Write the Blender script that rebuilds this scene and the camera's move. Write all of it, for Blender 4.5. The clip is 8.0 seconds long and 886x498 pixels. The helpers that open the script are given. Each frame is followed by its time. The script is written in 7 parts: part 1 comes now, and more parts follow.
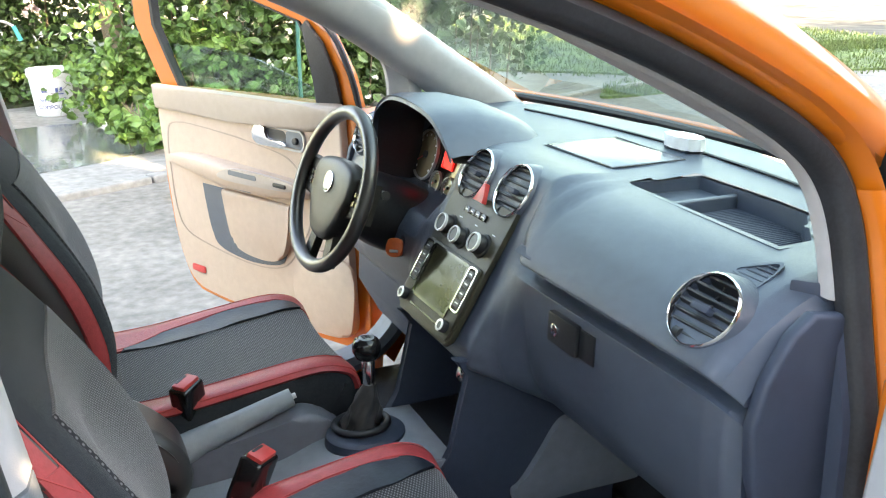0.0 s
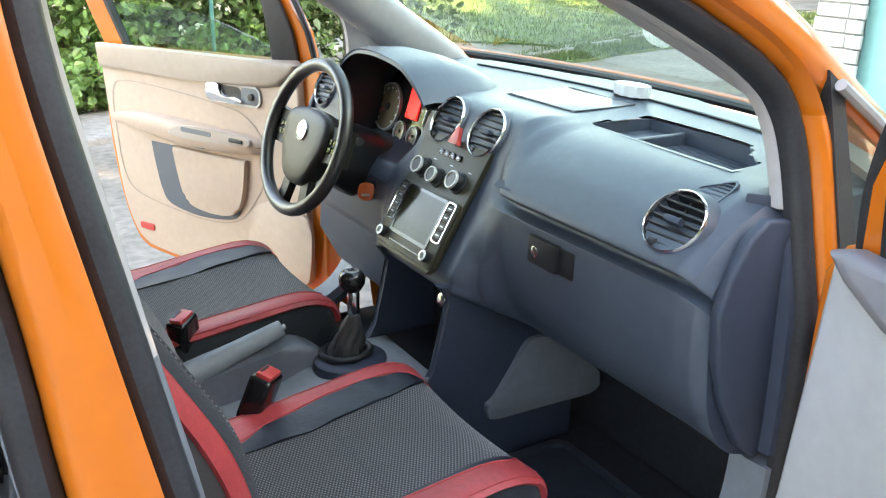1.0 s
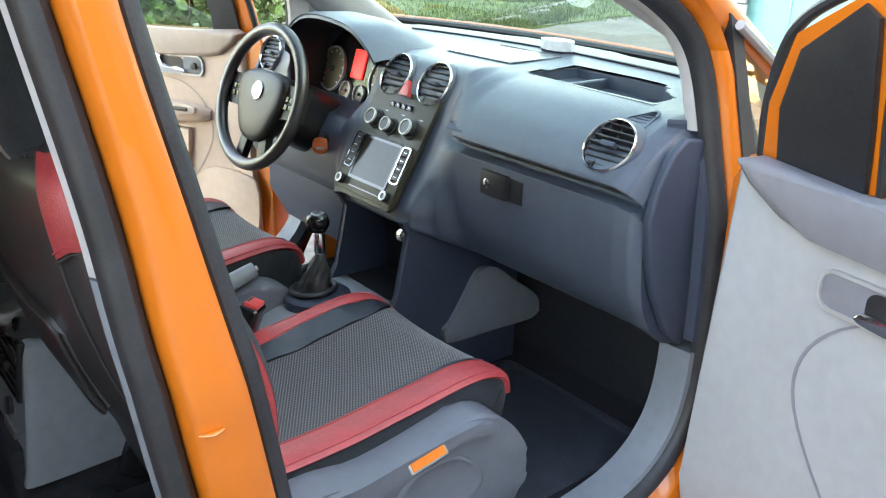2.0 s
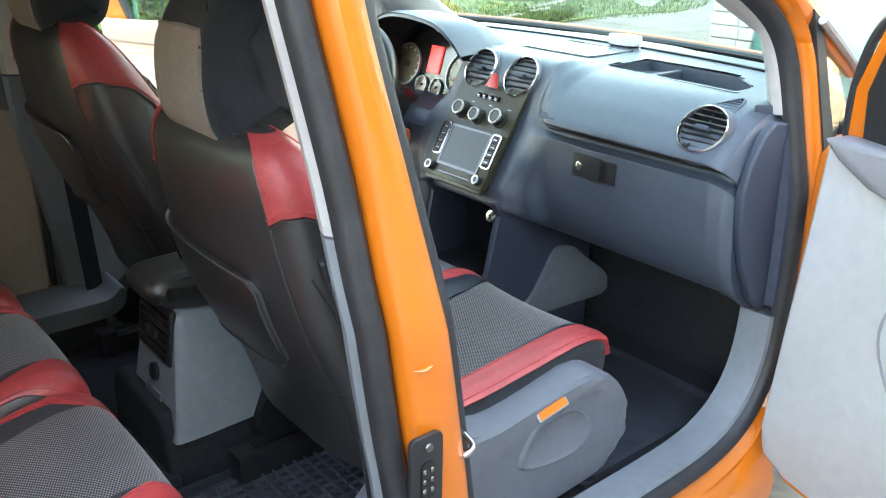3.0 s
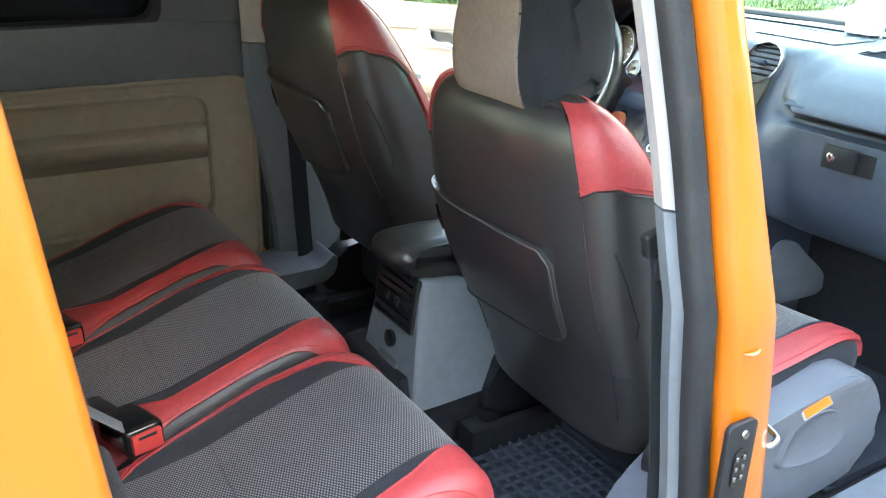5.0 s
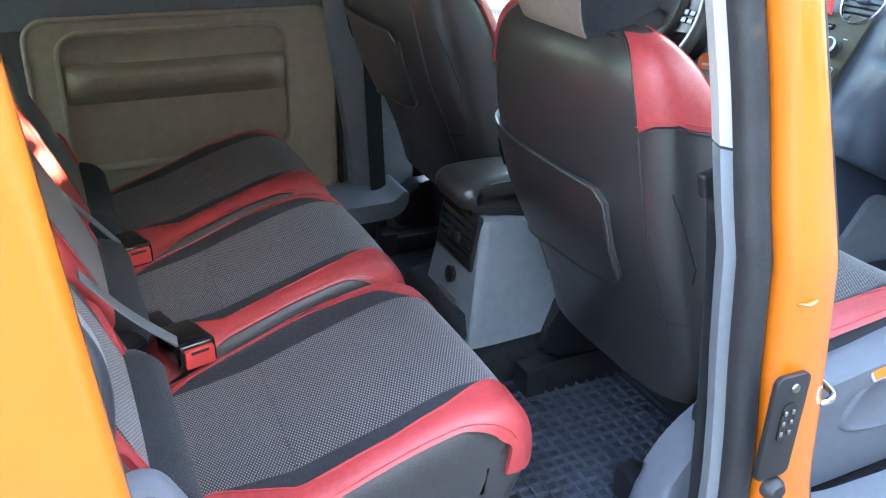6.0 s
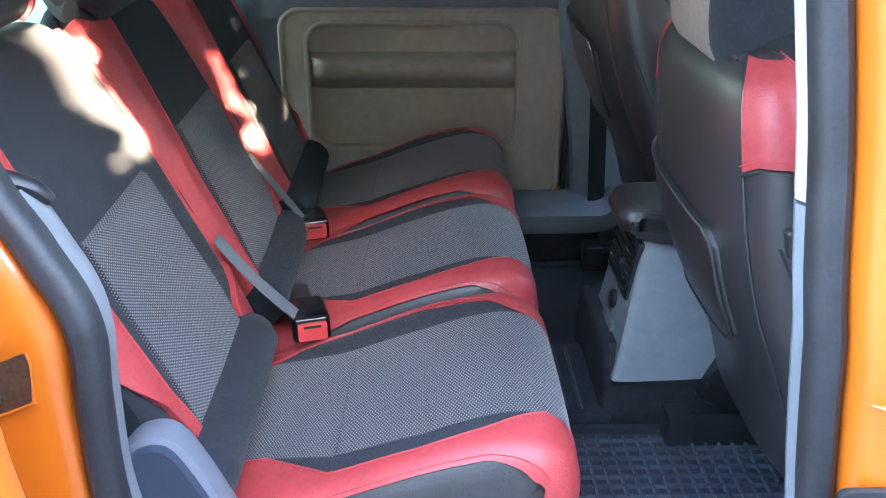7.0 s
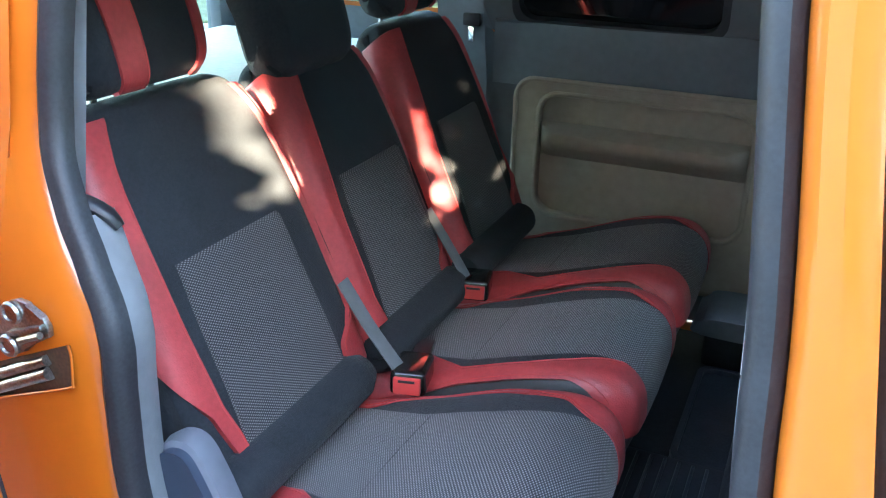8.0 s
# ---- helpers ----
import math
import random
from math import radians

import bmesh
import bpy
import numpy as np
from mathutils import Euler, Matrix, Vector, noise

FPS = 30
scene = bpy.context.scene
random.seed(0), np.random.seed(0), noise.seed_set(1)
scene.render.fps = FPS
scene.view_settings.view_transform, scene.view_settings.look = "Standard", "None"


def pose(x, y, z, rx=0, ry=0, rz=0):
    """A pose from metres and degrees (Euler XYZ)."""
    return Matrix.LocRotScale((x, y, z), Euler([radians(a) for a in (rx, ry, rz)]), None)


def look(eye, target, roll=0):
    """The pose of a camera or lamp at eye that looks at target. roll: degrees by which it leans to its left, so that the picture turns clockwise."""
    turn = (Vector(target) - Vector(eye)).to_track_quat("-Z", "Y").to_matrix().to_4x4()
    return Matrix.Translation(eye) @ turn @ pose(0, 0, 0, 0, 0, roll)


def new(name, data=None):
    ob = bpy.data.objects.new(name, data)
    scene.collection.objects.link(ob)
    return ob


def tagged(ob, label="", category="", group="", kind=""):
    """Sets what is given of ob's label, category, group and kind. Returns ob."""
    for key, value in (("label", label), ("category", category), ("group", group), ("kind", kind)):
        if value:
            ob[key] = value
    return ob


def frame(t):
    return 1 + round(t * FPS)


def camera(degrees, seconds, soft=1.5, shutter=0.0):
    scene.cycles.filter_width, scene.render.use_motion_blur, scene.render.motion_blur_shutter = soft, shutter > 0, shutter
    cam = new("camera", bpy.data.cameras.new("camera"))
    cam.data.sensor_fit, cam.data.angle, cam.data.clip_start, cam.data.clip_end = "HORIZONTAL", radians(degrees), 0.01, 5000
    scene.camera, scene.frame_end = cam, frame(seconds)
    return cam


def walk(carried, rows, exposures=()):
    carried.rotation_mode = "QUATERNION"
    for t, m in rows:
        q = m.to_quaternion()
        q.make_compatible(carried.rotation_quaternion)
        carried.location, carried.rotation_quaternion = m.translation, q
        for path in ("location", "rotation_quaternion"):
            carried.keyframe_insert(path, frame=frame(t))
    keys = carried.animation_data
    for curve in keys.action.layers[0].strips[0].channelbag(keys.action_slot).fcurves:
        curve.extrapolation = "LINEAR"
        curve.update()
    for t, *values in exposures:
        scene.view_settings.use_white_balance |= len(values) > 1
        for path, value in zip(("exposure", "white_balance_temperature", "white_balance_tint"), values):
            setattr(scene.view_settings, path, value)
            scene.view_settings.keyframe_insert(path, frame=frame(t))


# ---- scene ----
cam = camera(54.5, 8.0, soft=1.15)
PATH = [
    (0, (0.146, -1.472, 1.63), (0.952, 0.243, 0.99), 0.2),
    (0.5, (0.059, -1.503, 1.621), (0.904, 0.181, 0.948), 0.3),
    (1, (-0.082, -1.558, 1.607), (0.913, 0.032, 0.912), 1.4),
    (1.2, (-0.141, -1.585, 1.606), (0.912, -0.04, 0.896), 1.3),
    (2.3, (-0.391, -1.724, 1.58), (0.788, -0.281, 0.853), 0.9),
    (2.5, (-0.453, -1.734, 1.585), (0.727, -0.293, 0.858), 0.6),
    (3, (-0.637, -1.677, 1.598), (0.549, -0.241, 0.868), 0.9),
    (3.5, (-0.787, -1.584, 1.603), (0.392, -0.142, 0.874), 1.0),
    (4, (-0.859, -1.527, 1.6), (0.283, -0.054, 0.874), 1.1),
    (4.5, (-0.882, -1.504, 1.585), (0.174, 0.033, 0.86), 1.1),
    (5, (-0.889, -1.486, 1.557), (0.106, 0.077, 0.804), 1.8),
    (5.2, (-0.886, -1.484, 1.546), (0.078, 0.079, 0.753), 1.9),
    (6.3, (-0.727, -1.527, 1.529), (-0.128, 0.159, 0.635), 1.6),
    (6.5, (-0.637, -1.537, 1.537), (-0.213, 0.199, 0.639), 1.2),
    (7, (-0.456, -1.557, 1.538), (-0.414, 0.236, 0.653), 0.2),
    (7.5, (-0.244, -1.567, 1.584), (-0.588, 0.212, 0.738), 1.0),
    (8, (-0.04, -1.471, 1.605), (-0.789, 0.204, 0.808), 1.1),
]
walk(cam, [(t, look(eye, target, roll)) for t, eye, target, roll in PATH],
     [(0, 4.66, 9300, 16), (2.5, 4.95, 9200, 14), (3.5, 5.50, 9100, 11), (4.5, 5.75, 9000, 10), (6.5, 5.86, 6900, 14), (7.5, 6.0, 6600, 11), (8.0, 5.48, 6500, 8)])

# ---- world and light ----
SUN_ELEV, SUN_AZ = 20.0, 292.0   # azimuth counted from +x towards +y
world = bpy.data.worlds.new("world")
scene.world = world
world.use_nodes = True
wn = world.node_tree.nodes
sky = wn.new("ShaderNodeTexSky")
sky.sky_type = "NISHITA"
sky.sun_disc = False
sky.sun_elevation = radians(SUN_ELEV)
sky.sun_rotation = radians(90 - SUN_AZ)
wn["Background"].inputs["Strength"].default_value = 0.10
world.node_tree.links.new(sky.outputs["Color"], wn["Background"].inputs["Color"])
sun_data = bpy.data.lights.new("sun", "SUN")
sun_data.energy, sun_data.angle, sun_data.color = 5.0, radians(0.35), (1.0, 0.84, 0.62)
sun = new("sun", sun_data)
TO_SUN = Vector((math.cos(radians(SUN_ELEV)) * math.cos(radians(SUN_AZ)), math.cos(radians(SUN_ELEV)) * math.sin(radians(SUN_AZ)), math.sin(radians(SUN_ELEV))))
sun.matrix_world = look(TO_SUN * 30, (0, 0, 0))


# ---- materials ----
def pm(name, color, rough=0.5, metal=0.0, var=0.12, scale=8.0, bump=0.0, bscale=300.0, coat=0.0, spec=0.5, sheen=0.0, rvar=0.08, second=None):
    """Principled material: colour varied at two scales, grain as bump."""
    m = bpy.data.materials.new(name)
    m.use_nodes = True
    n, l = m.node_tree.nodes, m.node_tree.links
    b = n["Principled BSDF"]
    tc = n.new("ShaderNodeTexCoord")
    n1, n2 = n.new("ShaderNodeTexNoise"), n.new("ShaderNodeTexNoise")
    n1.inputs["Scale"].default_value, n1.inputs["Detail"].default_value = scale, 5
    n2.inputs["Scale"].default_value, n2.inputs["Detail"].default_value = scale * 9, 3
    add = n.new("ShaderNodeMath")
    add.operation = "ADD"
    for t in (n1, n2):
        l.new(tc.outputs["Object"], t.inputs["Vector"])
    l.new(n1.outputs["Fac"], add.inputs[0])
    l.new(n2.outputs["Fac"], add.inputs[1])
    ramp = n.new("ShaderNodeMapRange")
    ramp.inputs["From Min"].default_value, ramp.inputs["From Max"].default_value = 0.6, 1.4
    l.new(add.outputs[0], ramp.inputs["Value"])
    mix = n.new("ShaderNodeMix")
    mix.data_type = "RGBA"
    c2 = second or tuple(c * (1 - 2 * var) for c in color)
    mix.inputs[6].default_value = (*c2, 1)
    mix.inputs[7].default_value = (*[min(1, c * (1 + var)) for c in color], 1)
    l.new(ramp.outputs[0], mix.inputs[0])
    l.new(mix.outputs[2], b.inputs["Base Color"])
    rr = n.new("ShaderNodeMapRange")
    rr.inputs["To Min"].default_value, rr.inputs["To Max"].default_value = max(0.02, rough - rvar), min(1, rough + rvar)
    l.new(n1.outputs["Fac"], rr.inputs["Value"])
    l.new(rr.outputs[0], b.inputs["Roughness"])
    b.inputs["Metallic"].default_value = metal
    b.inputs["Coat Weight"].default_value = coat
    b.inputs["Coat Roughness"].default_value = 0.06
    b.inputs["Specular IOR Level"].default_value = spec
    b.inputs["Sheen Weight"].default_value = sheen
    if bump:
        n3, bp = n.new("ShaderNodeTexNoise"), n.new("ShaderNodeBump")
        n3.inputs["Scale"].default_value, n3.inputs["Detail"].default_value = bscale, 4
        l.new(tc.outputs["Object"], n3.inputs["Vector"])
        bp.inputs["Strength"].default_value, bp.inputs["Distance"].default_value = bump, 0.002
        l.new(n3.outputs["Fac"], bp.inputs["Height"])
        l.new(bp.outputs["Normal"], b.inputs["Normal"])
    return m


def weave(name, dark, light, pitch=0.0052, rough=0.85):
    """Ribbed mesh cloth: rows of light dots on a dark ground."""
    m = pm(name, dark, rough, sheen=0.3, spec=0.25)
    n, l = m.node_tree.nodes, m.node_tree.links
    b = n["Principled BSDF"]
    uv = n.new("ShaderNodeUVMap")
    sep = n.new("ShaderNodeSeparateXYZ")
    l.new(uv.outputs["UV"], sep.inputs[0])
    waves = []
    for sign in (1, -1):
        s = n.new("ShaderNodeMath")
        s.operation = "MULTIPLY_ADD"
        s.inputs[1].default_value = sign * 1.6
        l.new(sep.outputs["Y"], s.inputs[0])
        l.new(sep.outputs["X"], s.inputs[2])
        k = n.new("ShaderNodeMath")
        k.operation = "MULTIPLY"
        k.inputs[1].default_value = math.tau / pitch / 1.6
        l.new(s.outputs[0], k.inputs[0])
        sn = n.new("ShaderNodeMath")
        sn.operation = "SINE"
        l.new(k.outputs[0], sn.inputs[0])
        waves.append(sn)
    p = n.new("ShaderNodeMath")
    p.operation = "ADD"
    l.new(waves[0].outputs[0], p.inputs[0])
    l.new(waves[1].outputs[0], p.inputs[1])
    r = n.new("ShaderNodeMapRange")
    r.inputs["From Min"].default_value, r.inputs["From Max"].default_value = 0.1, 1.5
    l.new(p.outputs[0], r.inputs["Value"])
    mx = n.new("ShaderNodeMix")
    mx.data_type = "RGBA"
    mx.inputs[6].default_value, mx.inputs[7].default_value = (*dark, 1), (*light, 1)
    l.new(r.outputs[0], mx.inputs[0])
    l.new(mx.outputs[2], b.inputs["Base Color"])
    bp = n.new("ShaderNodeBump")
    bp.inputs["Strength"].default_value, bp.inputs["Distance"].default_value = 0.5, 0.0012
    l.new(r.outputs[0], bp.inputs["Height"])
    l.new(bp.outputs["Normal"], b.inputs["Normal"])
    return m


def glass_mat(name, tint=(0.93, 0.98, 0.95), rough=0.0):
    """Thin pane: lets light straight through, mirrors by Fresnel."""
    m = bpy.data.materials.new(name)
    m.use_nodes = True
    n, l = m.node_tree.nodes, m.node_tree.links
    n.remove(n["Principled BSDF"])
    t, g, f, x = n.new("ShaderNodeBsdfTransparent"), n.new("ShaderNodeBsdfGlossy"), n.new("ShaderNodeLayerWeight"), n.new("ShaderNodeMixShader")
    pw, ma = n.new("ShaderNodeMath"), n.new("ShaderNodeMath")
    pw.operation, ma.operation = "POWER", "MULTIPLY_ADD"
    pw.inputs[1].default_value, ma.inputs[1].default_value, ma.inputs[2].default_value = 4.0, 0.85, 0.05
    t.inputs["Color"].default_value = (*tint, 1)
    g.inputs["Roughness"].default_value = 0.01 + rough
    f.inputs["Blend"].default_value = 0.5
    l.new(f.outputs["Facing"], pw.inputs[0])
    l.new(pw.outputs[0], ma.inputs[0])
    l.new(ma.outputs[0], x.inputs[0])
    l.new(t.outputs[0], x.inputs[1])
    l.new(g.outputs[0], x.inputs[2])
    l.new(x.outputs[0], n["Material Output"].inputs["Surface"])
    return m


def glow(name, color, strength):
    m = pm(name, color, 0.3)
    b = m.node_tree.nodes["Principled BSDF"]
    b.inputs["Emission Color"].default_value = (*color, 1)
    b.inputs["Emission Strength"].default_value = strength
    return m


ORANGE = pm("orange_paint", (0.65, 0.153, 0.011), 0.35, var=0.03, scale=3, coat=0.9, bump=0.015, bscale=900)
RUBBER = pm("black_rubber", (0.024, 0.026, 0.031), 0.5, var=0.25, scale=20, bump=0.15)
DASH = pm("dash_plastic", (0.053, 0.071, 0.100), 0.37, var=0.1, scale=6, bump=0.35, bscale=900, spec=0.7)
LIDGLOSS = pm("smooth_dash_plastic", (0.075, 0.088, 0.112), 0.24, var=0.1, scale=6, bump=0.1, bscale=900, spec=0.8)
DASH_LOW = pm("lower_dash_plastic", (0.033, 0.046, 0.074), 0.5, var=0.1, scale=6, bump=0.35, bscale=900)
SOOT = pm("black_plastic", (0.018, 0.019, 0.022), 0.4, var=0.2, scale=15, bump=0.1)
GLOSS = pm("glossy_black", (0.01, 0.01, 0.011), 0.12, var=0.1)
CONSOLE = pm("console_plastic", (0.235, 0.264, 0.292), 0.48, var=0.08, scale=5, bump=0.3, bscale=700)
BRIGHT = pm("bright_silver_plastic", (0.72, 0.72, 0.7), 0.28, metal=0.25, var=0.04)
OLIVE = pm("console_face_plastic", (0.046, 0.042, 0.026), 0.38, var=0.1, bump=0.2, bscale=900)
SEATGREY = pm("seat_side_plastic", (0.13, 0.142, 0.17), 0.45, var=0.08, scale=5, bump=0.3, bscale=700)
GREY = pm("grey_plastic", (0.165, 0.187, 0.215), 0.5, var=0.08, scale=5, bump=0.3, bscale=700)
EDGEGREY = pm("edge_trim_plastic", (0.20, 0.212, 0.228), 0.45, var=0.08, scale=5, bump=0.25, bscale=700)
LIGHT = pm("pale_grey_trim", (0.42, 0.405, 0.41), 0.55, var=0.06, scale=5, bump=0.2, bscale=700)
# One door plastic in two tints: lit for the far door, shaded near.
DOORLIT = pm("lit_door_plastic", (0.48, 0.357, 0.283), 0.55, var=0.05, scale=4, bump=0.3, bscale=700)
PADLIT = pm("lit_door_pad", (0.33, 0.258, 0.21), 0.5, var=0.06, scale=4, bump=0.3, bscale=700)
DOORSHADED = pm("shaded_door_plastic", (0.33, 0.34, 0.36), 0.55, var=0.05, scale=4, bump=0.3, bscale=700)
PADSHADED = pm("shaded_door_pad", (0.19, 0.19, 0.22), 0.42, var=0.06, scale=4, bump=0.3, bscale=700)
TAUPE = pm("taupe_panel", (0.36, 0.292, 0.226), 0.6, var=0.08, scale=5, bump=0.3, bscale=600)
SLATE = pm("slate_panel", (0.148, 0.162, 0.172), 0.6, var=0.08, scale=5, bump=0.3, bscale=600)
CHROME = pm("chrome", (0.75, 0.76, 0.78), 0.12, metal=1.0, var=0.03)
STEEL = pm("worn_steel", (0.4, 0.38, 0.35), 0.35, metal=1.0, var=0.3, scale=30, bump=0.2)
SATIN = pm("satin_grip_plastic", (0.42, 0.355, 0.31), 0.32, metal=0.1, var=0.04)
SILVER = pm("silver_plastic", (0.45, 0.46, 0.47), 0.35, metal=0.4, var=0.05)
RED = pm("red_leatherette", (0.44, 0.052, 0.056), 0.40, var=0.12, scale=12, bump=0.35, bscale=350)
BENCHLEATHER = pm("bench_leatherette", (0.040, 0.040, 0.042), 0.40, var=0.12, scale=12, bump=0.3, bscale=300, rvar=0.03)
# Beige cloth, its colour raised to cream for sun that doesn't reach it.
COVER = pm("sunlit_cover_cloth", (0.74, 0.66, 0.54), 0.8, var=0.06, scale=8, bump=0.3, bscale=600)
HEADLINER = pm("roof_cloth", (0.72, 0.66, 0.57), 0.9, var=0.05, scale=8, bump=0.3, bscale=900)
BLACKLEATHER = pm("black_leatherette", (0.030, 0.028, 0.028), 0.35, spec=1.0, var=0.06, rvar=0.02, scale=12, bump=0.14, bscale=300)
NAVY = pm("dark_satin_cloth", (0.013, 0.017, 0.027), 0.42, var=0.2, scale=10, bump=0.3, bscale=120)
CLOTH = pm("black_cloth", (0.021, 0.025, 0.031), 0.85, var=0.2, scale=20, bump=0.5, bscale=900, sheen=0.08, spec=0.25)
MESHCLOTH = weave("grey_mesh_cloth", (0.02, 0.02, 0.024), (0.20, 0.19, 0.195))
MESHFRONT = weave("fine_mesh_cloth", (0.020, 0.021, 0.025), (0.165, 0.166, 0.172), 0.0066)
BEIGECLOTH = pm("taupe_cloth", (0.27, 0.215, 0.19), 0.85, var=0.1, scale=15, bump=0.4, bscale=900)
STITCHRED = pm("red_thread", (0.5, 0.06, 0.06), 0.7)
BUTTONRED = pm("red_button", (0.6, 0.055, 0.05), 0.35, var=0.05)
AMBER = pm("orange_plastic", (0.75, 0.16, 0.01), 0.35, var=0.05)
CARPET = pm("black_carpet", (0.022, 0.024, 0.03), 0.95, var=0.35, scale=60, bump=0.8, bscale=500)
# The mat's rubber in a paler tone that stands for gloss on the ribs.
MATRIB = pm("lit_mat_ribs", (0.075, 0.092, 0.12), 0.38, var=0.3, scale=20, bump=0.2)
MAT = pm("black_rubber_mat", (0.035, 0.042, 0.055), 0.42, var=0.3, scale=20, bump=0.2)
WHITE = pm("white_paint", (0.75, 0.75, 0.74), 0.45, var=0.05)
PLASTICWHITE = pm("white_bucket_plastic", (0.78, 0.79, 0.8), 0.4, var=0.06, scale=9)
INK = pm("blue_ink", (0.06, 0.09, 0.28), 0.6)
FARYARD = pm("mottled_concrete", (0.09, 0.09, 0.08), 0.9, var=0.45, scale=0.25, bump=0.5, bscale=30, spec=0.15)
TURF = pm("turf", (0.11, 0.17, 0.045), 0.9, var=0.5, scale=1.5, bump=0.8, bscale=40)
ASPHALT = pm("asphalt", (0.215, 0.197, 0.17), 0.85, var=0.3, scale=1.6, bump=0.8, bscale=60)
CONCRETE = pm("pale_concrete", (0.27, 0.262, 0.245), 0.8, var=0.25, scale=1.8, bump=0.6, bscale=50)
WET = pm("wet_concrete", (0.16, 0.17, 0.16), 0.12, var=0.3, scale=1.5, rvar=0.08)
GRASS = pm("grass_blade", (0.11, 0.17, 0.04), 0.7, var=0.4, scale=3)
SOIL = pm("soil", (0.07, 0.085, 0.035), 0.95, var=0.5, scale=4, bump=1.0, bscale=40)
BRICK = pm("white_brick", (0.62, 0.58, 0.54), 0.8, var=0.1, scale=8, bump=0.5, bscale=90)
MORTAR = pm("mortar", (0.4, 0.38, 0.36), 0.9, var=0.2, scale=20, bump=0.6)
TURQ = pm("turquoise_paint", (0.28, 0.62, 0.58), 0.5, var=0.05, scale=2)
POSTGREEN = pm("teal_post_paint", (0.03, 0.16, 0.13), 0.5, var=0.1)
BARK = pm("bark", (0.2, 0.15, 0.1), 0.9, var=0.4, scale=12, bump=1.0, bscale=40)
LEAF = pm("green_leaf", (0.075, 0.155, 0.04), 0.45, var=0.45, scale=3)
LEAF2 = pm("pale_green_leaf", (0.13, 0.25, 0.06), 0.45, var=0.35, scale=3)
LEAFDARK = pm("dark_leaf", (0.045, 0.095, 0.025), 0.5, var=0.5, scale=3)
PETAL = pm("pink_petal", (0.8, 0.62, 0.6), 0.6, var=0.08)
BLOSSOM = pm("cream_blossom", (0.75, 0.75, 0.62), 0.6, var=0.08)
TEAL = pm("teal_grip", (0.02, 0.4, 0.38), 0.4)
CARD = pm("white_card", (0.8, 0.8, 0.8), 0.6, var=0.04)
REDDISPLAY = glow("red_display", (0.7, 0.02, 0.02), 0.07)
SCREEN = pm("radio_screen", (0.02, 0.02, 0.01), 0.07, var=0.1, spec=0.22)
# The dials' tan tint stands for light reflected on them.
DIALFACE = pm("dial_face", (0.20, 0.155, 0.10), 0.25, var=0.05)
WINDSCREEN = glass_mat("windscreen_glass", (0.70, 0.84, 0.76))
PANE = glass_mat("door_glass", (0.72, 0.86, 0.8))
DARKPANE = pm("tinted_glass", (0.006, 0.007, 0.008), 0.05, var=0.05)


# ---- geometry helpers ----
def thing(name, label, category, at=(0, 0, 0), group="", kind=""):
    ob = new(name)
    ob.empty_display_size = 0.05
    ob.location = at
    return tagged(ob, label, category, group, kind)


def adopt(ob, parent):
    ob.parent = parent
    root = parent
    off = Vector((0, 0, 0))
    while root is not None:
        off += root.location
        root = root.parent
    ob.matrix_parent_inverse = Matrix.Translation(-off)
    return ob


def part(name, bm, material, parent=None, label="", smooth=True, sharp=40):
    """Links a bmesh as one mesh object, under a thing or part where one is given."""
    me = bpy.data.meshes.new(name)
    bmesh.ops.recalc_face_normals(bm, faces=bm.faces)
    bm.to_mesh(me)
    bm.free()
    me.materials.append(material)
    if smooth:
        me.shade_smooth()
        me.set_sharp_from_angle(angle=radians(sharp))
    ob = new(name, me)
    if parent is not None:
        adopt(ob, parent)
    if label:
        ob["label"] = label
    return ob


def sub(name, bm, material, parent, label="", smooth=True, sharp=40):
    """A piece of a part (third level): parts have no offset of their own."""
    ob = part(name, bm, material, None, label, smooth, sharp)
    ob.parent = parent
    return ob


def spline(pts, n, closed=False):
    """n points on a smooth curve through pts."""
    p = np.array(pts, float)
    k = len(p)
    t = np.linspace(0, k if closed else k - 1, n, endpoint=not closed)
    i = np.minimum(t.astype(int), k - 1 if closed else k - 2)
    f = (t - i)[:, None]
    def at(j):
        return p[j % k] if closed else p[np.clip(j, 0, k - 1)]
    a, b, c, d = at(i - 1), at(i), at(i + 1), at(i + 2)
    return 0.5 * (2 * b + (c - a) * f + (2 * a - 5 * b + 4 * c - d) * f**2 + (3 * b - a - 3 * c + d) * f**3)


def sheet(P, wrap_u=False, wrap_v=False, caps=False, uv=None):
    """A bmesh from an array of points (nu, nv, 3)."""
    P = np.asarray(P, float)
    nu, nv = P.shape[:2]
    bm = bmesh.new()
    vs = [[bm.verts.new(P[i, j]) for j in range(nv)] for i in range(nu)]
    lay = bm.loops.layers.uv.new("UVMap") if uv is not None else None
    for i in range(nu if wrap_u else nu - 1):
        for j in range(nv if wrap_v else nv - 1):
            ids = [(i, j), ((i + 1) % nu, j), ((i + 1) % nu, (j + 1) % nv), (i, (j + 1) % nv)]
            try:
                f = bm.faces.new([vs[a][b] for a, b in ids])
            except ValueError:
                continue
            if lay:
                for lp, (a, b) in zip(f.loops, ids):
                    lp[lay].uv = uv[a][b]
    if caps and wrap_v:
        for row in (vs[0], vs[-1]):
            bm.faces.new(row)
    return bm


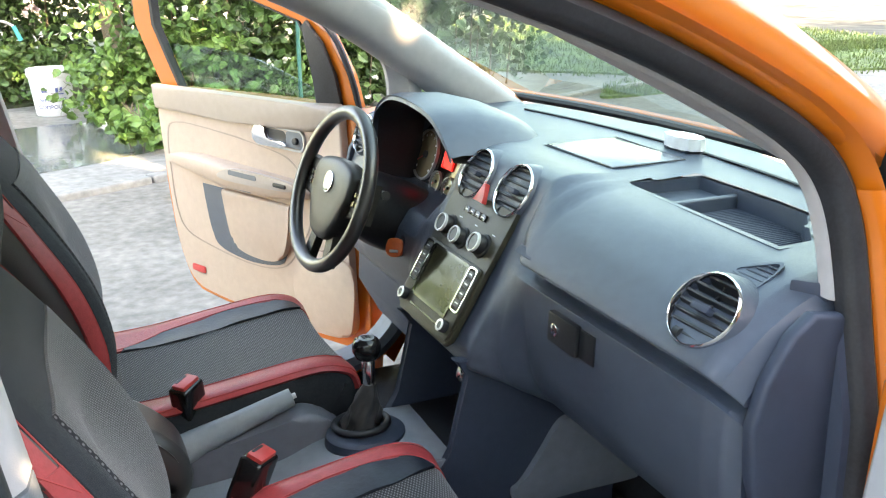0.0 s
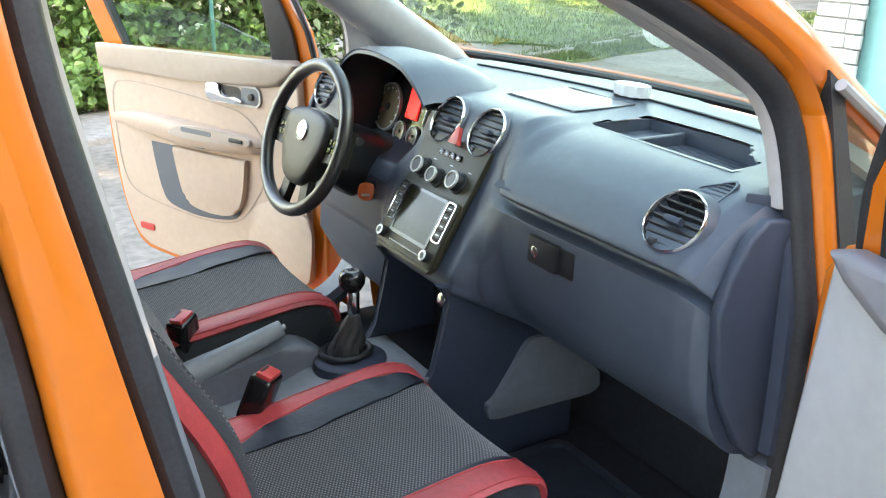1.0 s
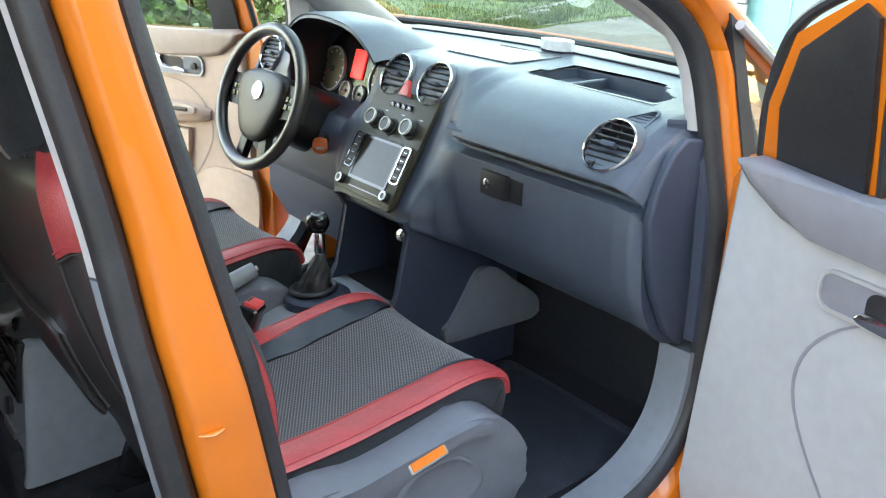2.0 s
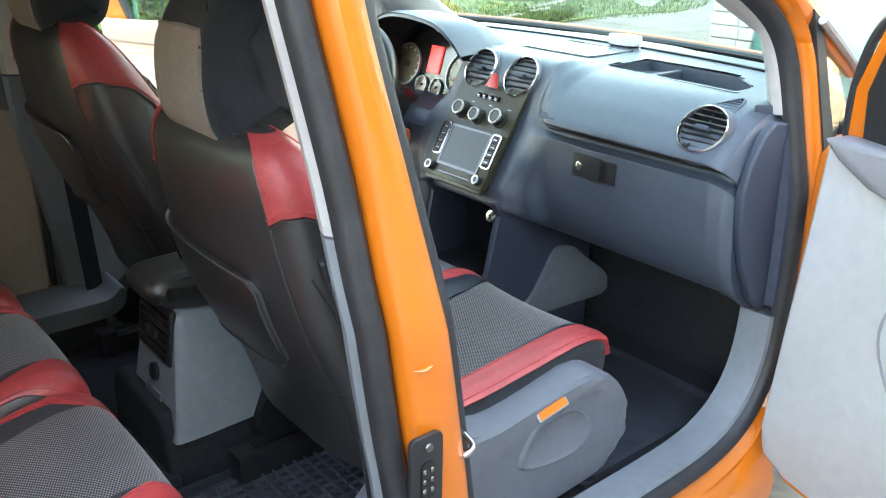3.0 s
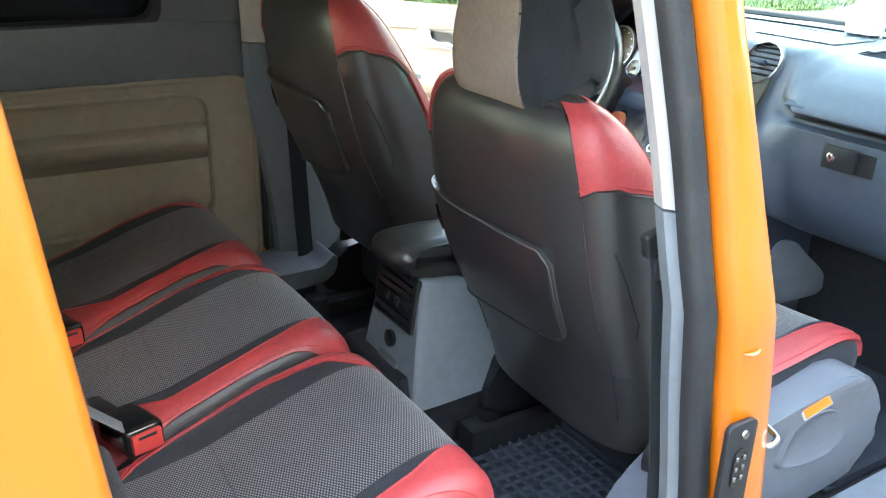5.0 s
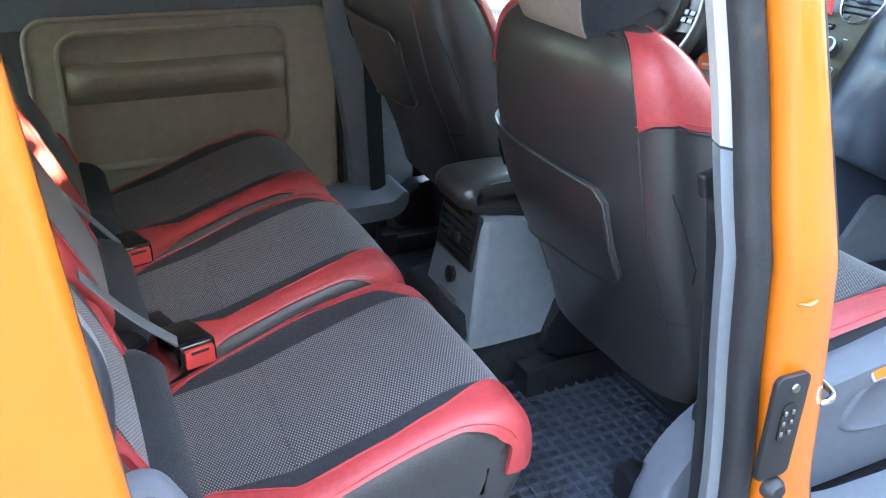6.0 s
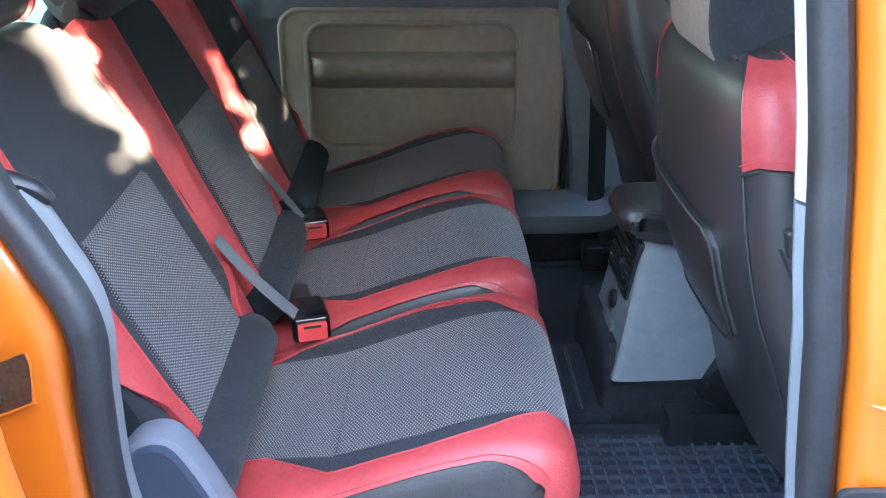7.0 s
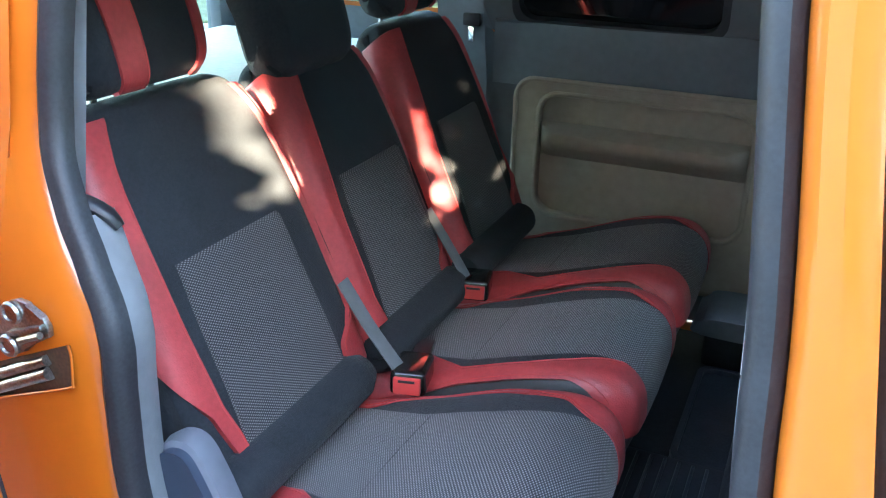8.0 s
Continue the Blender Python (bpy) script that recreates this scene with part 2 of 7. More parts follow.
def sweep(path, A, B, profile, closed_path=False, closed_profile=True, caps=True):
    """Profile points (a, b) carried along path with side vectors A and B."""
    path, A, B, pr = np.asarray(path, float), np.asarray(A, float), np.asarray(B, float), np.asarray(profile, float)
    P = path[:, None] + A[:, None] * pr[None, :, :1] + B[:, None] * pr[None, :, 1:2]
    return sheet(P, closed_path, closed_profile, caps and not closed_path)


def tube(pts, r, seg=12, n=0, closed=False, flat=1.0):
    """A round bar along points; r may be a list."""
    p = spline(pts, n, closed) if n else np.array(pts, float)
    tan = np.roll(p, -1, 0) - np.roll(p, 1, 0) if closed else np.gradient(p, axis=0)
    tan /= np.linalg.norm(tan, axis=1)[:, None]
    up = np.array((0.13, 0.21, 0.97)) if abs(tan[0][2]) < 0.8 else np.array((0.97, 0.13, 0.2))
    A, B = [], []
    for t in tan:
        a = np.cross(t, up)
        a /= np.linalg.norm(a)
        b = np.cross(a, t)
        up = b
        A.append(a)
        B.append(b)
    rr = np.interp(np.linspace(0, 1, len(p)), np.linspace(0, 1, len(np.atleast_1d(r))), np.atleast_1d(r))
    an = np.linspace(0, math.tau, seg, endpoint=False)
    P = p[:, None] + rr[:, None, None] * (np.array(A)[:, None] * np.cos(an)[None, :, None] + flat * np.array(B)[:, None] * np.sin(an)[None, :, None])
    return sheet(P, closed, True, not closed)


def rbox(c, size, bevel=0.005, seg=2, m=None, taper=None):
    bm = bmesh.new()
    bmesh.ops.create_cube(bm, size=1)
    bmesh.ops.scale(bm, vec=size, verts=bm.verts)
    if taper:
        for v in bm.verts:
            if v.co.z > 0:
                v.co.x *= taper
                v.co.y *= taper
    if bevel:
        bmesh.ops.bevel(bm, geom=bm.edges[:], offset=bevel, segments=seg, profile=0.6, affect="EDGES", clamp_overlap=True)
    bmesh.ops.translate(bm, vec=c, verts=bm.verts)
    if m is not None:
        bm.transform(m)
    return bm


def lathe(profile, seg=32, m=None, ring=False):
    """A turned body: (radius, height) points round local z."""
    an = np.linspace(0, math.tau, seg, endpoint=False)
    pr = np.array(profile, float)
    P = np.stack([pr[:, None, 0] * np.cos(an), pr[:, None, 0] * np.sin(an), np.repeat(pr[:, 1:2], seg, 1)], -1)
    bm = sheet(P, ring, True, False)
    for k, row in () if ring else ((0, 0), (-1, len(pr) - 1)):
        if pr[k][0] > 1e-4:
            bm.verts.ensure_lookup_table()
            bm.faces.new([bm.verts[row * seg + j] for j in range(seg)])
    bmesh.ops.remove_doubles(bm, verts=bm.verts, dist=1e-6)
    if m is not None:
        bm.transform(m)
    return bm


def prism(outline, w0, w1, m=None, bevel=0.0, seg=2):
    """An outline in local x, y pulled from w0 to w1 along local z."""
    bm = bmesh.new()
    lo = [bm.verts.new((x, y, w0)) for x, y in outline]
    hi = [bm.verts.new((x, y, w1)) for x, y in outline]
    bm.faces.new(lo)
    bm.faces.new(hi)
    for i in range(len(lo)):
        j = (i + 1) % len(lo)
        bm.faces.new((lo[i], lo[j], hi[j], hi[i]))
    if bevel:
        es = [e for e in bm.edges if (e.verts[0].co.z == e.verts[1].co.z)]
        bmesh.ops.bevel(bm, geom=es, offset=bevel, segments=seg, profile=0.6, affect="EDGES", clamp_overlap=True)
    if m is not None:
        bm.transform(m)
    return bm


def frame_prism(outer, inner, w0, w1, m=None):
    """A flat ring between two outlines of equal length, with thickness."""
    o, i = np.array(outer, float), np.array(inner, float)
    z = lambda p, w: np.c_[p, np.full(len(p), w)]
    P = np.stack([z(o, w0), z(o, w1), z(i, w1), z(i, w0)], 0)
    bm = sheet(P, True, True)
    if m is not None:
        bm.transform(m)
    return bm


def rounded(x0, y0, x1, y1, r, n=5):
    """A rectangle with round corners, counter-clockwise."""
    out = []
    for cx, cy, a0 in ((x1 - r, y1 - r, 0), (x0 + r, y1 - r, 90), (x0 + r, y0 + r, 180), (x1 - r, y0 + r, 270)):
        for k in range(n):
            a = radians(a0 + 90 * k / (n - 1))
            out.append((cx + r * math.cos(a), cy + r * math.sin(a)))
    return out


def basis(origin, ex, ey):
    """Local x, y (and z = x cross y) at origin."""
    x = Vector(ex).normalized()
    z = x.cross(Vector(ey)).normalized()
    y = z.cross(x)
    return Matrix(((x.x, y.x, z.x, origin[0]), (x.y, y.y, z.y, origin[1]), (x.z, y.z, z.z, origin[2]), (0, 0, 0, 1)))


def upholstery(path, half, yc, r=0.035, side=0.04, crown=0.0, closed=False, out=1):
    """A padded form: a path in x, z with rolled sides. Gives f(u, v, lift): u across (-1 right, 1 left), v along."""
    N = 160
    p = spline(path, N, closed)
    hw = np.interp(np.linspace(0, 1, N), np.linspace(0, 1, len(np.atleast_1d(half))), np.atleast_1d(half))
    sd = np.interp(np.linspace(0, 1, N), np.linspace(0, 1, len(np.atleast_1d(side))), np.atleast_1d(side))
    t = np.gradient(p, axis=0) if not closed else np.roll(p, -1, 0) - np.roll(p, 1, 0)
    t /= np.linalg.norm(t, axis=1)[:, None]
    nrm = out * np.stack([-t[:, 1], t[:, 0]], 1)

    def f(u, v, lift=0.0):
        cr = crown(np.asarray(v, float)) if callable(crown) else crown
        u, v = np.broadcast_arrays(np.asarray(u, float), np.asarray(v, float))
        k = (v % 1.0 if closed else np.clip(v, 0, 1)) * (N if closed else N - 1)
        i = np.minimum(k.astype(int), N - 1)
        j = (i + 1) % N if closed else np.minimum(i + 1, N - 1)
        w = (k - i)[..., None]
        P, n, h = p[i] * (1 - w) + p[j] * w, nrm[i] * (1 - w) + nrm[j] * w, hw[i] * (1 - w[..., 0]) + hw[j] * w[..., 0]
        a, s = np.abs(u), np.sign(u)
        flat = h - r
        th = np.clip((a - 0.8) / 0.12, 0, 1) * math.pi / 2
        y = np.where(a < 0.8, a / 0.8 * flat, flat + (r + lift) * np.sin(th))
        drop = np.where(a < 0.8, -lift, r - (r + lift) * np.cos(th)) + np.clip((a - 0.92) / 0.08, 0, 1) * sd[i]
        drop = drop - cr * (1 - np.clip(y / h, -1, 1) ** 2)
        q = P - n * drop[..., None]
        return np.stack([q[..., 0], yc + s * y, q[..., 1]], -1)

    return f


def pad(f, name, material, parent, u=(-1, 1), v=(0, 1), lift=0.0, nu=40, nv=60, rim=None, label="", closed=False, wrinkle=0.0, seed=0):
    """A patch of an upholstered form; u's limits may be functions of v."""
    vv = np.linspace(v[0], v[1], nv, endpoint=not closed)
    lo = np.array([u[0](x) if callable(u[0]) else u[0] for x in vv])
    hi = np.array([u[1](x) if callable(u[1]) else u[1] for x in vv])
    if rim is not None:
        ss = np.r_[0, np.linspace(0, 1, nu), 1]
    else:
        ss = np.linspace(0, 1, nu)
    U = lo[:, None] + (hi - lo)[:, None] * ss[None]
    V = np.repeat(vv[:, None], len(ss), 1)
    P = f(U, V, lift)
    if rim is not None:
        base = f(U, V, rim)
        P[:, 0], P[:, -1] = base[:, 0], base[:, -1]
        if not closed:
            P[0], P[-1] = base[0], base[-1]
    if wrinkle:
        for i in range(P.shape[0]):
            for j in range(P.shape[1]):
                P[i, j] += wrinkle * np.array(noise.noise_vector(Vector(P[i, j]) * 14 + Vector((seed, 0, 0))))
    du = np.r_[0, np.cumsum(np.linalg.norm(np.diff(P[len(P) // 2], axis=0), axis=1))]
    dv = np.r_[0, np.cumsum(np.linalg.norm(np.diff(P[:, P.shape[1] // 2], axis=0), axis=1))]
    uv = [[(du[j], dv[i]) for j in range(P.shape[1])] for i in range(P.shape[0])]
    return part(name, sheet(P, closed, False, uv=uv), material, parent, label)


def loft(knots, yc, hollow=0.0):
    """A seat back lofted from level sections (z, front x, rear x, half width). Gives f(u, v, lift): u up, v round it (0 rear, 0.25 near side, 0.5 front)."""
    K = np.array(knots, float)
    K = spline(K, 120)

    def at(w, a):
        k = np.clip(w, 0, 1) * 119
        i = np.minimum(k.astype(int), 118)
        q = K[i] + (K[i + 1] - K[i]) * (k - i)[..., None]
        z, fx, bx, h = q[..., 0], q[..., 1], q[..., 2], q[..., 3]
        c, d = -np.cos(math.tau * a), -np.sin(math.tau * a)
        X, Y = np.sign(c) * np.abs(c) ** (2 / 3), np.sign(d) * np.abs(d) ** (2 / 3)
        x = (fx + bx) / 2 + (fx - bx) / 2 * X
        x = x - hollow * np.clip(X, 0, 1) * np.clip(1 - (Y / 0.75) ** 2, 0, 1) * np.clip((1.2 - z) / 0.15, 0, 1)
        return np.stack([x, yc + h * Y, z], -1)

    def f(u, v, lift=0.0):
        w, a = np.broadcast_arrays(np.asarray(u, float), np.asarray(v, float))
        e = 0.004
        n = np.cross(at(np.clip(w + e, 0, 1), a) - at(np.clip(w - e, 0, 1), a), at(w, a + e) - at(w, a - e))
        n = n / np.maximum(np.linalg.norm(n, axis=-1), 1e-9)[..., None]
        return at(w, a) - lift * n

    return f


def stitch(f, name, parent, us, vs, lift, material=None, r=0.0011, n=60):
    """A thread laid on an upholstered form."""
    v = np.linspace(0, 1, n)
    P = f(np.interp(v, np.linspace(0, 1, len(us)), us), np.interp(v, np.linspace(0, 1, len(vs)), vs), lift)
    return part(name, tube(P, r, 6), material or STITCHRED, parent)


# ---- the car's shell ----
def side_y(z, base=0.80):
    """Half width of the flank at height z: upright below the waist, leaning in above it."""
    return base - 0.2 * np.maximum(0, np.asarray(z, float) - 1.05)


FRONT_LOOP = [(0.012, 1.50), (0.051, 1.25), (0.076, 1.10), (0.10, 0.96), (0.125, 0.80), (0.15, 0.65), (0.20, 0.52), (0.30, 0.45), (0.45, 0.435), (0.65, 0.435), (0.85, 0.445),
              (0.97, 0.48), (1.05, 0.55), (1.09, 0.65), (1.098, 0.80), (1.092, 0.95), (1.075, 1.15), (1.06, 1.30), (1.03, 1.38), (0.97, 1.435), (0.87, 1.49), (0.75, 1.545),
              (0.63, 1.59), (0.48, 1.635), (0.30, 1.66), (0.11, 1.655), (0.02, 1.61)]
REAR_LOOP = [(-0.092, 1.60), (-0.08, 1.50), (-0.05, 1.27), (-0.036, 1.10), (-0.010, 0.90), (0.014, 0.75), (0.03, 0.60), (0.02, 0.50), (-0.05, 0.455), (-0.20, 0.445), (-0.40, 0.445),
             (-0.60, 0.46), (-0.73, 0.53), (-0.81, 0.66), (-0.838, 0.80), (-0.835, 0.95), (-0.83, 1.05), (-0.868, 1.13), (-0.915, 1.20), (-0.953, 1.30), (-0.948, 1.50), (-0.922, 1.62),
             (-0.78, 1.675), (-0.50, 1.69), (-0.22, 1.685), (-0.13, 1.66)]


def loop_frames(loop, side, n=160, base=0.80):
    """Points of an opening's edge on one flank, with vectors away from the opening and out of the car."""
    q = spline(loop, n, True)
    t = np.roll(q, -1, 0) - np.roll(q, 1, 0)
    t /= np.linalg.norm(t, axis=1)[:, None]
    away = np.stack([-t[:, 1], t[:, 0]], 1)
    c = q.mean(0)
    if ((q - c) * away).sum() < 0:
        away = -away
    inset = 0.042 * np.clip((-0.50 - q[:, 0]) / 0.25, 0, 1) * np.interp(q[:, 1], [1.12, 1.30], [1.0, 1.5]) if side < 0 and loop is REAR_LOOP else 0.0
    path = np.stack([q[:, 0], side * (side_y(q[:, 1], base) - inset), q[:, 1]], 1)
    A = np.stack([away[:, 0], np.zeros(n), away[:, 1]], 1)
    B = np.zeros((n, 3))
    B[:, 1] = side
    return q, path, A, B


def cut(path, A, B, keep):
    """The stretch of a closed loop for which keep holds, in order."""
    k = np.array(keep)
    n = len(k)
    start = next(i for i in range(n) if k[i] and not k[i - 1])
    ids = [(start + j) % n for j in range(n) if k[(start + j) % n]]
    return path[ids], A[ids], B[ids]


def widen(*roots):
    """The cabin's middle lies at y = 0.035: carries the far half of a symmetrical shell outwards."""
    for root in roots:
        for ob in [root] + list(root.children_recursive):
            if ob.type == "MESH":
                for v in ob.data.vertices:
                    v.co.y += 0.07 * min(1.0, max(0.0, (v.co.y + 0.3) / 0.6))


body = thing("car_body", "orange family van body shell standing with its doors open", "car body", (0.2, 0, 0.0), kind="structure")
SEAL = [(-0.021, -0.02), (-0.021, -0.006), (-0.017, 0.006), (-0.008, 0.013), (0.004, 0.015), (0.013, 0.009), (0.017, -0.002), (0.015, -0.014), (-0.01, -0.026)]
for s in (-1, 1):
    for loop in (FRONT_LOOP, REAR_LOOP):
        if s > 0 and loop is REAR_LOOP:
            continue
        q, path, A, B = loop_frames(loop, s)
        part("door_seal", sweep(path, A, B, SEAL, True), RUBBER, body, "thick black rubber door seal")
        # the painted return just outside the seal, all round
        far_edge = cut(path, A, B, q[:, 0] > -0.45) if loop is REAR_LOOP else (path, A, B)
        part("door_frame_flange", sweep(*far_edge, [(0.014, -0.006), (0.024, 0.004), (0.03, 0.022), (0.036, 0.03), (0.03, 0.018), (0.022, -0.012)], loop is FRONT_LOOP), ORANGE, body)
        # inner trim lip
        low = q[:, 1] < 0.72
        if loop is FRONT_LOOP:
            sill = low & (q[:, 0] > 0.16)
            p2, A2, B2 = cut(path, A, B, sill | ((q[:, 0] > 1.0) & (q[:, 1] < 0.76)))
            part("sill_trim", sweep(p2, A2, B2, [(-0.012, -0.004), (-0.03, -0.012), (-0.034, -0.05), (-0.03, -0.09), (-0.005, -0.1), (0.02, -0.09), (0.02, -0.02)]), GREY, body, "grey plastic sill trim")
            p2, A2, B2 = cut(path, A, B, (q[:, 0] > 1.0) & (q[:, 1] > 0.77) & (q[:, 1] < 1.185))
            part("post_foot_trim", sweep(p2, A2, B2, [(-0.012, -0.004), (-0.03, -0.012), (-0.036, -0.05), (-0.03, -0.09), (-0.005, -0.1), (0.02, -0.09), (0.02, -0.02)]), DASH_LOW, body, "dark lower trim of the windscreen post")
            # the long pale strip on the windscreen pillar
            p2, A2, B2 = cut(path, A, B, (q[:, 1] > 1.19) & (q[:, 0] > 0.2))
            part("pillar_trim", sweep(p2, A2, B2, [(-0.022, -0.018), (-0.026, -0.024), (-0.025, -0.040), (0.02, -0.078), (0.06, -0.07), (0.03, -0.03)]), LIGHT, body, "pale grey windscreen pillar trim")

# middle post on both flanks: painted outside, trimmed inside
for s in (-1, 1):
    zs = np.linspace(0.40, 1.66, 50)
    fq, rq = spline(FRONT_LOOP, 400, True), spline(REAR_LOOP, 400, True)
    fm, rm = (fq[:, 0] < 0.22) & (fq[:, 1] < 1.64) & (fq[:, 1] > 0.46), (rq[:, 0] > -0.1) & (rq[:, 1] < 1.66) & (rq[:, 1] > 0.46)
    xf = np.interp(zs, *[a[np.argsort(fq[fm][:, 1])] for a in (fq[fm][:, 1], fq[fm][:, 0])])
    xr = np.interp(zs, *[a[np.argsort(rq[rm][:, 1])] for a in (rq[rm][:, 1], rq[rm][:, 0])])
    rows = []
    for z, a, b in zip(zs, xr, xf):
        y = side_y(z)
        w = b - a
        rows.append([(x, s * yy, z) for x, yy in ((a + 0.016, y - 0.02), (a + 0.017, y + 0.008), (a + 0.022, y + 0.028), (a + 0.028, y + 0.038), (a + 0.35 * w, y + 0.043), (a + 0.55 * w, y + 0.044),
                                                    (b - 0.042, y + 0.044), (b - 0.024, y + 0.042), (b - 0.015, y + 0.034), (b - 0.013, y + 0.008), (b - 0.013, y - 0.02))])
    part("middle_post", sheet(rows), ORANGE, body, "glossy orange painted door post")
    for lo, hi, m, lab in ((0.40, 1.183, GREY, "grey lower post trim"), (1.187, 1.66, LIGHT, "pale upper post trim")):
        rows = []
        for z in np.linspace(lo, hi, 30):
            a, b, y = np.interp(z, zs, xr), np.interp(z, zs, xf), side_y(z)
            a -= 0.03 if s > 0 else 0.0
            rows.append([(x, s * yy, z) for x, yy in ((a + 0.005, y - 0.018), (a - 0.016, y - 0.026), (a - 0.024, y - 0.040), (a - 0.016, y - 0.064), (a + 0.025, y - 0.086), (b - 0.01, y - 0.098), (b + 0.028, y - 0.092), (b + 0.035, y - 0.08), (b + 0.030, y - 0.045), (b + 0.014, y - 0.026), (b - 0.005, y - 0.018))])
        part("post_trim", sheet(rows, False, True, True), m, body, lab)

# windscreen pillars, painted, on both flanks
for s in (-1, 1):
    # one bar from the roof's edge down the windscreen and over the quarter window
    base = spline([(-0.05, 1.727), (0.12, 1.727), (0.30, 1.722), (0.49, 1.697), (0.645, 1.652), (0.765, 1.606), (0.885, 1.550), (0.985, 1.494), (1.09, 1.426), (1.20, 1.352), (1.33, 1.268), (1.46, 1.18)], 60)
    tn = np.gradient(base, axis=0)
    tn /= np.linalg.norm(tn, axis=1)[:, None]
    up = np.stack([-tn[:, 1], tn[:, 0]], 1)
    yb = lambda x, z: float(side_y(z)) - 0.10 * max(0.0, x - 1.05)
    rows = [[(x + e * u[0], s * (yb(x, z) + o), z + e * u[1]) for e, o in ((-0.046, -0.01), (-0.043, 0.012), (-0.034, 0.027), (-0.012, 0.036), (0.014, 0.034), (0.036, 0.016), (0.046, -0.014), (0.03, -0.05), (-0.02, -0.05), (-0.038, -0.03))] for (x, z), u in zip(base, up)]
    part("windscreen_pillar", sheet(rows, False, True, True), ORANGE, body, "glossy orange windscreen pillar")
    if s > 0:
        rows = [[(x + e * 0.52 - 0.01, s * (yb(x, z) + o), z + e * 0.85 - 0.01) for e, o in spline([(-0.075, -0.01), (-0.085, -0.05), (-0.05, -0.09), (0.02, -0.095), (0.045, -0.06), (0.03, -0.04), (-0.04, -0.02)], 28, True)] for x, z in base if x > 0.5]
        part("pillar_foot_lining", sheet(rows, False, True, True), LIGHT, body, "pale lining of the windscreen pillar's foot")
    # upright hinge post
    rows = []
    for z in np.linspace(0.40, 1.36, 30):
        x, y = float(np.interp(z, [0.4, 0.55, 0.65, 0.8, 0.95, 1.15, 1.3, 1.36], [0.99, 1.075, 1.105, 1.113, 1.107, 1.09, 1.075, 1.05])), side_y(z)
        k = float(np.clip((1.16 - z) / 0.06, 0, 1))
        k = k * k * (3 - 2 * k)
        rows.append([(x - 0.004, s * (y - 0.01), z), (x + 0.004, s * (y + 0.02), z), (x + 0.015, s * (y + 0.03), z), (x + 0.03, s * (y + 0.032), z), (x + 0.036, s * (y + 0.024 + 0.006 * (1 - k)), z), (x + 0.044, s * (y + 0.024), z), (x + 0.046 + 0.009 * k, s * (y + 0.01 + 0.04 * k), z), (x + 0.048 + 0.027 * k, s * (y + 0.052 * k), z), (x + 0.05 + 0.03 * k, s * (y - 0.01), z)])
    part("hinge_post", sheet(rows), ORANGE, body, "orange front door hinge post")
    for z in (0.62, 1.0):
        part("door_hinge", rbox((1.10, s * 0.85, z), (0.05, 0.05, 0.07), 0.008), ORANGE, body)
    # quarter window with its black bar
    tri = [(1.10, 1.13), (1.16, 1.13), (1.40, 1.20), (1.36, 1.235), (1.26, 1.31), (1.13, 1.395), (1.075, 1.41)]
    yy = lambda x, z, o: s * (side_y(z) + 0.022 + o - 0.10 * max(0, x - 1.1))
    P = np.array([[(x, yy(x, z, o), z) for x, z in tri] for o in (0.0, -0.006)])
    bm = bmesh.new()
    bm.faces.new([bm.verts.new(v) for v in P[0]])
    part("quarter_window", bm, PANE, body, "small fixed quarter window").visible_shadow = False
    bar = [(1.118, 1.12), (1.160, 1.12), (1.122, 1.40), (1.088, 1.425)]
    rows = [[(x, s * (side_y(z) + o), z) for x, z in bar] for o in (0.0, 0.036)]
    bm = sheet(rows, False, True)
    bm.verts.ensure_lookup_table()
    bm.faces.new(bm.verts[4:8])
    part("window_bar", bm, RUBBER, body, "black bar of the quarter window")
    part("window_rubber", tube([(1.146, s * 0.83, 1.125), (1.28, s * 0.80, 1.155), (1.40, s * 0.775, 1.205)], 0.012, 8, 12), RUBBER, body)
    part("window_rubber", tube([(1.10, s * 0.775, 1.405), (1.25, s * 0.77, 1.32), (1.40, s * 0.765, 1.22)], 0.01, 8, 12), SILVER, body)

# door sill outside, floor, roof, rear and front
for s in (-1, 1):
    rows = []
    for x in np.linspace(-0.75, 1.06, 40):
        k = min(1, max(0, (x - 0.9) / 0.16)) ** 2 * 0.12
        rows.append([(x, s * y, z) for y, z in ((0.77, 0.39 + k), (0.80, 0.408 + k), (0.83, 0.405 + k), (0.86, 0.385), (0.868, 0.35), (0.86, 0.26), (0.80, 0.22), (0.70, 0.22))])
    part("sill", sheet(rows), ORANGE, body, "orange painted door sill")
part("floor_pan", rbox((-0.15, 0, 0.385), (2.9, 1.56, 0.03), 0.01), CARPET, body, "black carpeted floor")
part("tunnel_carpet", prism([(-0.115, 0.39), (-0.105, 0.54), (-0.08, 0.575), (0.15, 0.575), (0.185, 0.54), (0.195, 0.39)], -0.09, 1.0, Matrix(((0, 0, 1, 0), (1, 0, 0, 0), (0, 1, 0, 0), (0, 0, 0, 1))), 0.02, 3), CARPET, body, "dark carpet over the floor tunnel")
part("under_body", rbox((0.0, 0, 0.29), (3.6, 1.5, 0.14), 0.03), SOOT, body)
rows = []
for x in np.linspace(-1.75, 0.68, 24):
    h = 1.755 - 0.03 * ((x + 0.5) / 1.2) ** 2
    rows.append([(x, y, h - 0.055 * (abs(y) / 0.68) ** 4) for y in np.linspace(-0.69, 0.69, 21)])
part("roof", sheet(rows), ORANGE, body, "orange roof panel")
part("roof_lining", sheet([[(x, y, z - 0.03) for x, y, z in r] for r in rows]), HEADLINER, body, "pale roof lining")
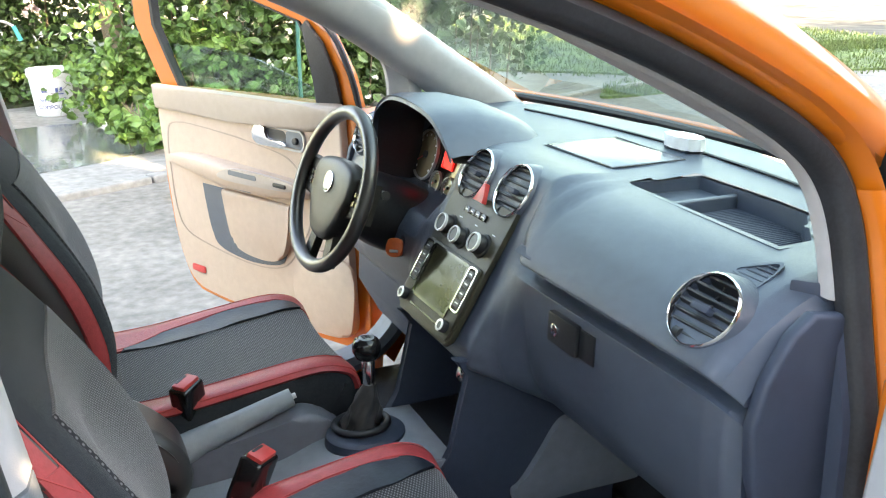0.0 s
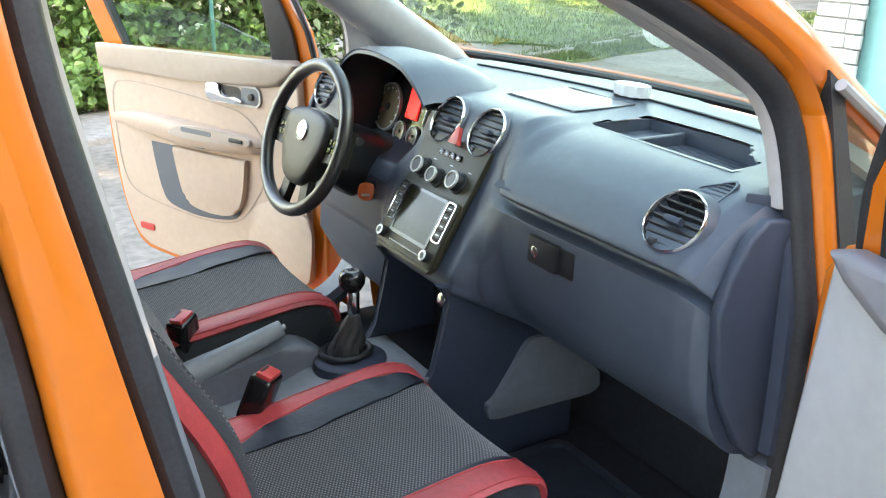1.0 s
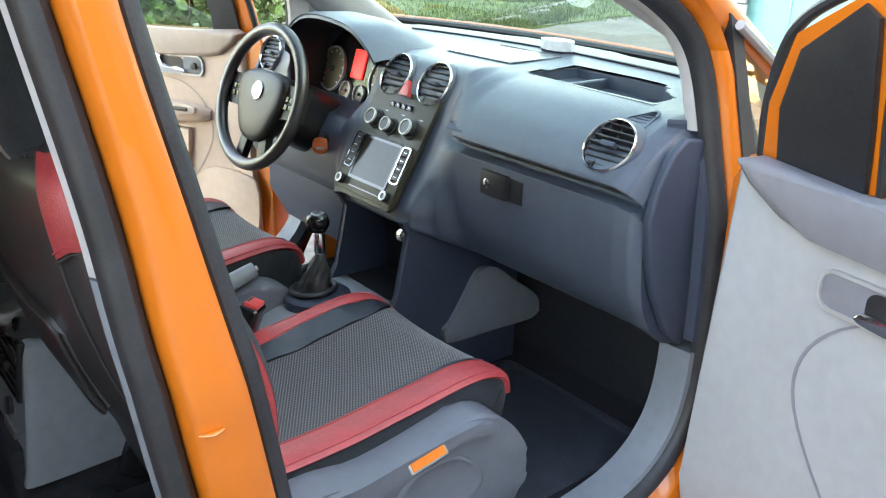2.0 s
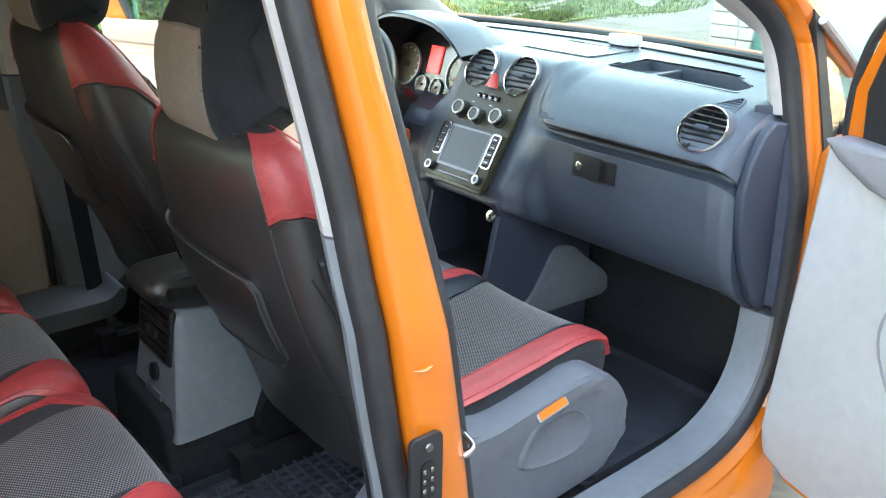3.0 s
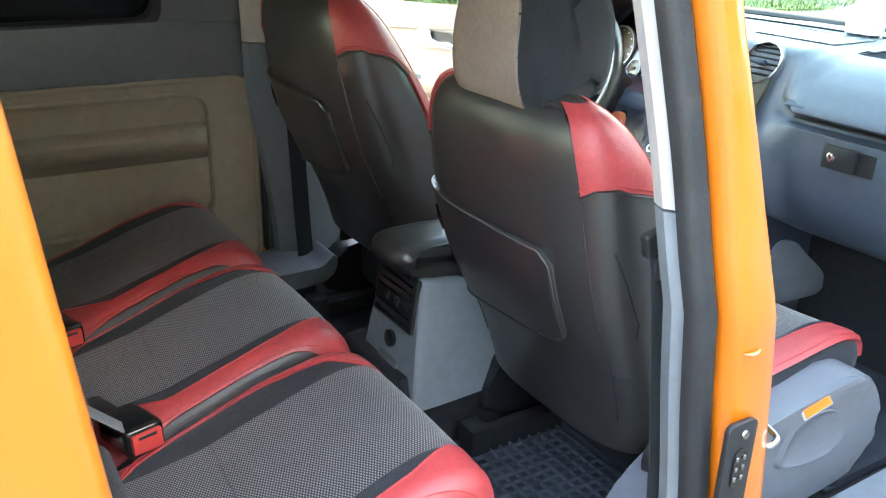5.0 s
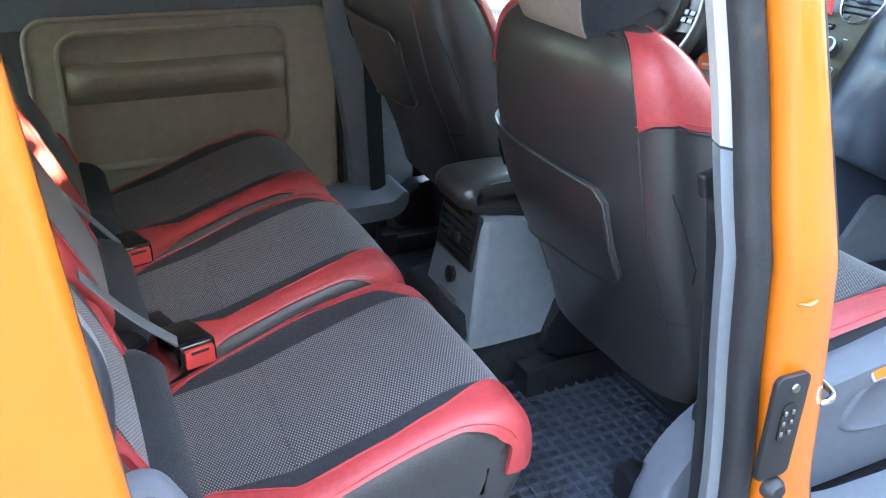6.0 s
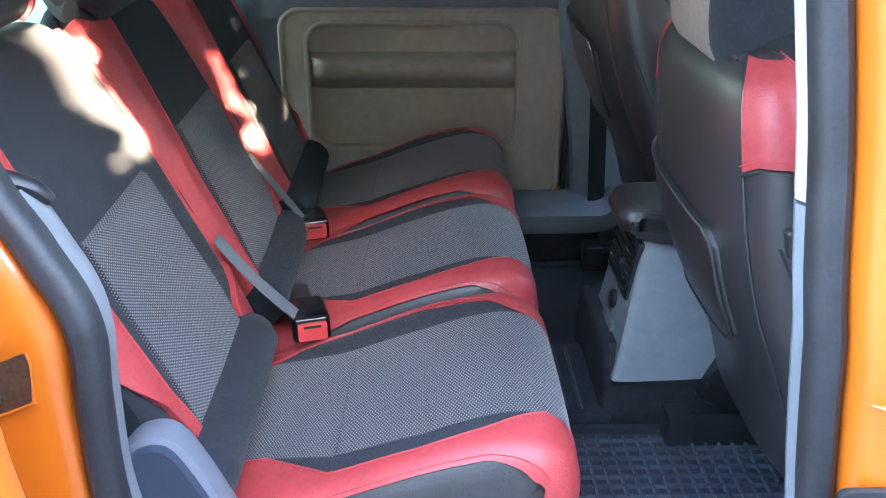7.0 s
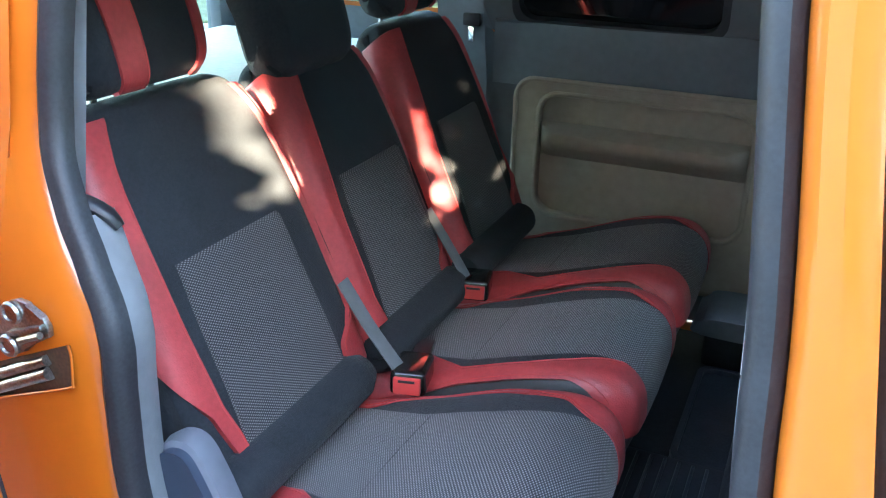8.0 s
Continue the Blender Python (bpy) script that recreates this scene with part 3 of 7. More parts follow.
for s in (-1, 1):
    P = np.array([[(x, s * y, z) for y, z in ((0.70, 1.69), (0.72, 1.675), (0.70, 1.62), (0.64, 1.68))] for x in np.linspace(-1.75, 0.2, 6)])
    part("roof_rail_panel", sheet(P, False, True, True), ORANGE, body)
# bonnet, wings and firewall
rows = []
for x in np.linspace(1.47, 2.3, 16):
    rows.append([(x + 0.12 * (1 - (y / 0.8) ** 2) * (x < 1.6), y, 1.205 - 0.10 * (x - 1.47) - 0.16 * max(0, x - 1.9) ** 1.5 - 0.07 * (abs(y) / 0.8) ** 3) for y in np.linspace(-0.8, 0.8, 21)])
part("bonnet", sheet(rows), ORANGE, body, "orange bonnet beyond the windscreen")
for s in (-1, 1):
    rows = [[(x, s * y, z) for y, z in ((0.74, 1.13 - 0.06 * (x - 1.15)), (0.83, 1.12 - 0.06 * (x - 1.15)), (0.86, 1.05), (0.87, 0.85), (0.86, 0.5), (0.80, 0.3))] for x in np.linspace(1.17, 2.25, 16)]
    part("front_wing", sheet(rows), ORANGE, body, "orange front wing")
part("firewall", rbox((1.33, 0, 0.78), (0.04, 1.5, 0.84), 0.01), CARPET, body, "dark carpeted bulkhead under the dashboard")
part("cowl", rbox((1.56, 0, 1.185), (0.16, 1.5, 0.03), 0.01), SOOT, body, "black cowl under the windscreen")
# rear half: quarter panels with a window, rear door
for s in (-1, 1):
    rows = []
    for z in np.linspace(0.28, 1.69, 40):
        xe = float(np.interp(z, [0.28, 0.42, 0.5, 0.66, 0.80, 0.95, 1.05, 1.13, 1.2, 1.3, 1.5, 1.62, 1.69], [-0.64, -0.62, -0.71, -0.83, -0.858, -0.855, -0.85, -0.888, -0.935, -0.973, -0.968, -0.942, -0.91]))
        y = side_y(z) - (float(np.interp(z, [1.12, 1.30], [0.064, 0.085])) if s < 0 else 0)
        rows.append([(x, s * v, z) for x, v in ((xe + 0.006, y + 0.008), (xe + 0.002, y + 0.020), (xe - 0.008, y + 0.029), (xe - 0.022, y + 0.035), (xe - 0.045, y + 0.040), (-1.0, y + 0.045))])
    part("rear_quarter_front", sheet(rows), ORANGE, body, "orange rear quarter panel beside the sliding door opening")
    for z0, z1, x0, x1 in ((0.28, 1.25, -1.8, -1.0), (1.58, 1.69, -1.8, -1.0), (1.25, 1.58, -1.8, -1.62), (1.25, 1.58, -1.08, -1.0)):
        rows = [[(x, s * (float(side_y(z)) + (0.045 if s > 0 else 0.045 - float(np.interp(z, [1.12, 1.30], [0.064, 0.085])))), z) for x in (x0, x1)] for z in np.linspace(z0, z1, 12)]
        part("rear_quarter", sheet(rows), ORANGE, body)
        rows = [[(x, s * (float(side_y(z)) - (0.04 if s > 0 else 0.11)), z) for x in (x0, x1 + (0.06 if x1 > -1.01 else 0))] for z in np.linspace(z0, z1, 12)]
        part("rear_lining", sheet(rows), GREY, body)
    bm = sheet([[(x, s * (float(side_y(z)) + (0.04 if s > 0 else -0.044)), z) for x in (-1.62, -1.08)] for z in (1.25, 1.58)])
    part("rear_side_window", bm, PANE, body).visible_shadow = False
for z0, z1 in ((0.4, 0.95), (1.55, 1.69)):
    part("rear_door", rbox((-1.8, 0, (z0 + z1) / 2), (0.05, 1.5, z1 - z0), 0.01), GREY, body)
for s in (-1, 1):
    part("rear_post", rbox((-1.79, s * 0.68, 1.25), (0.06, 0.12, 0.7), 0.02), GREY, body)
bm = sheet([[(-1.8, y, z) for y in (-0.62, 0.62)] for z in (0.95, 1.55)])
part("rear_window", bm, PANE, body).visible_shadow = False
part("luggage_cover", rbox((-1.44, 0, 1.165), (0.62, 1.24, 0.025), 0.01), COVER, body, "beige luggage cover behind the rear seats, brightened as if sunlit")

# grey flange of the sliding door opening at the back
q, path, A, B = loop_frames(REAR_LOOP, -1)
p2, A2, B2 = cut(path, A, B, (q[:, 0] < -0.5) & (q[:, 1] > 0.45) & (q[:, 1] < 1.185))
part("opening_trim", sweep(p2, A2, B2, [(-0.012, -0.012), (-0.021, -0.020), (-0.020, -0.045), (-0.010, -0.068), (0.004, -0.074), (0.03, -0.06), (0.02, -0.03)]), EDGEGREY, body, "grey plastic edge trim of the sliding door opening")
p2, A2, B2 = cut(path, A, B, (q[:, 0] < -0.02) & (q[:, 1] < 0.56))
part("step_trim", sweep(p2, A2, B2, [(-0.012, -0.004), (-0.03, -0.012), (-0.034, -0.05), (-0.02, -0.10), (0.02, -0.09), (0.02, -0.02)]), GREY, body)
# sliding door rail pocket and roller bracket
FL = basis((0, -0.7805, 0), (1, 0, 0), (0, 0, 1))     # local z out of the near flank
# A thin brown plate stands for the shade inside the rail slot.
part("rail_pocket", prism([(-1.06, 0.957), (-0.885, 1.034), (-0.877, 1.036), (-0.876, 1.02), (-0.882, 0.976), (-0.888, 0.971), (-1.06, 0.905)], 0.0, 0.0022, FL), pm("slot_shadow", (0.10, 0.05, 0.025), 0.7, var=0.3, scale=20), body, "slot of the sliding door rail, its dark depth as a flat plate")
part("pocket_lip", tube([(-1.06, -0.784, 0.904), (-0.96, -0.785, 0.942), (-0.886, -0.784, 0.971), (-0.881, -0.784, 0.978), (-0.875, -0.784, 1.02), (-0.877, -0.784, 1.037)], 0.0018, 8, 30), ORANGE, body)
for z0, r in ((1.006, 0.008), (0.986, 0.010)):
    part("rail", tube([(-1.06, -0.786, z0 - 0.068), (-0.99, -0.787, z0 - 0.034), (-0.918, -0.786, z0)], r, 10, 16), STEEL, body, "worn steel sliding rail")
part("roller_bracket", prism([(-1.03, 1.03), (-0.999, 1.006), (-0.98, 0.998), (-0.952, 1.012), (-0.94, 1.027), (-0.902, 1.045), (-0.901, 1.06), (-0.908, 1.073), (-0.926, 1.077), (-0.933, 1.088), (-0.95, 1.09), (-0.967, 1.084), (-0.983, 1.068), (-1.02, 1.06)], 0.0, 0.010, FL, 0.003), STEEL, body, "worn steel roller bracket")
part("bracket_rib", rbox((0, 0, 0), (0.07, 0.012, 0.007), 0.002, 2, Matrix.Translation((-0.938, -0.793, 1.05)) @ Matrix.Rotation(radians(-20), 4, "Y")), STEEL, body)
part("bracket_pin", tube([(-0.945, -0.800, 1.036), (-0.905, -0.800, 1.053)], 0.005, 8), STEEL, body)
for x, z in ((-0.96, 1.070), (-0.977, 1.017)):
    part("bolt", lathe([(0, 0), (0.016, 0), (0.017, 0.004), (0.015, 0.008), (0.009, 0.009), (0.008, 0.006), (0.0, 0.006)], 18, basis((x, -0.790, z), (1, 0, 0), (0, 0, 1))), STEEL, body, "round steel bolt head")
# black belt guide arm above the opening trim
part("belt_guide_arm", tube([(-0.93, -0.70, 1.205), (-0.905, -0.69, 1.197), (-0.878, -0.685, 1.185), (-0.865, -0.68, 1.168)], [0.014, 0.016, 0.014, 0.010], 12, 24, flat=0.7), SOOT, body, "black plastic belt guide")
# contact plate, rubber bump and striker on the middle post
part("contact_plate", prism(rounded(-0.030, -0.10, 0.030, 0.072, 0.012), 0, 0.010, basis((0.018, -0.846, 0.825), (1, 0, 0), (0, 0.0, 1)), 0.003), SOOT, body, "black plastic contact plate on the post")
plate = body.children[-1]
sub("socket_slot", prism(rounded(-0.012, -0.035, 0.012, 0.03, 0.01), 0.010, 0.0125, basis((0.018, -0.846, 0.825), (1, 0, 0), (0, 0, 1))), GLOSS, plate)
for k in range(3):
    for e in (-1, 1):
        sub("contact_pin", rbox((0.018 + e * 0.007, -0.8595, 0.806 + 0.017 * k), (0.005, 0.003, 0.008), 0.001, 1), STEEL, plate)
part("plate_screw", lathe([(0, 0), (0.007, 0), (0.006, 0.003), (0, 0.003)], 14, basis((0.02, -0.857, 0.878), (1, 0, 0), (0, 0, 1))), STEEL, body)
part("bump_stop", lathe([(0.018, 0), (0.018, 0.012), (0.012, 0.02), (0, 0.021)], 18, basis((0.03, -0.845, 0.70), (1, 0, 0), (0, 0, 1))), RUBBER, body, "black rubber bump stop")
part("post_dimple", tube([(0.0, -0.846, 1.005), (0.016, -0.848, 1.002), (0.032, -0.846, 1.004)], [0.002, 0.006, 0.003], 10, 8, flat=0.5), ORANGE, body, "small drip in the orange paint")
part("striker", tube([(0.112, -0.80, 0.82), (0.100, -0.836, 0.82), (0.106, -0.846, 0.826), (0.120, -0.840, 0.832), (0.128, -0.80, 0.835)], 0.005, 10, 20), CHROME, body, "chromed door striker")

# near sliding door, pushed back along the flank
near = thing("sliding_door", "orange sliding door pushed fully back along the flank", "car door", (-1.3, -0.99, 0.35))
rows = []
for z in np.linspace(0.36, 1.64, 44):
    xe = -0.708 - 0.095 * z - 0.05 * max(0.0, 0.55 - z) ** 1.2
    yo = -1.02 + 0.10 * max(0.0, z - 1.05) + 0.02 * max(0.0, 0.7 - z)
    rows.append([(xe + a, yo + b, z) for a, b in ((-0.90, 0.055), (-0.10, 0.062), (-0.020, 0.062), (-0.006, 0.056), (0.0, 0.045), (0.0, 0.024), (-0.004, 0.010), (-0.014, 0.002), (-0.03, 0.0), (-0.12, -0.006), (-0.5, -0.012), (-0.90, 0.0))])
part("door_skin", sheet(rows, False, True, True), ORANGE, near, "glossy orange door skin")
wy = lambda z, o: -1.02 + 0.10 * max(0.0, z - 1.05) - 0.012 - o
P = [[(x, wy(z, 0.003), z) for x in (-1.66, -1.3, -1.02)] for z in (1.16, 1.3, 1.45, 1.56)]
part("window_pane", sheet(P), DARKPANE, near, "dark tinted window pane")
part("window_rubber", tube([(x, wy(z, 0.004), z) for x, z in rounded(-1.66, 1.16, -1.02, 1.56, 0.06, 6)], 0.008, 8, closed=True), RUBBER, near)
part("handle", rbox((-1.02, -1.048, 0.99), (0.20, 0.022, 0.035), 0.010, 3), ORANGE, near, "orange pull handle")
part("handle_cup", rbox((-1.02, -1.031, 0.985), (0.12, 0.010, 0.075), 0.004, 2), SOOT, near)
P = [[(-0.708 - 0.095 * z + a, -1.02 + 0.10 * max(0.0, z - 1.05) + 0.062 + b, z) for a, b in ((-0.05, 0.0), (-0.05, 0.012), (-0.035, 0.016), (-0.024, 0.010), (-0.022, 0.0))] for z in np.linspace(0.45, 1.58, 24)]
part("edge_seal", sheet(P), RUBBER, near)

# windscreen
rows = []
for t in np.linspace(0, 1, 14):
    z = 1.238 + t * 0.43
    hw = 0.80 - 0.16 * t
    x0, bow = 1.43 - 0.80 * t - 0.035 * math.sin(math.pi * t) * -1, 0.14 - 0.04 * t
    rows.append([(x0 + bow * (1 - (y / hw) ** 2), y, z) for y in np.linspace(-hw, hw, 25)])
screen = tagged(part("windscreen", sheet(rows), WINDSCREEN, None), "clear laminated windscreen above the dashboard", "windscreen", kind="structure")
screen.visible_shadow = False
part("windscreen_rubber", tube(rows[0], 0.012, 8), SOOT, body)
part("scuttle", tube([(x + 0.03, y, z + 0.001) for x, y, z in rows[0]], 0.014, 8), ORANGE, body)
for s, e in ((-1, 0), (1, -1)):
    edge = [r[e] for r in rows]
    rows2 = [[(x - 0.015, y - s * 0.065, z - 0.004), (x - 0.06, y - s * 0.075, z - 0.02), (x - 0.12, y - s * 0.06, z - 0.035), (x - 0.12, y - s * 0.035, z - 0.03), (x - 0.02, y - s * 0.015, z - 0.004)] for x, y, z in edge]
    part("pillar_lining", sheet(rows2, False, True, True), LIGHT, body, "pale lining of the windscreen pillar")
part("header_lining", tube([(x - 0.03, y, z + 0.01) for x, y, z in rows[-1]], 0.035, 8), LIGHT, body)

# ---- closed sliding door on the far flank, seen from inside ----
slider = thing("sliding_door", "closed far sliding door with taupe lower panel and dark tinted window", "car door", (-0.4, 0.82, 0.45))
LEFT = basis((0, 0.80, 0), (1, 0, 0), (0, 0, 1))      # local x = x, y = z, local z towards the cabin
part("door_shell", prism([(-0.98, 0.42), (0.03, 0.42), (0.02, 1.2), (-0.04, 1.245), (-0.98, 1.245)], -0.06, 0.0, LEFT), SLATE, slider)
part("upper_panel", prism([(-0.93, 1.06), (-0.055, 1.06), (-0.075, 1.235), (-0.25, 1.242), (-0.93, 1.242)], 0.0, 0.03, LEFT, 0.01), SLATE, slider, "dark slate upper panel")
LEAN = basis((0, 0.80, 1.22), (1, 0, 0), (0, -0.2, 0.98))
win_o, win_i = rounded(-0.98, -0.01, -0.05, 0.46, 0.05, 6), rounded(-0.87, 0.015, -0.30, 0.38, 0.05, 6)
part("window_surround", frame_prism(win_o, win_i, -0.03, 0.02, LEAN), SLATE, slider, "dark slate window surround")
part("window_seal", frame_prism(rounded(-0.875, 0.01, -0.295, 0.385, 0.05, 6), rounded(-0.855, 0.03, -0.315, 0.365, 0.045, 6), -0.01, 0.024, LEAN), RUBBER, slider)
part("window_pane", prism(rounded(-0.87, 0.015, -0.30, 0.38, 0.05, 6), -0.02, -0.012, LEAN), DARKPANE, slider, "dark tinted window pane")
pan = rounded(-0.85, 0.53, -0.065, 1.085, 0.055, 7)
rec = rounded(-0.775, 0.695, -0.195, 1.045, 0.055, 7)
part("lower_panel", frame_prism(pan, rec, 0.0, 0.04, LEFT), TAUPE, slider, "taupe moulded lower panel")
part("recess_floor", prism(rec, 0.0, 0.012, LEFT), TAUPE, slider)
part("panel_edge", tube([(x, 0.763, z) for x, z in pan], 0.008, 8, closed=True), TAUPE, slider)
part("recess_edge", tube([(x, 0.762, z) for x, z in rounded(-0.781, 0.689, -0.189, 1.051, 0.06, 7)], 0.008, 8, closed=True), TAUPE, slider)
P = []
for x in np.linspace(-0.773, -0.197, 40):
    e = min(1, (x + 0.775) / 0.05, (-0.195 - x) / 0.05) ** 0.5
    P.append([(x, 0.789 - d * e, z) for d, z in ((0.0, 0.965), (0.03, 0.962), (0.066, 0.957), (0.078, 0.948), (0.08, 0.934), (0.072, 0.914), (0.05, 0.896), (0.02, 0.878), (0.0, 0.86))])
part("arm_ledge", sheet(P), TAUPE, slider, "moulded taupe pull ledge")
part("door_tag", rbox((-0.055, 0.772, 0.548), (0.014, 0.012, 0.03), 0.003), AMBER, slider, "small orange tag at the panel's corner")
part("edge_rubber", tube([(-0.042, 0.775, 0.50), (-0.04, 0.775, 0.8), (-0.048, 0.775, 1.02), (-0.07, 0.77, 1.11), (-0.085, 0.75, 1.3), (-0.095, 0.70, 1.6)], 0.009, 8, 40), RUBBER, slider)

# far post's belt, wheel-arch step and bracket
belt = thing("seat_belt", "black seat belt hanging on the far door post", "seat belt", (0.03, 0.70, 0.5))
part("webbing", sweep([(0.045, 0.672, 0.50), (0.035, 0.674, 0.7), (0.02, 0.665, 0.95), (-0.01, 0.635, 1.3)], [(1, 0, 0)] * 4, [(0, 1, 0)] * 4, [(-0.024, -0.001), (0.024, -0.001), (0.024, 0.001), (-0.024, 0.001)]), CLOTH, belt)
part("guide_ring", tube([(-0.035, 0.63, 1.33), (-0.01, 0.622, 1.35), (0.02, 0.622, 1.34), (0.01, 0.625, 1.31), (-0.02, 0.63, 1.31)], 0.007, 8, 24, True), LIGHT, belt, "pale belt guide")
step = tagged(part("step_cover", prism(spline([(-0.25, 0.505), (-0.24, 0.535), (-0.20, 0.553), (0.0, 0.556), (0.05, 0.56), (0.085, 0.585), (0.097, 0.572), (0.088, 0.535), (0.05, 0.508), (-0.08, 0.502)], 60, True), 0.025, 0.235, LEFT, 0.018, 4), GREY), "grey moulded step cover under the far post", "trim", kind="structure")


part("riser", rbox((-0.09, 0.68, 0.45), (0.27, 0.17, 0.12), 0.02, 3), CARPET, step, "dark carpeted riser")
widen(body, screen, slider, belt, step)


# ---- dashboard ----
dash = thing("dashboard", "dark blue-grey plastic dashboard with round air vents", "dashboard", (1.1, 0.035, 0.75))
PASS = [(1.50, 1.242), (1.33, 1.238), (1.15, 1.232), (1.04, 1.222), (0.965, 1.188), (0.915, 1.148), (0.889, 1.121), (0.892, 1.111), (0.925, 1.106), (0.930, 1.084), (0.905, 1.076), (0.900, 1.064), (0.902, 0.98), (0.93, 0.87), (1.02, 0.79), (1.30, 0.76)]
CENT = [(1.52, 1.242), (1.33, 1.24), (1.15, 1.238), (1.06, 1.243), (1.01, 1.236), (0.985, 1.21), (0.966, 1.175), (0.955, 1.15), (0.944, 1.125), (0.931, 1.10), (0.918, 1.075), (0.905, 1.05), (0.86, 0.97), (0.83, 0.905), (0.88, 0.86), (1.30, 0.80)]
DRIV = [(1.50, 1.242), (1.33, 1.24), (1.20, 1.236), (1.13, 1.21), (1.10, 1.15), (1.075, 1.09), (1.0, 1.065), (0.96, 1.056), (0.93, 1.05), (0.91, 1.03), (0.90, 1.015), (0.895, 1.0), (0.885, 0.93), (0.91, 0.85), (1.0, 0.79), (1.30, 0.75)]
LDRV = [(1.48, 1.24), (1.33, 1.238), (1.18, 1.235), (1.06, 1.228), (0.99, 1.215), (0.965, 1.18), (0.948, 1.14), (0.942, 1.115), (0.93, 1.08), (0.905, 1.05), (0.902, 1.03), (0.90, 1.01), (0.89, 0.93), (0.91, 0.85), (1.0, 0.79), (1.30, 0.75)]
STATIONS = [(-0.745, [(x + 0.03, z - 0.03) for x, z in PASS]), (-0.725, [(x + 0.008, z - 0.009) for x, z in PASS]), (-0.69, PASS), (-0.45, PASS), (-0.23, PASS), (-0.185, [tuple(0.5 * a + 0.5 * b for a, b in zip(p, c)) for p, c in zip(PASS, CENT)]), (-0.15, CENT), (0.0, CENT), (0.15, CENT),
        (0.19, [tuple(0.5 * a + 0.5 * b for a, b in zip(p, c)) for p, c in zip(DRIV, CENT)]), (0.23, DRIV), (0.4, DRIV), (0.54, DRIV), (0.58, LDRV), (0.70, LDRV), (0.745, LDRV)]
secs = np.array([spline(s, 110) for _, s in STATIONS])
ys = np.array([y for y, _ in STATIONS])
yy = np.unique(np.r_[np.linspace(-0.745, 0.745, 120), ys])
P = np.zeros((len(yy), 110, 3))
for i, y in enumerate(yy):
    k = min(np.searchsorted(ys, y, "right") - 1, len(ys) - 2)
    f = (y - ys[k]) / (ys[k + 1] - ys[k])
    f = f * f * (3 - 2 * f)
    s = secs[k] * (1 - f) + secs[k + 1] * f
    bow = 0.0 * s[:, 0]
    P[i] = np.stack([s[:, 0] + bow, np.full(110, y), s[:, 1]], 1)
# the top narrows towards the windscreen's curve
P[:, :24, 0] -= 0.16 * (P[:, :24, 1] / 0.8)[:, :] ** 2 * np.clip((P[:, :24, 0] - 1.2) / 0.3, 0, 1)
TRAY = [(1.131, -0.195), (1.288, -0.215), (1.283, -0.40), (1.272, -0.49), (1.165, -0.600), (1.105, -0.597), (1.118, -0.40)]



def in_tray(x, y):
    """Whether a point of the dash top lies over the tray."""
    hit = False
    for (x0, y0), (x1, y1) in zip(TRAY, TRAY[1:] + TRAY[:1]):
        if (y0 > y) != (y1 > y) and x < x0 + (x1 - x0) * (y - y0) / (y1 - y0):
            hit = not hit
    return hit


# grid points close to the tray's edge move onto it, so that the opening has a clean rim
for i in range(P.shape[0]):
    for j in range(6, 44):
        p = P[i, j, :2]
        if P[i, j, 2] > 1.2 and -0.62 < p[1] < -0.17:
            near_p = None
            for a, b in zip(np.array(TRAY), np.array(TRAY[1:] + TRAY[:1])):
                w = float(np.clip((p - a) @ (b - a) / ((b - a) @ (b - a)), 0, 1))
                c = a + (b - a) * w
                if near_p is None or np.linalg.norm(c - p) < np.linalg.norm(near_p - p):
                    near_p = c
            if math.hypot((near_p[0] - p[0]) / 0.0128, (near_p[1] - p[1]) / 0.0068) < 1:
                P[i, j, :2] = near_p
P[:, :, 1] += 0.07 * np.clip((P[:, :, 1] + 0.3) / 0.6, 0, 1)
bm = sheet(P)
gone = [f for f in bm.faces if f.calc_center_median().z > 1.2 and in_tray(*f.calc_center_median().xy)]
bmesh.ops.delete(bm, geom=gone, context="FACES")
part("dash_shell", bm, DASH, dash, "dark blue-grey grained shell")
for e, s in ((0, -1), (-1, 1)):
    bm = bmesh.new()
    bm.faces.new([bm.verts.new(v) for v in P[e]])
    part("dash_end", bm, DASH_LOW, dash)
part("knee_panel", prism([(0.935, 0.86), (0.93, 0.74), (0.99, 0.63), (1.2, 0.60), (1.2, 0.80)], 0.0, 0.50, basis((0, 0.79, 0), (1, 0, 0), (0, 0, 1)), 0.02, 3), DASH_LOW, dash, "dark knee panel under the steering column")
# padded end cover beside the near door
cov = [(1.06, 1.195), (1.0, 1.205), (0.965, 1.18), (0.93, 1.12), (0.915, 1.06), (0.925, 0.98), (0.955, 0.90), (1.01, 0.80), (1.06, 0.76), (1.09, 0.78), (1.085, 1.0)]
for s in (-1, 1):
    m = basis((0, -0.745 if s < 0 else 0.815, 0), (1, 0, 0), (0, 0, 1))
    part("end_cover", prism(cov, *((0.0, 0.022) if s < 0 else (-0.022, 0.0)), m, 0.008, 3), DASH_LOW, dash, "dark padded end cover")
# line of the glovebox flap and shadow gap under the pad
part("pad_gap", tube([(0.926, y, 1.096) for y in np.linspace(-0.735, -0.20, 20)], 0.004, 6), SOOT, dash)


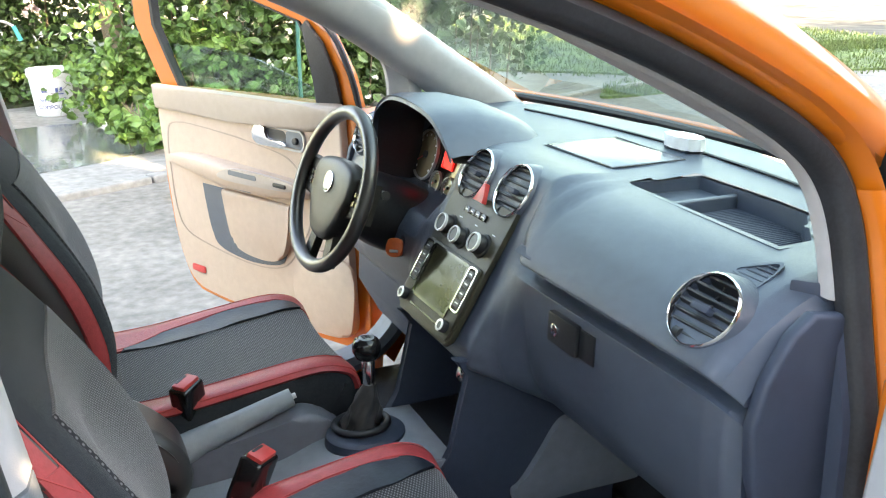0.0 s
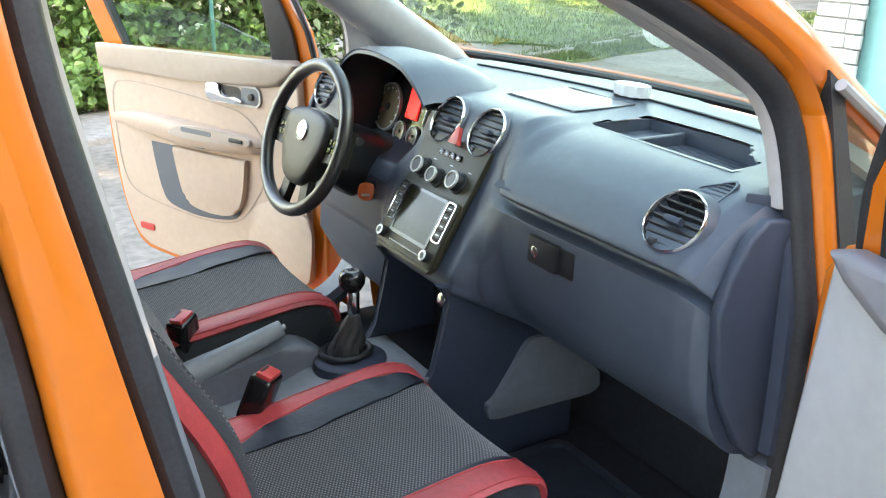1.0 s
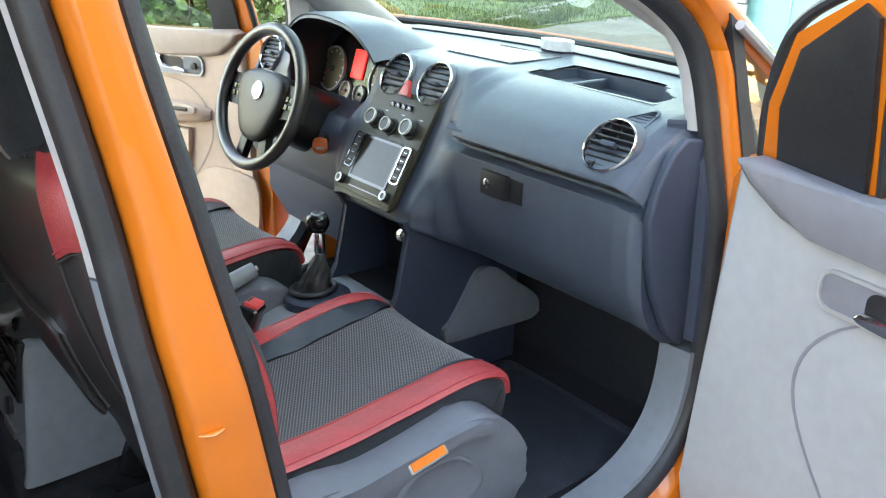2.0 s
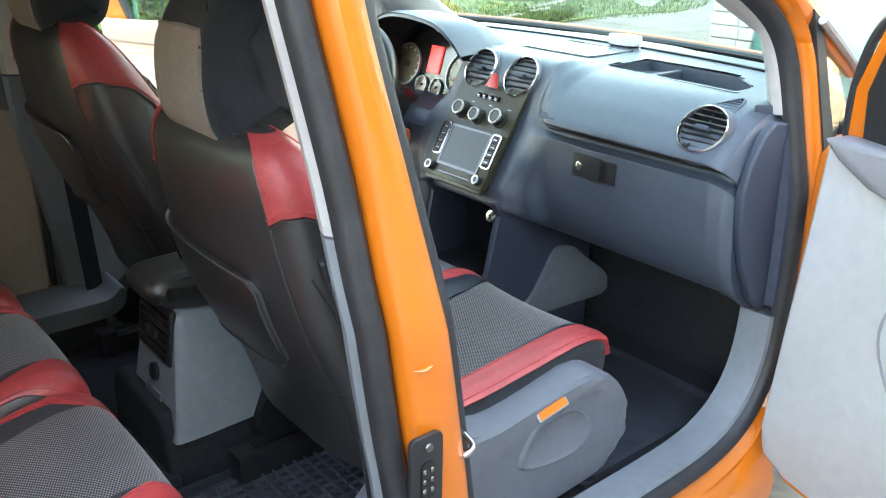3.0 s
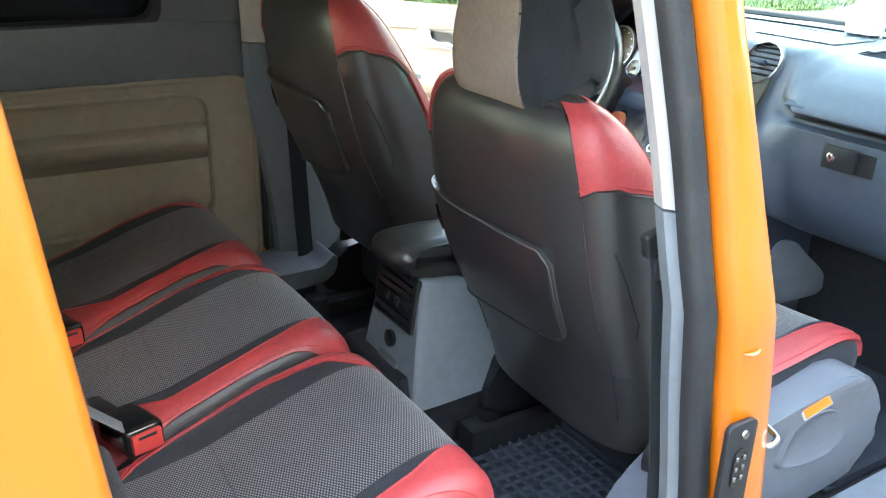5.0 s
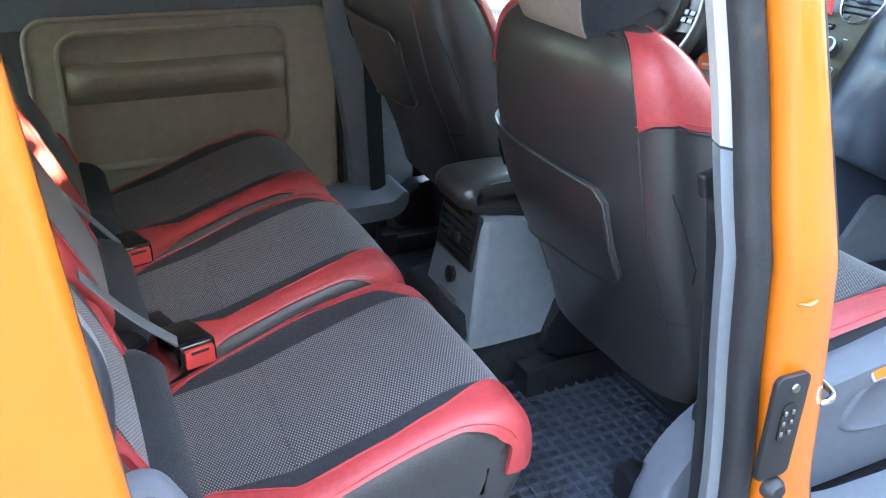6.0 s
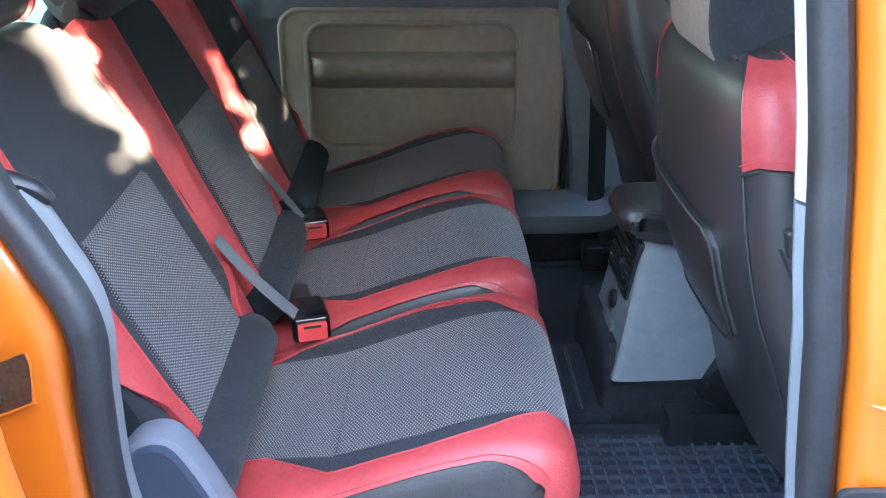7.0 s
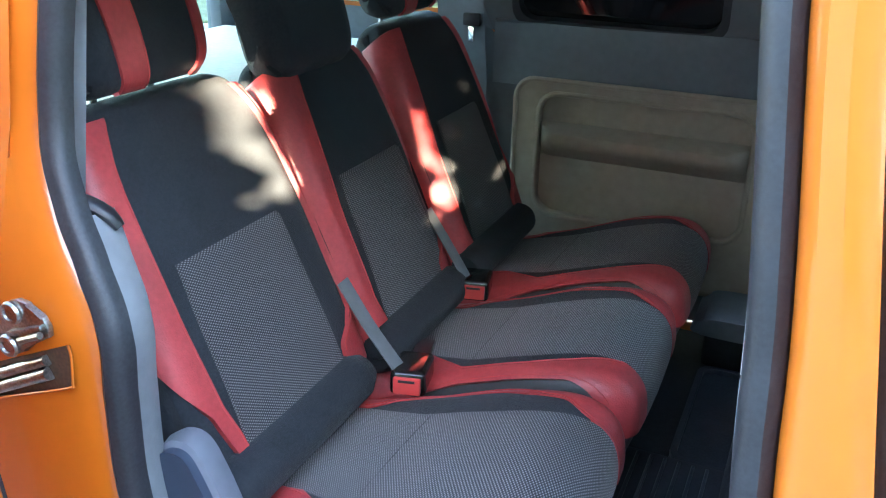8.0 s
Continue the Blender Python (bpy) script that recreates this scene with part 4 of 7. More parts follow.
def on_face(y, z):
    """Point and outward normal of the dashboard's rear face near y at height z."""
    k = int(np.argmin(np.abs(yy - y)))
    s = P[k][30:90]
    j = int(np.argmin(np.abs(s[:, 2] - z)))
    t = s[min(j + 1, len(s) - 1)] - s[max(j - 1, 0)]
    n = Vector((t[2], 0, -t[0])).normalized()
    return Vector(s[j]), (n if n.x < 0 else -n)


def round_vent(c, n, R, name="air_vent", up=(0, 0, 1)):
    """Round vent: pod, chrome ring, slats, centre tab, thumb wheel."""
    n = Vector(n).normalized()
    ex = Vector((0, -1, 0)) - n * Vector((0, -1, 0)).dot(n)
    m = basis(c, ex, n.cross(ex))
    pod = part(name, lathe([(R * 1.3, -0.03), (R * 1.2, -0.012), (R * 1.1, 0.0), (R * 1.05, 0.005), (R, 0.006), (R * 0.97, 0.0), (R * 0.96, -0.03), (R * 0.95, -0.031)], 48, m, True), DASH, dash, "round air vent")
    sub("vent_well", lathe([(R * 0.97, -0.029), (0, -0.03)], 32, m), SOOT, pod)
    sub("divider", rbox((0, 0, -0.012), (0.004, R * 1.75, 0.016), 0.001, 1, m), SOOT, pod)
    sub("ring", lathe([(R * 1.055, 0.003), (R * 1.04, 0.008), (R * 1.0, 0.010), (R * 0.97, 0.008), (R * 0.955, 0.0), (R * 0.99, 0.0)], 48, m, True), CHROME, pod, "chrome ring")
    for k in range(-3, 4):
        h = k * R * 0.265
        w = math.sqrt(max(0.01, 0.93**2 - (h / R) ** 2)) * R
        sub("slat", rbox((0, 0, 0), (2 * w, 0.005, 0.018), 0.001, 1, m @ Matrix.Translation((0, h, -0.006)) @ Matrix.Rotation(radians(-22), 4, "X")), SOOT, pod)
    sub("tab", rbox((0, 0.0, 0.008), (R * 0.62, 0.012, 0.016), 0.004, 2, m), DASH_LOW, pod)
    sub("thumb_wheel", lathe([(0.0, -0.008), (0.008, -0.006), (0.008, 0.006), (0, 0.008)], 20, m @ Matrix.Translation((-R * 0.35, -R * 0.80, 0.0)) @ Matrix.Rotation(radians(90), 4, "Y")), SOOT, pod)
    return pod


round_vent((0.936, -0.638, 1.173), (-0.78, -0.03, 0.62), 0.055)
for y in (0.116, -0.044):
    round_vent((0.974, y, 1.194), (-0.86, 0, 0.51), 0.055)
round_vent((0.955, 0.762, 1.168), (-0.93, -0.05, 0.36), 0.052)
# little three-cornered side vent
m = basis((1.02, -0.642, 1.2135), (0, -1, 0), (0.91, 0, 0.41))
TRI = spline([(-0.038, -0.008), (-0.012, 0.018), (0.012, 0.036), (0.022, 0.022), (0.024, -0.004), (0.020, -0.028), (-0.010, -0.019)], 42, True)
tv = part("side_vent", frame_prism(TRI, TRI.mean(0) + (TRI - TRI.mean(0)) * 0.84, -0.008, 0.004, m), DASH, dash, "three-cornered side window vent")
sub("vent_well", prism((TRI.mean(0) + (TRI - TRI.mean(0)) * 0.86).tolist(), -0.008, -0.002, m), SOOT, tv)
for k in range(5):
    h = -0.020 + 0.0105 * k
    x0 = float(np.interp(h, [-0.022, -0.008, 0.012, 0.03], [-0.004, -0.030, -0.012, 0.010]))
    sub("slat", rbox(((x0 + 0.019) / 2, h, 0.0), (0.019 - x0, 0.0035, 0.007), 0.001, 1, m @ Matrix.Rotation(0.0, 4, "Z")), DASH_LOW, tv)
# hazard switch
m = basis((0.948, 0.034, 1.170), (0, -1, 0), (0.42, 0, 0.9))
part("hazard_switch", prism([(-0.02, -0.016), (0.02, -0.016), (0.004, 0.024), (-0.004, 0.024)], 0.0, 0.012, m, 0.002), BUTTONRED, dash, "red hazard light switch")

# centre panel with heater knobs and radio
m = basis((0.888, 0.038, 1.028), (0, -1, 0), (0.5, 0, 0.866))
plate = part("centre_panel", prism([(-0.132, 0.15), (0.132, 0.15), (0.126, -0.13), (0.112, -0.146), (-0.112, -0.146), (-0.126, -0.13)], 0.0, 0.014, m, 0.004), OLIVE, dash, "dark olive-black centre panel")
for x, r in ((-0.075, 0.021), (-0.006, 0.019), (0.075, 0.021)):
    yk = 0.062 - (0.008 if x == -0.006 else 0)
    mk = m @ Matrix.Translation((x, yk, 0.012))
    sub("knob", lathe([(r * 1.25, 0), (r * 1.2, 0.006), (r * 1.0, 0.008), (r * 0.95, 0.022), (r * 0.8, 0.026), (0, 0.026)], 28, mk), SOOT, plate, "black heater knob")
    sub("knob_ring", lathe([(r * 0.97, 0.0225), (r * 1.0, 0.0245), (r * 0.96, 0.0285), (r * 0.84, 0.029), (r * 0.82, 0.0255)], 28, mk, True), BRIGHT, plate)
for k in range(4):
    sub("button", rbox((-0.036 + 0.024 * k, 0.112, 0.015), (0.021, 0.014, 0.008), 0.002, 2, m), GLOSS, plate)
    sub("button_mark", rbox((-0.036 + 0.024 * k, 0.112, 0.0194), (0.008, 0.002, 0.0004), 0, 1, m), SILVER, plate)
for x in (-0.05, 0.02, 0.095):
    sub("dial_mark", rbox((x, 0.091, 0.0143), (0.012, 0.002, 0.0004), 0, 1, m), SILVER, plate)
radio = part("radio", prism(rounded(-0.122, -0.136, 0.122, 0.022, 0.01), 0.013, 0.02, m, 0.003), OLIVE, dash, "car radio with a large screen")
sub("screen", prism(rounded(-0.075, -0.094, 0.075, 0.010, 0.003), 0.020, 0.0212, m), SCREEN, radio, "dark glossy radio screen")
sub("screen_frame", frame_prism(rounded(-0.082, -0.102, 0.082, 0.017, 0.005), rounded(-0.075, -0.094, 0.075, 0.010, 0.003), 0.0195, 0.0225, m), GLOSS, radio)
for e in (-1, 1):
    sub("key_frame", frame_prism(rounded(e * 0.101 - 0.017, -0.078, e * 0.101 + 0.017, 0.018, 0.008), rounded(e * 0.101 - 0.0145, -0.075, e * 0.101 + 0.0145, 0.015, 0.007), 0.02, 0.0235, m), CHROME, radio)
    for k in range(4):
        sub("key", rbox((e * 0.101, 0.003 - 0.021 * k, 0.0215), (0.025, 0.015, 0.005), 0.0015, 1, m), SOOT, radio)
        sub("key_mark", rbox((e * 0.101, 0.003 - 0.021 * k, 0.0243), (0.012, 0.0025, 0.0004), 0, 1, m), SILVER, radio)
    sub("radio_knob", lathe([(0.013, 0), (0.013, 0.012), (0.011, 0.015), (0, 0.015)], 22, m @ Matrix.Translation((e * 0.099, -0.113, 0.02))), SOOT, radio)
    sub("radio_knob_ring", lathe([(0.0115, 0.012), (0.0125, 0.016), (0.008, 0.0165), (0.0075, 0.015)], 22, m @ Matrix.Translation((e * 0.099, -0.113, 0.02)), True), BRIGHT, radio)
sub("disc_slot", rbox((0, -0.120, 0.0205), (0.13, 0.004, 0.002), 0.0005, 1, m), GLOSS, radio)

# cluster hood and instruments
rim = [(y + 0.05, z) for y, z in ((0.565, 1.10), (0.572, 1.19), (0.55, 1.262), (0.48, 1.305), (0.40, 1.318), (0.30, 1.315), (0.21, 1.30), (0.14, 1.262), (0.10, 1.225))]
r1 = spline(rim, 40)
rows = []
for t, sh, dz in ((0.0, 1.0, -0.012), (0.004, 1.0, -0.004), (0.0, 1.0, 0.0), (0.03, 1.0, 0.004), (0.12, 1.0, 0.0), (0.2, 0.98, -0.02), (0.27, 0.95, -0.05)):
    rows.append([(0.925 + t + (0.02 if z < 1.2 else 0), 0.39 + (y - 0.39) * sh, max(z + dz, 1.08)) for y, z in r1])
inner = [[(0.93 + t, 0.39 + (y - 0.39) * sh, z + dz) for y, z in r1] for t, sh, dz in ((0.13, 0.93, -0.035), (0.006, 0.965, -0.012))]
part("hood", sheet(rows), DASH, dash, "arched hood over the instruments")
part("hood_inside", sheet(inner), SOOT, dash)
m = basis((1.055, 0.41, 1.135), (0, -1, 0), (0.30, 0, 0.95))
cl = part("instrument_panel", prism([(-0.22, -0.09), (0.19, -0.09), (0.20, 0.02), (0.13, 0.12), (-0.15, 0.12), (-0.21, 0.05)], -0.02, 0.0, m), GLOSS, dash, "instrument cluster with round dials")
for x, y, r in ((-0.155, 0.005, 0.066), (0.115, 0.005, 0.066), (-0.06, -0.048, 0.027), (0.012, -0.048, 0.027)):
    mk = m @ Matrix.Translation((x, y, 0))
    sub("dial", lathe([(r, 0.001), (r * 0.5, 0.003), (0, 0.003)], 40, mk), DIALFACE, cl)
    sub("dial_ring", lathe([(r * 1.04, 0.0), (r * 1.02, 0.008), (r * 0.96, 0.008), (r * 0.95, 0.002)], 40, mk, True), SILVER, cl, "thin silver dial ring")
    for k in range(11):
        a = radians(225 - 27 * k)
        sub("dial_mark", rbox((r * 0.8 * math.cos(a), r * 0.8 * math.sin(a), 0.0035), (r * 0.09, r * 0.09, 0.0006), 0, 1, mk), WHITE, cl)
    sub("needle", rbox((r * 0.3, 0, 0.0055), (r * 0.7, 0.003, 0.001), 0, 1, mk @ Matrix.Rotation(radians(210), 4, "Z")), BUTTONRED, cl)
    sub("needle_hub", lathe([(r * 0.16, 0.003), (r * 0.15, 0.008), (0, 0.009)], 16, mk), SOOT, cl)
sub("trip_display", rbox((-0.022, 0.035, 0.003), (0.062, 0.085, 0.005), 0.002, 1, m), REDDISPLAY, cl, "glowing red trip display")

# top of the dashboard: lid, tray, windscreen slot, light sensor plate
part("lid_seam", tube([(1.150, 0.135, 1.2395), (1.152, -0.10, 1.2395), (1.17, -0.118, 1.2405), (1.33, -0.118, 1.2415), (1.336, 0.13, 1.2435)], 0.0012, 6), SOOT, dash)
part("storage_lid", prism([(1.153, -0.115), (1.333, -0.115), (1.336, 0.13), (1.153, 0.13)], 1.2365, 1.2425, None, 0.003), LIDGLOSS, dash, "smooth storage lid in the dashboard's top")
TO = np.array(TRAY)
TX = TO.mean(0) + (TO - TO.mean(0)) * (1.14, 1.05)
tray = part("tray", frame_prism(TX.tolist(), TO.tolist(), 1.188, 1.2305), DASH, dash, "open tray with a ribbed rubber mat")
sub("tray_floor", prism(TX.tolist(), 1.184, 1.195), DASH_LOW, tray)
for k in range(33):
    y = -0.585 + 0.0078 * k
    x0, x1 = float(np.interp(y, [-0.60, -0.2], [1.112, 1.14])), float(np.interp(y, [-0.60, -0.49, -0.2], [1.160, 1.262, 1.276]))
    sub("rib", rbox(((x0 + x1) / 2, y, 1.197), (x1 - x0, 0.0036, 0.008), 0.0008, 1), DASH_LOW, tray)
sub("tray_divider", rbox((1.20, -0.318, 1.208), (0.165, 0.012, 0.03), 0.005, 3), DASH, tray)
sub("tray_shelf", prism([(1.130, -0.318), (1.131, -0.197), (1.286, -0.216), (1.284, -0.318)], 1.195, 1.207), DASH, tray, "shallow compartment")
part("slot", tube([(1.405 - 0.10 * (y / 0.7) ** 2, y, 1.243) for y in np.linspace(0.55, 0.03, 20)], 0.006, 8, flat=0.5), SOOT, dash, "black demister slot")
part("slot", tube([(1.405 - 0.10 * (y / 0.7) ** 2, y, 1.243) for y in np.linspace(-0.09, -0.68, 20)], 0.006, 8, flat=0.5), SOOT, dash)
part("slot_bridge", rbox((1.395, -0.035, 1.243), (0.05, 0.07, 0.006), 0.002), DASH_LOW, dash)
part("speaker_panel", prism([(1.02, -0.70), (1.16, -0.675), (1.16, -0.735), (1.05, -0.735)], 1.20, 1.228, None, 0.003), DASH_LOW, dash)
part("airbag_mark", rbox((0, 0, 0), (0.002, 0.055, 0.018), 0.0006, 1, Matrix.Translation((0.9, -0.215, 1.132)) @ Matrix.Rotation(radians(50), 4, "Y")), DASH_LOW, dash)
# glovebox lock and grip recess
p0, n0 = on_face(-0.345, 1.035)
m = basis((p0.x - 0.001, -0.36, 1.034), (0, -1, 0), (n0.z, 0, -n0.x))
lock = part("glovebox_latch", rbox((0, 0, 0.004), (0.085, 0.055, 0.014), 0.004, 2, m), SOOT, dash, "black glovebox latch with a steel key lock")
sub("key_lock", lathe([(0.011, 0.010), (0.011, 0.014), (0.008, 0.0155), (0, 0.0155)], 20, m @ Matrix.Translation((-0.018, 0, 0))), CHROME, lock)
sub("keyhole", rbox((-0.018, 0, 0.0156), (0.002, 0.006, 0.0008), 0, 1, m), SOOT, lock)
part("grip_recess", rbox((0.062, -0.002, -0.002), (0.042, 0.052, 0.008), 0.003, 2, m), SOOT, dash)

tagged(part("lace_card", prism([(0.055 * math.cos(a) * (1 + 0.06 * math.sin(9 * a)), 0.03 * math.sin(a) * (1 + 0.08 * math.cos(11 * a))) for a in np.linspace(0, math.tau, 40, endpoint=False)], 0, 0.026, Matrix.Translation((1.395, -0.035, 1.246)) @ Matrix.Rotation(radians(90), 4, "Z"), 0.003), CARD), "small white scalloped air freshener on the dashboard", "air freshener")

# ---- steering wheel ----
wheel = thing("steering_wheel", "black leather three-spoke steering wheel", "steering wheel", (0.72, 0.437, 1.10))
m = basis((0.757, 0.465, 1.103), (0.07, -1, 0), (0.345, 0.022, 0.938))     # local z towards the driver
an = np.linspace(0, math.tau, 72, endpoint=False)
part("rim", tube([m @ Vector((0.189 * math.cos(a), 0.189 * math.sin(a), 0)) for a in an], 0.0175, 16, closed=True), BLACKLEATHER, wheel, "black leather rim")
HUB = pm("hub_plastic", (0.026, 0.024, 0.021), 0.42, bump=0.2, bscale=800)
mh = m @ Matrix.Translation((0, 0, 0.012))
OUT = spline([(-0.10, 0.060), (0.0, 0.078), (0.10, 0.060), (0.114, 0.0), (0.084, -0.070), (0.050, -0.112), (0.0, -0.124), (-0.050, -0.112), (-0.084, -0.070), (-0.114, 0.0)], 72, True)
rows = [[mh @ Vector((x * k, y * k, z)) for x, y in OUT] for k, z in ((0.97, -0.05), (1.0, -0.034), (1.0, -0.022), (0.985, -0.014), (0.95, -0.0085), (0.85, -0.004), (0.6, -0.002), (0.3, -0.0015), (0.02, -0.001))]
hub = part("airbag_cover", sheet(rows, False, True), HUB, wheel, "dark grey airbag cover")
sub("badge", lathe([(0.026, -0.002), (0.026, 0.002), (0.022, 0.0035), (0, 0.0035)], 32, mh @ Matrix.Translation((0, 0.015, 0))), CHROME, hub, "round chrome badge")
sub("badge_centre", lathe([(0.019, 0.0036), (0, 0.0042)], 32, mh @ Matrix.Translation((0, 0.015, 0))), SILVER, hub)
for e in (-1, 1):
    sp = part("spoke", prism([(e * 0.08, 0.058), (e * 0.13, 0.046), (e * 0.186, 0.056), (e * 0.186, -0.040), (e * 0.13, -0.034), (e * 0.085, -0.052)][::e], -0.036, -0.010, m, 0.005, 2), HUB, wheel, "dark side spoke with switches")
    for k in range(4):
        sub("button", rbox((e * (0.122 + 0.024 * (k % 2)), 0.014 - 0.021 * (k // 2), -0.008), (0.020, 0.016, 0.008), 0.002, 1, m), GLOSS, sp)
for e in (-1, 1):
    part("spoke", prism([(e * 0.060, -0.085), (e * 0.075, -0.178), (e * 0.040, -0.186), (e * 0.026, -0.105)][::-e], -0.036, -0.012, m, 0.004), HUB, wheel, "dark lower spoke")
col = thing("steering_column", "black plastic steering column shroud with stalks", "steering column", (0.85, 0.437, 1.0))
part("shroud", tube([m @ Vector((0, y, z)) for y, z in ((-0.005, -0.04), (-0.012, -0.09), (-0.025, -0.17), (-0.04, -0.30))], [0.06, 0.085, 0.095, 0.09], 24, 12), SOOT, col)
for e in (-1, 1):
    part("stalk", tube([m @ Vector((e * 0.06, 0.02, -0.075)), m @ Vector((e * 0.12, 0.03, -0.07)), m @ Vector((e * 0.165, 0.035, -0.06))], [0.008, 0.010, 0.011], 10, 10), SOOT, col)
part("ignition", lathe([(0.022, 0), (0.02, 0.012), (0.01, 0.014), (0, 0.014)], 20, basis((0.905, 0.345, 0.985), (0, -1, 0), (0.255, 0, 0.967))), SOOT, col)
key = thing("car_key", "orange-red plastic car key in the ignition", "key", (0.882, 0.345, 0.97))
KEYM = basis((0.874, 0.347, 0.974), (0.75, -0.65, 0), (0.2, 0.2, 0.95))
part("key_fob", prism(spline([(-0.021, -0.008), (-0.016, -0.02), (0.0, -0.024), (0.016, -0.02), (0.021, -0.006), (0.018, 0.016), (0.0, 0.022), (-0.018, 0.016)], 32, True), -0.008, 0.008, KEYM, 0.005, 3), pm("key_plastic", (0.55, 0.10, 0.03), 0.3), key)
part("key_button", rbox((0.0, -0.010, 0.0085), (0.022, 0.007, 0.003), 0.001, 1, KEYM), SILVER, key)

# ---- centre stack foot, tunnel console, gear lever, handbrake ----
cons = thing("centre_console", "grey and black plastic centre console with cup holders", "console", (0.4, 0.03, 0.40))
part("stack_cheek", prism([(0.80, 0.90), (0.92, 0.885), (1.2, 0.80), (1.2, 0.42), (0.86, 0.42), (0.80, 0.60), (0.77, 0.66), (0.80, 0.70), (0.835, 0.86)], 0.0, 0.02, basis((0, -0.112, 0), (1, 0, 0), (0, 0, 1)), 0.004), DASH_LOW, cons)
part("stack_cheek", prism([(0.80, 0.90), (0.92, 0.885), (1.2, 0.80), (1.2, 0.42), (0.86, 0.42), (0.80, 0.60), (0.77, 0.66), (0.80, 0.70), (0.835, 0.86)], 0.0, 0.02, basis((0, 0.165, 0), (1, 0, 0), (0, 0, 1)), 0.004), DASH_LOW, cons)
part("rear_plate", rbox((0.97, 0.02, 0.72), (0.02, 0.27, 0.36), 0.004), SOOT, cons)
part("stack_shelf", rbox((0.90, 0.02, 0.655), (0.16, 0.25, 0.02), 0.004), SOOT, cons)
part("lighter", lathe([(0.016, 0), (0.016, 0.008), (0.012, 0.01), (0, 0.008)], 20, basis((0.842, -0.09, 0.845), (0, -1, 0), (0.3, 0, 0.95))), CHROME, cons, "chrome-rimmed lighter socket")
secs = []
for x, h, w in ((0.86, 0.66, 0.13), (0.75, 0.668, 0.125), (0.60, 0.655, 0.12), (0.50, 0.625, 0.115), (0.35, 0.61, 0.11), (0.24, 0.62, 0.105), (0.18, 0.70, 0.095), (0.10, 0.775, 0.098), (0.0, 0.795, 0.096), (-0.018, 0.797, 0.0945), (-0.030, 0.796, 0.086)):
    lean = np.interp(x, [-0.03, 0.3], [0.035, 0.015])
    zf = float(np.interp(x, [-0.03, 0.14, 0.35, 0.6], [0.515, 0.515, 0.50, 0.45]))
    secs.append([(x - (0.045 if z < zf + 0.01 and x < 0.0 else 0.03 if z < zf + 0.07 and x < 0.0 else 0), 0.035 + y, z) for y, z in ((-w - lean * 1.3, zf), (-w - lean * 0.8, zf + 0.06), (-w, h - 0.02), (-w + 0.006, h - 0.006), (-w + 0.02, h), (w - 0.02, h), (w - 0.006, h - 0.006), (w, h - 0.02), (w + lean * 0.8, zf + 0.06), (w + lean * 1.3, zf))])
secs = np.array(secs)
sm = np.stack([spline(secs[:, j], 50) for j in range(secs.shape[1])], 1)
part("tunnel", sheet(sm), CONSOLE, cons, "grey plastic tunnel")
bm = bmesh.new()
bm.faces.new([bm.verts.new(v) for v in sm[-1]])
part("rear_face", bm, CONSOLE, cons)
for x, y in ((0.40, -0.03), (0.31, -0.03)):
    part("cup_holder", lathe([(0.042, 0.0), (0.042, 0.006), (0.036, 0.007), (0.034, 0.001), (0.0, 0.001)], 28, Matrix.Translation((x, y, 0.612))), SLATE, cons)
m = basis((-0.040, 0.035, 0.725), (0, -1, 0), (0.14, 0, 0.99))
rv = part("rear_vent", rbox((0, 0.012, 0.0), (0.172, 0.128, 0.016), 0.007, 3, m), SOOT, cons, "black rear air vent with slats")
for k in range(6):
    sub("slat", rbox((0, -0.038 + 0.019 * k, 0.008), (0.148, 0.005, 0.004), 0.001, 1, m), GLOSS, rv)
for e in (-1, 1):
    sub("vent_wheel", rbox((e * 0.022, 0.005, 0.012), (0.012, 0.02, 0.012), 0.003, 2, m), SOOT, rv)
part("rear_socket", lathe([(0.02, 0), (0.02, 0.008), (0.015, 0.011), (0, 0.009)], 22, basis((-0.052, 0.035, 0.632), (0, -1, 0), (0.14, 0, 0.99))), SOOT, cons, "round black power socket")
part("rear_slot", rbox((0, 0, 0), (0.085, 0.024, 0.010), 0.004, 2, basis((-0.060, 0.035, 0.580), (0, -1, 0), (0.16, 0, 0.99))), SLATE, cons)
arm = upholstery([(0.27, 0.665), (0.302, 0.675), (0.316, 0.72), (0.29, 0.785), (0.21, 0.852), (0.10, 0.876), (-0.03, 0.876), (-0.068, 0.86), (-0.072, 0.83), (-0.04, 0.805), (0.1, 0.78), (0.21, 0.70)], 0.078, 0.035, 0.03, 0.02, closed=True, out=-1)
rest = thing("armrest", "padded black leatherette armrest on the console", "armrest", (0.1, 0.035, 0.80))
pad(arm, "cushion", BLACKLEATHER, rest, closed=True)
side = np.array([(0.27, 0.665), (0.302, 0.675), (0.316, 0.72), (0.29, 0.785), (0.21, 0.852), (0.10, 0.876), (-0.03, 0.876), (-0.068, 0.86), (-0.072, 0.83), (-0.04, 0.805), (0.1, 0.78), (0.21, 0.70)])
part("armrest_side", prism(spline(side.mean(0) + (side - side.mean(0)) * 0.9, 48, True), -0.073, 0.073, basis((0, 0.035, 0), (1, 0, 0), (0, 0, 1)), 0.006, 2), BLACKLEATHER, rest)
part("armrest_base", rbox((0.07, 0.035, 0.80), (0.22, 0.12, 0.03), 0.01), SOOT, rest)
gear = thing("gear_lever", "gear lever with a glossy black knob and leather boot", "gear lever", (0.70, 0.05, 0.66))
